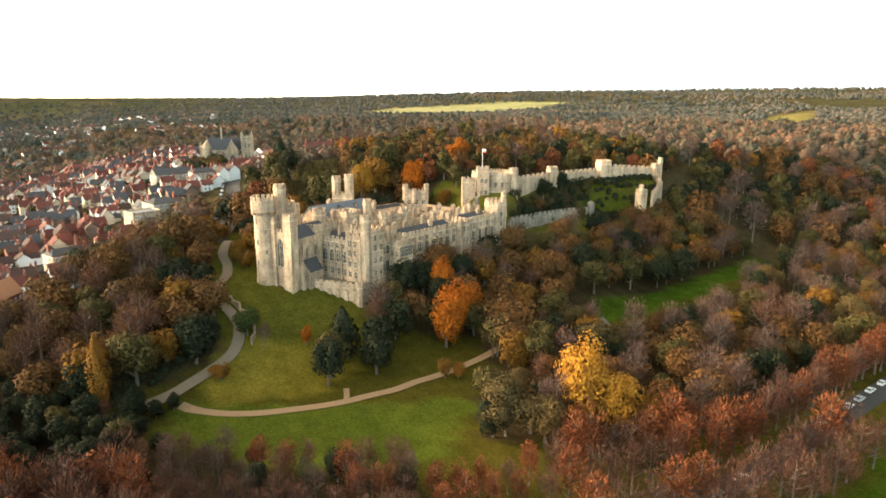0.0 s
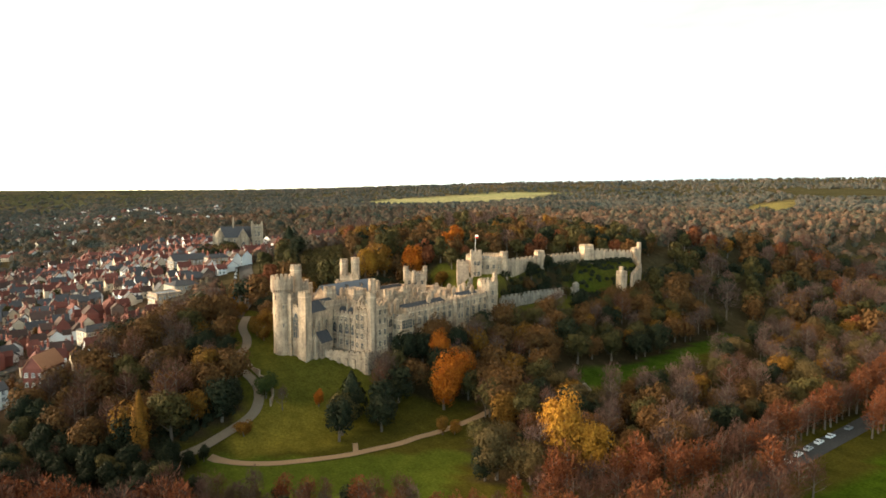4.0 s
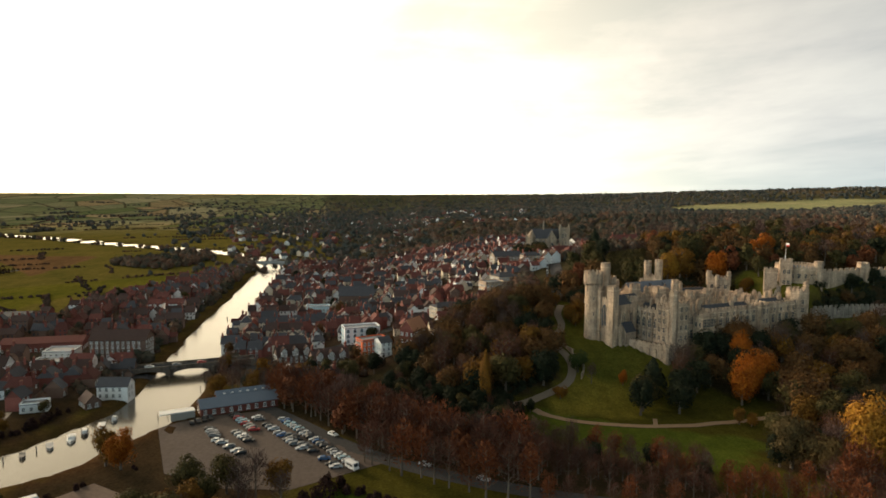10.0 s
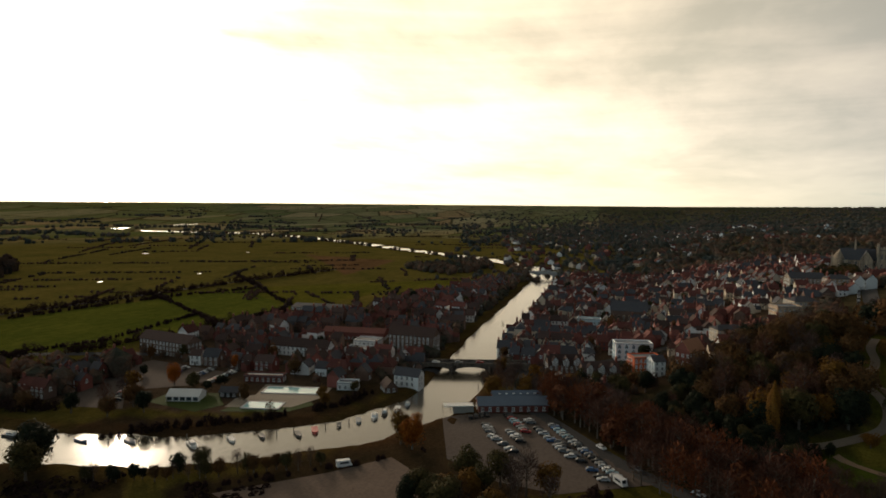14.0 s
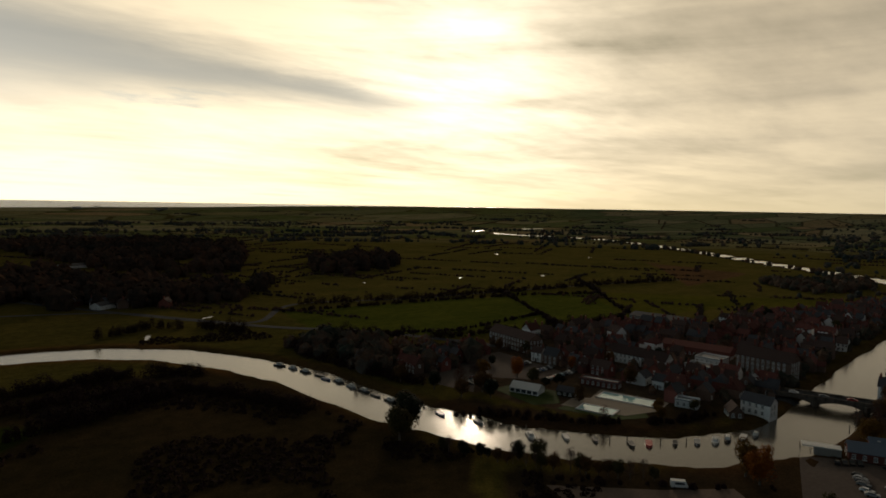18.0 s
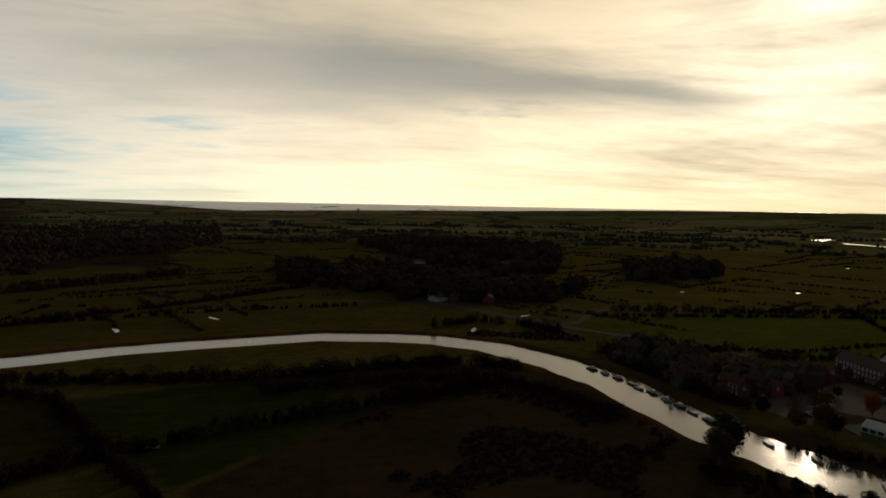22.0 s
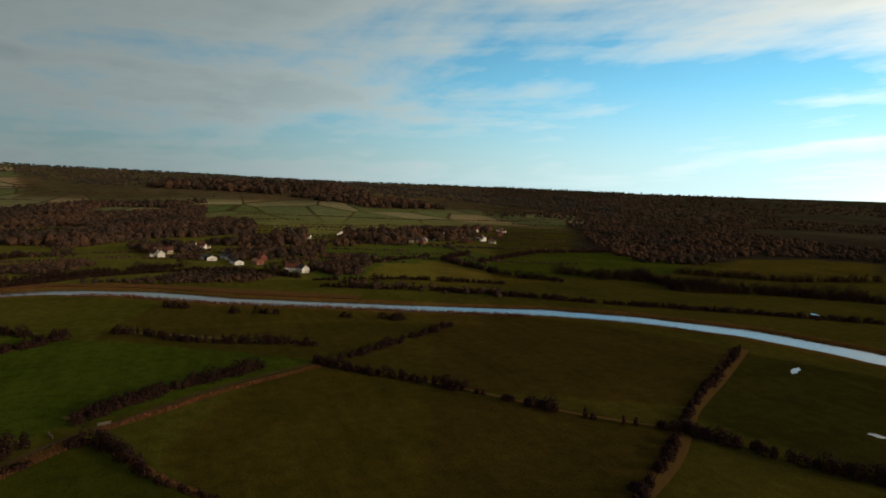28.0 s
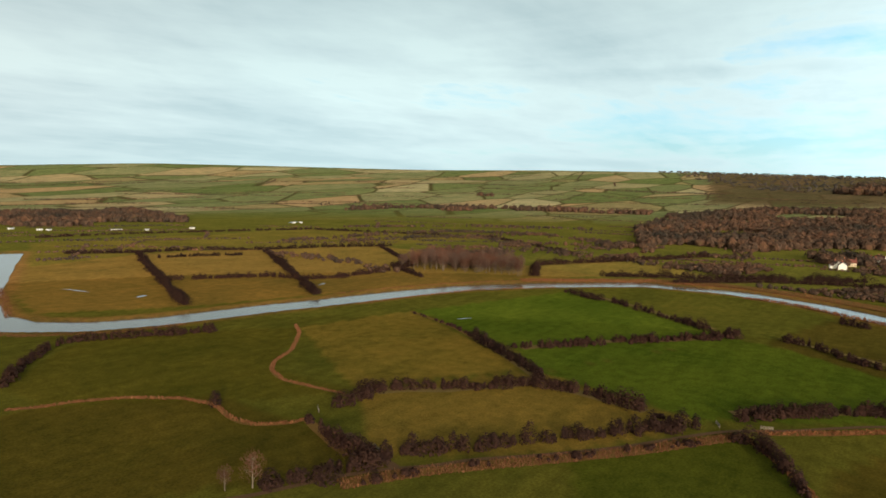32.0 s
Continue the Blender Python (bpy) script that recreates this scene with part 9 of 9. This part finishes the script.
BOATS = {"white": WHITE, "grey": mat_plain("grey_hull", (0.22, 0.24, 0.25), (0.30, 0.31, 0.32), 0.5, 0.5, 0.4), "red": mat_plain("red_hull", (0.48, 0.05, 0.05), (0.38, 0.03, 0.03), 0.5, 0.4, 0.4), "dark": mat_plain("dark_hull", (0.03, 0.035, 0.04), (0.06, 0.06, 0.06), 0.5, 0.5, 0.4), "blue": mat_plain("blue_hull", (0.05, 0.12, 0.24), (0.04, 0.08, 0.16), 0.5, 0.4, 0.4)}
for i, (x, y, t, l, tone, cab) in enumerate(((-88, -371, 2.0, 8, "dark", 1), (-91, -361, 1.8, 7, "grey", 1), (-93, -350, 1.8, 8, "dark", 1), (-95, -338, 1.7, 8, "dark", 0), (-97, -322, 1.6, 9, "dark", 1), (-97, -310, 1.6, 7, "grey", 1), (-98, -300, 1.6, 8, "dark", 1), (-98, -290, 1.6, 7, "dark", 0), (-99, -279, 1.6, 9, "dark", 1), (-101, -263, 1.5, 8, "white", 1), (-111, -232, 1.3, 7, "grey", 0), (-115.9, -206.9, 0.95, 9, "white", 1), (-126, -197, 0.9, 7, "white", 0),
                                             (-140, -176, 0.8, 7, "dark", 0), (-146, -172, 0.6, 8, "red", 0), (-155, -166, 0.5, 6, "dark", 0), (-163, -161, 0.5, 7, "grey", 0), (-170, -157, 0.4, 9, "white", 1), (-176, -155, 0.4, 8, "dark", 1), (-183, -152, 0.3, 8, "white", 0), (-190, -150, 0.3, 7, "grey", 1), (-133, -188, 0.8, 6, "dark", 0), (-94, -330, 1.7, 7, "blue", 0), (-105, -250, 1.4, 7, "blue", 0))):
    boat(x, y, t, l, tone, cab)
# mooring posts and the timber landing stage
for i, (x, y) in enumerate(((-137, -184), (-143, -180), (-151, -170), (-160, -164), (-121, -214), (-108, -240), (-404, -160), (-398, -158), (-230, -128), (-238, -128))):
    g = Geo()
    g.prism(ring(x, y, 0.2, 7), -4, 0.9)
    tagged(new("mooring_post", g.mesh("mooring_post", [GATE])), "dark timber mooring post standing in the river", "post", "mooring posts")

# ---- riverside buildings, swimming pool and marquee ----
BLUE_ROOF = mat_plain("blue_grey_sheet_roof", (0.10, 0.13, 0.17), (0.14, 0.17, 0.21), 0.3, 0.5, 0.4, 0.0)
shed = building("visitor_centre", "long low brick building with a blue-grey roof by the car park", -199.5, -103.5, 1.98, 31, 9, 3.6, 2.6, BRICK, BLUE_ROOF, 0, 1, gap=3.4)
g = Geo()
g.box(3, 5.2, 0, 5.2, 22, 5)
g.gable(3, 5.2, 5.2, 7.2, 22, 5, 0, 0.4, 1, 0)
part("upper_wing", g, [BRICK, BLUE_ROOF], shed)
for k in range(6):
    g = Geo()
    g.box(-5 + 3.2 * k, 3.6, 6.0, 6.35, 1.0, 0.9)
    part("skylight", g, [WHITE], shed)
canopy = thing("landing_shelter", "white flat-roofed shelter beside the quay", "shelter", at=(-187, -124.5, height(-187, -124.5)))
canopy.rotation_euler = (0, 0, 2.0)
g = Geo()
g.box(0, 0, 3.1, 3.5, 13, 4.6)
part("roof", g, [WHITE], canopy)
g = Geo()
g.box(2, 0, 0, 3.1, 9, 3.6)
part("cabin", g, [FLINT], canopy)
for px in (-7, -3.5):
    for py in (-1.9, 1.9):
        g = Geo()
        g.box(px, py, 0, 3.1, 0.16, 0.16)
        part("post", g, [BLACK], canopy)
PAVING = mat_plain("pale_paving", (0.22, 0.18, 0.14), (0.30, 0.25, 0.195), 0.3, 0.9, 0.15, 0.0)
yard("pool_terrace", "pale paved terrace round the swimming pools", "terrace", [(-156, -224), (-166, -196), (-184, -190), (-199, -194), (-193, -228), (-176, -222), (-170, -228)], PAVING, 0.15)
m = Mat("pool_water")
POOL = m.done(m.mix(m.noise(0.3, 3, 0.5, m.coord("World")), (0.35, 0.62, 0.62), (0.45, 0.72, 0.70)), 0.08, spec=0.6)
for cx, cy, lx, ly, t in ((-188, -209, 27, 9.5, 1.84), (-163.5, -209, 16, 8.5, 1.84)):
    top = thing("swimming_pool", "outdoor swimming pool with pale turquoise water", "swimming pool", "lido pools", at=(cx, cy, height(cx, cy)))
    top.rotation_euler = (0, 0, t)
    g = Geo()
    g.face([(x, y, 0.36) for x, y in rect(0, 0, lx, ly)])
    part("water", g, [POOL], top)
    g = Geo()
    for a, b in zip(rect(0, 0, lx + 1.6, ly + 1.6), rect(0, 0, lx + 1.6, ly + 1.6)[1:] + rect(0, 0, lx + 1.6, ly + 1.6)[:1]):
        g.rail(a, b, -0.3, 0.5, 0.8)
    part("edging", g, [PALE], top)
marquee = thing("marquee", "white marquee tent with clear window panels", "tent", at=(-160, -248.5, height(-160, -248.5)))
marquee.rotation_euler = (0, 0, 1.9)
g = Geo()
g.box(0, 0, 0, 2.5, 15, 9)
part("wall", g, [PALE], marquee)
g = Geo()
g.gable(0, 0, 2.5, 4.8, 15, 9, 0, 0.2, 0, 0)
part("roof", g, [WHITE], marquee)
for k in range(5):
    g = Geo()
    g.box(-6 + 3 * k, -4.54, 0.5, 2.1, 2.2, 0.06)
    part("window_panel", g, [GLASS], marquee)
building("pool_pavilion", "long low red-brick changing block beside the pool", -198, -232, 1.85, 20, 6, 3.2, 0.0, BRICK, LEAD, storeys=1, flat=True)
building("pool_kiosk", "dark timber kiosk by the swimming pool", -171, -232, 1.85, 9, 6, 2.8, 1.8, BLACK, SLATE, storeys=1)
building("pool_plant", "small pale flat-roofed pool building", -201, -186, 1.85, 10, 6, 3.4, 0.0, PALE, LEAD, storeys=1, flat=True)
for poly, c in (([(-150, -262), (-146, -232), (-158, -226), (-172, -240), (-166, -262)], 0), ([(-150, -222), (-160, -194), (-172, -188), (-178, -194), (-166, -198), (-157, -222)], 0)):
    yard("lawn", "mown lawn beside the swimming pool", "lawn", poly, mat_plain("mown_lawn", (0.034, 0.052, 0.010), (0.045, 0.066, 0.013), 0.3, 0.95, 0.1, 0.0), 0.12)
# thatched hut and vegetable beds in the castle meadow
hut = thing("thatched_hut", "small round hut with a conical thatched roof", "hut", at=(-178, 176, height(-178, 176)))
g = Geo()
g.prism(ring(0, 0, 2.2, 14), -0.5, 2.2)
part("wall", g, [CREAM], hut)
g = Geo()
g.cone(ring(0, 0, 3.2, 18), 2.0, 5.2)
part("roof", g, [mat_plain("grey_thatch", (0.17, 0.145, 0.115), (0.23, 0.20, 0.16), 0.8, 0.95, 0.1, 0.0)], hut)
# low stone wall along the drive
lw = thing("low_wall", "low pale stone wall beside the drive", "wall")
g = Geo()
for a, b in (((-238, 44.5), (-233, 45.2)), ((-232.8, 45.3), (-227, 46.8)), ((-226.8, 46.9), (-220.5, 49.2)), ((-220.3, 49.2), (-214, 48.5)), ((-213.8, 48.4), (-209, 46.0))):
    g.rail(a, b, min(height(*a), height(*b)) - 1, max(height(*a), height(*b)) + 1.1, 0.6)
part("wall", g, [STONE], lw)

# ---- sea and the far shore ----
m = Mat("sea_water")
SEA = m.done((0.10, 0.12, 0.12), 0.25, spec=0.6)
g = Geo()
rows = []
for k in range(49):
    yaw = 132 + 70 * k / 48
    r0 = np.interp(yaw, [132, 146, 160, 185, 197, 202], [4560, 4300, 3900, 3560, 4200, 4735])
    row = []
    for t in np.linspace(0, 1, 7):
        r = r0 + (4740 - r0) * t
        x, y = 75 - math.sin(math.radians(yaw)) * r, -38 + math.cos(math.radians(yaw)) * r
        row.append((x, y, height(x, y) + 1.5))
    rows.append(row)
for a, b in zip(rows, rows[1:]):
    for i in range(6):
        g.face([a[i], a[i + 1], b[i + 1], b[i]][::-1])
tagged(new("sea", g.mesh("sea", [SEA])), "thin bright band of sea along the skyline", "sea", kind="structure")
for yaw, r, w, h in ((174.4, 3500, 16, 26), (169, 3700, 40, 9), (163, 3700, 60, 7), (147, 3900, 30, 8)):
    x, y = 75 - math.sin(math.radians(yaw)) * r, -38 + math.cos(math.radians(yaw)) * r
    building("tower_block", "far pale block of flats near the coast", x, y, math.radians(yaw), w, 14, h, 0, FLINT, LEAD, storeys=2, gap=12, flat=True)
# dark oaks and evergreens between the drive and the garden lawn
for k, x, y, sc in (("oak", -181, 137, 1.6), ("dark", -169, 144, 1.25), ("dark", -166, 122, 0.85), ("olive", -164, 133, 1.2), ("bare", -160, 174, 1.25), ("bare", -147, 180, 1.3), ("bare", -152, 201, 1.2), ("dark", -148, 168, 0.9), ("dark", -161, 150, 1.1), ("dark", -144, 150, 0.9), ("bare", -146, 160, 1.2), ("dark", -147, 209, 1.0), ("oak", -158, 186, 0.9)):
    plant(k, x, y, sc)
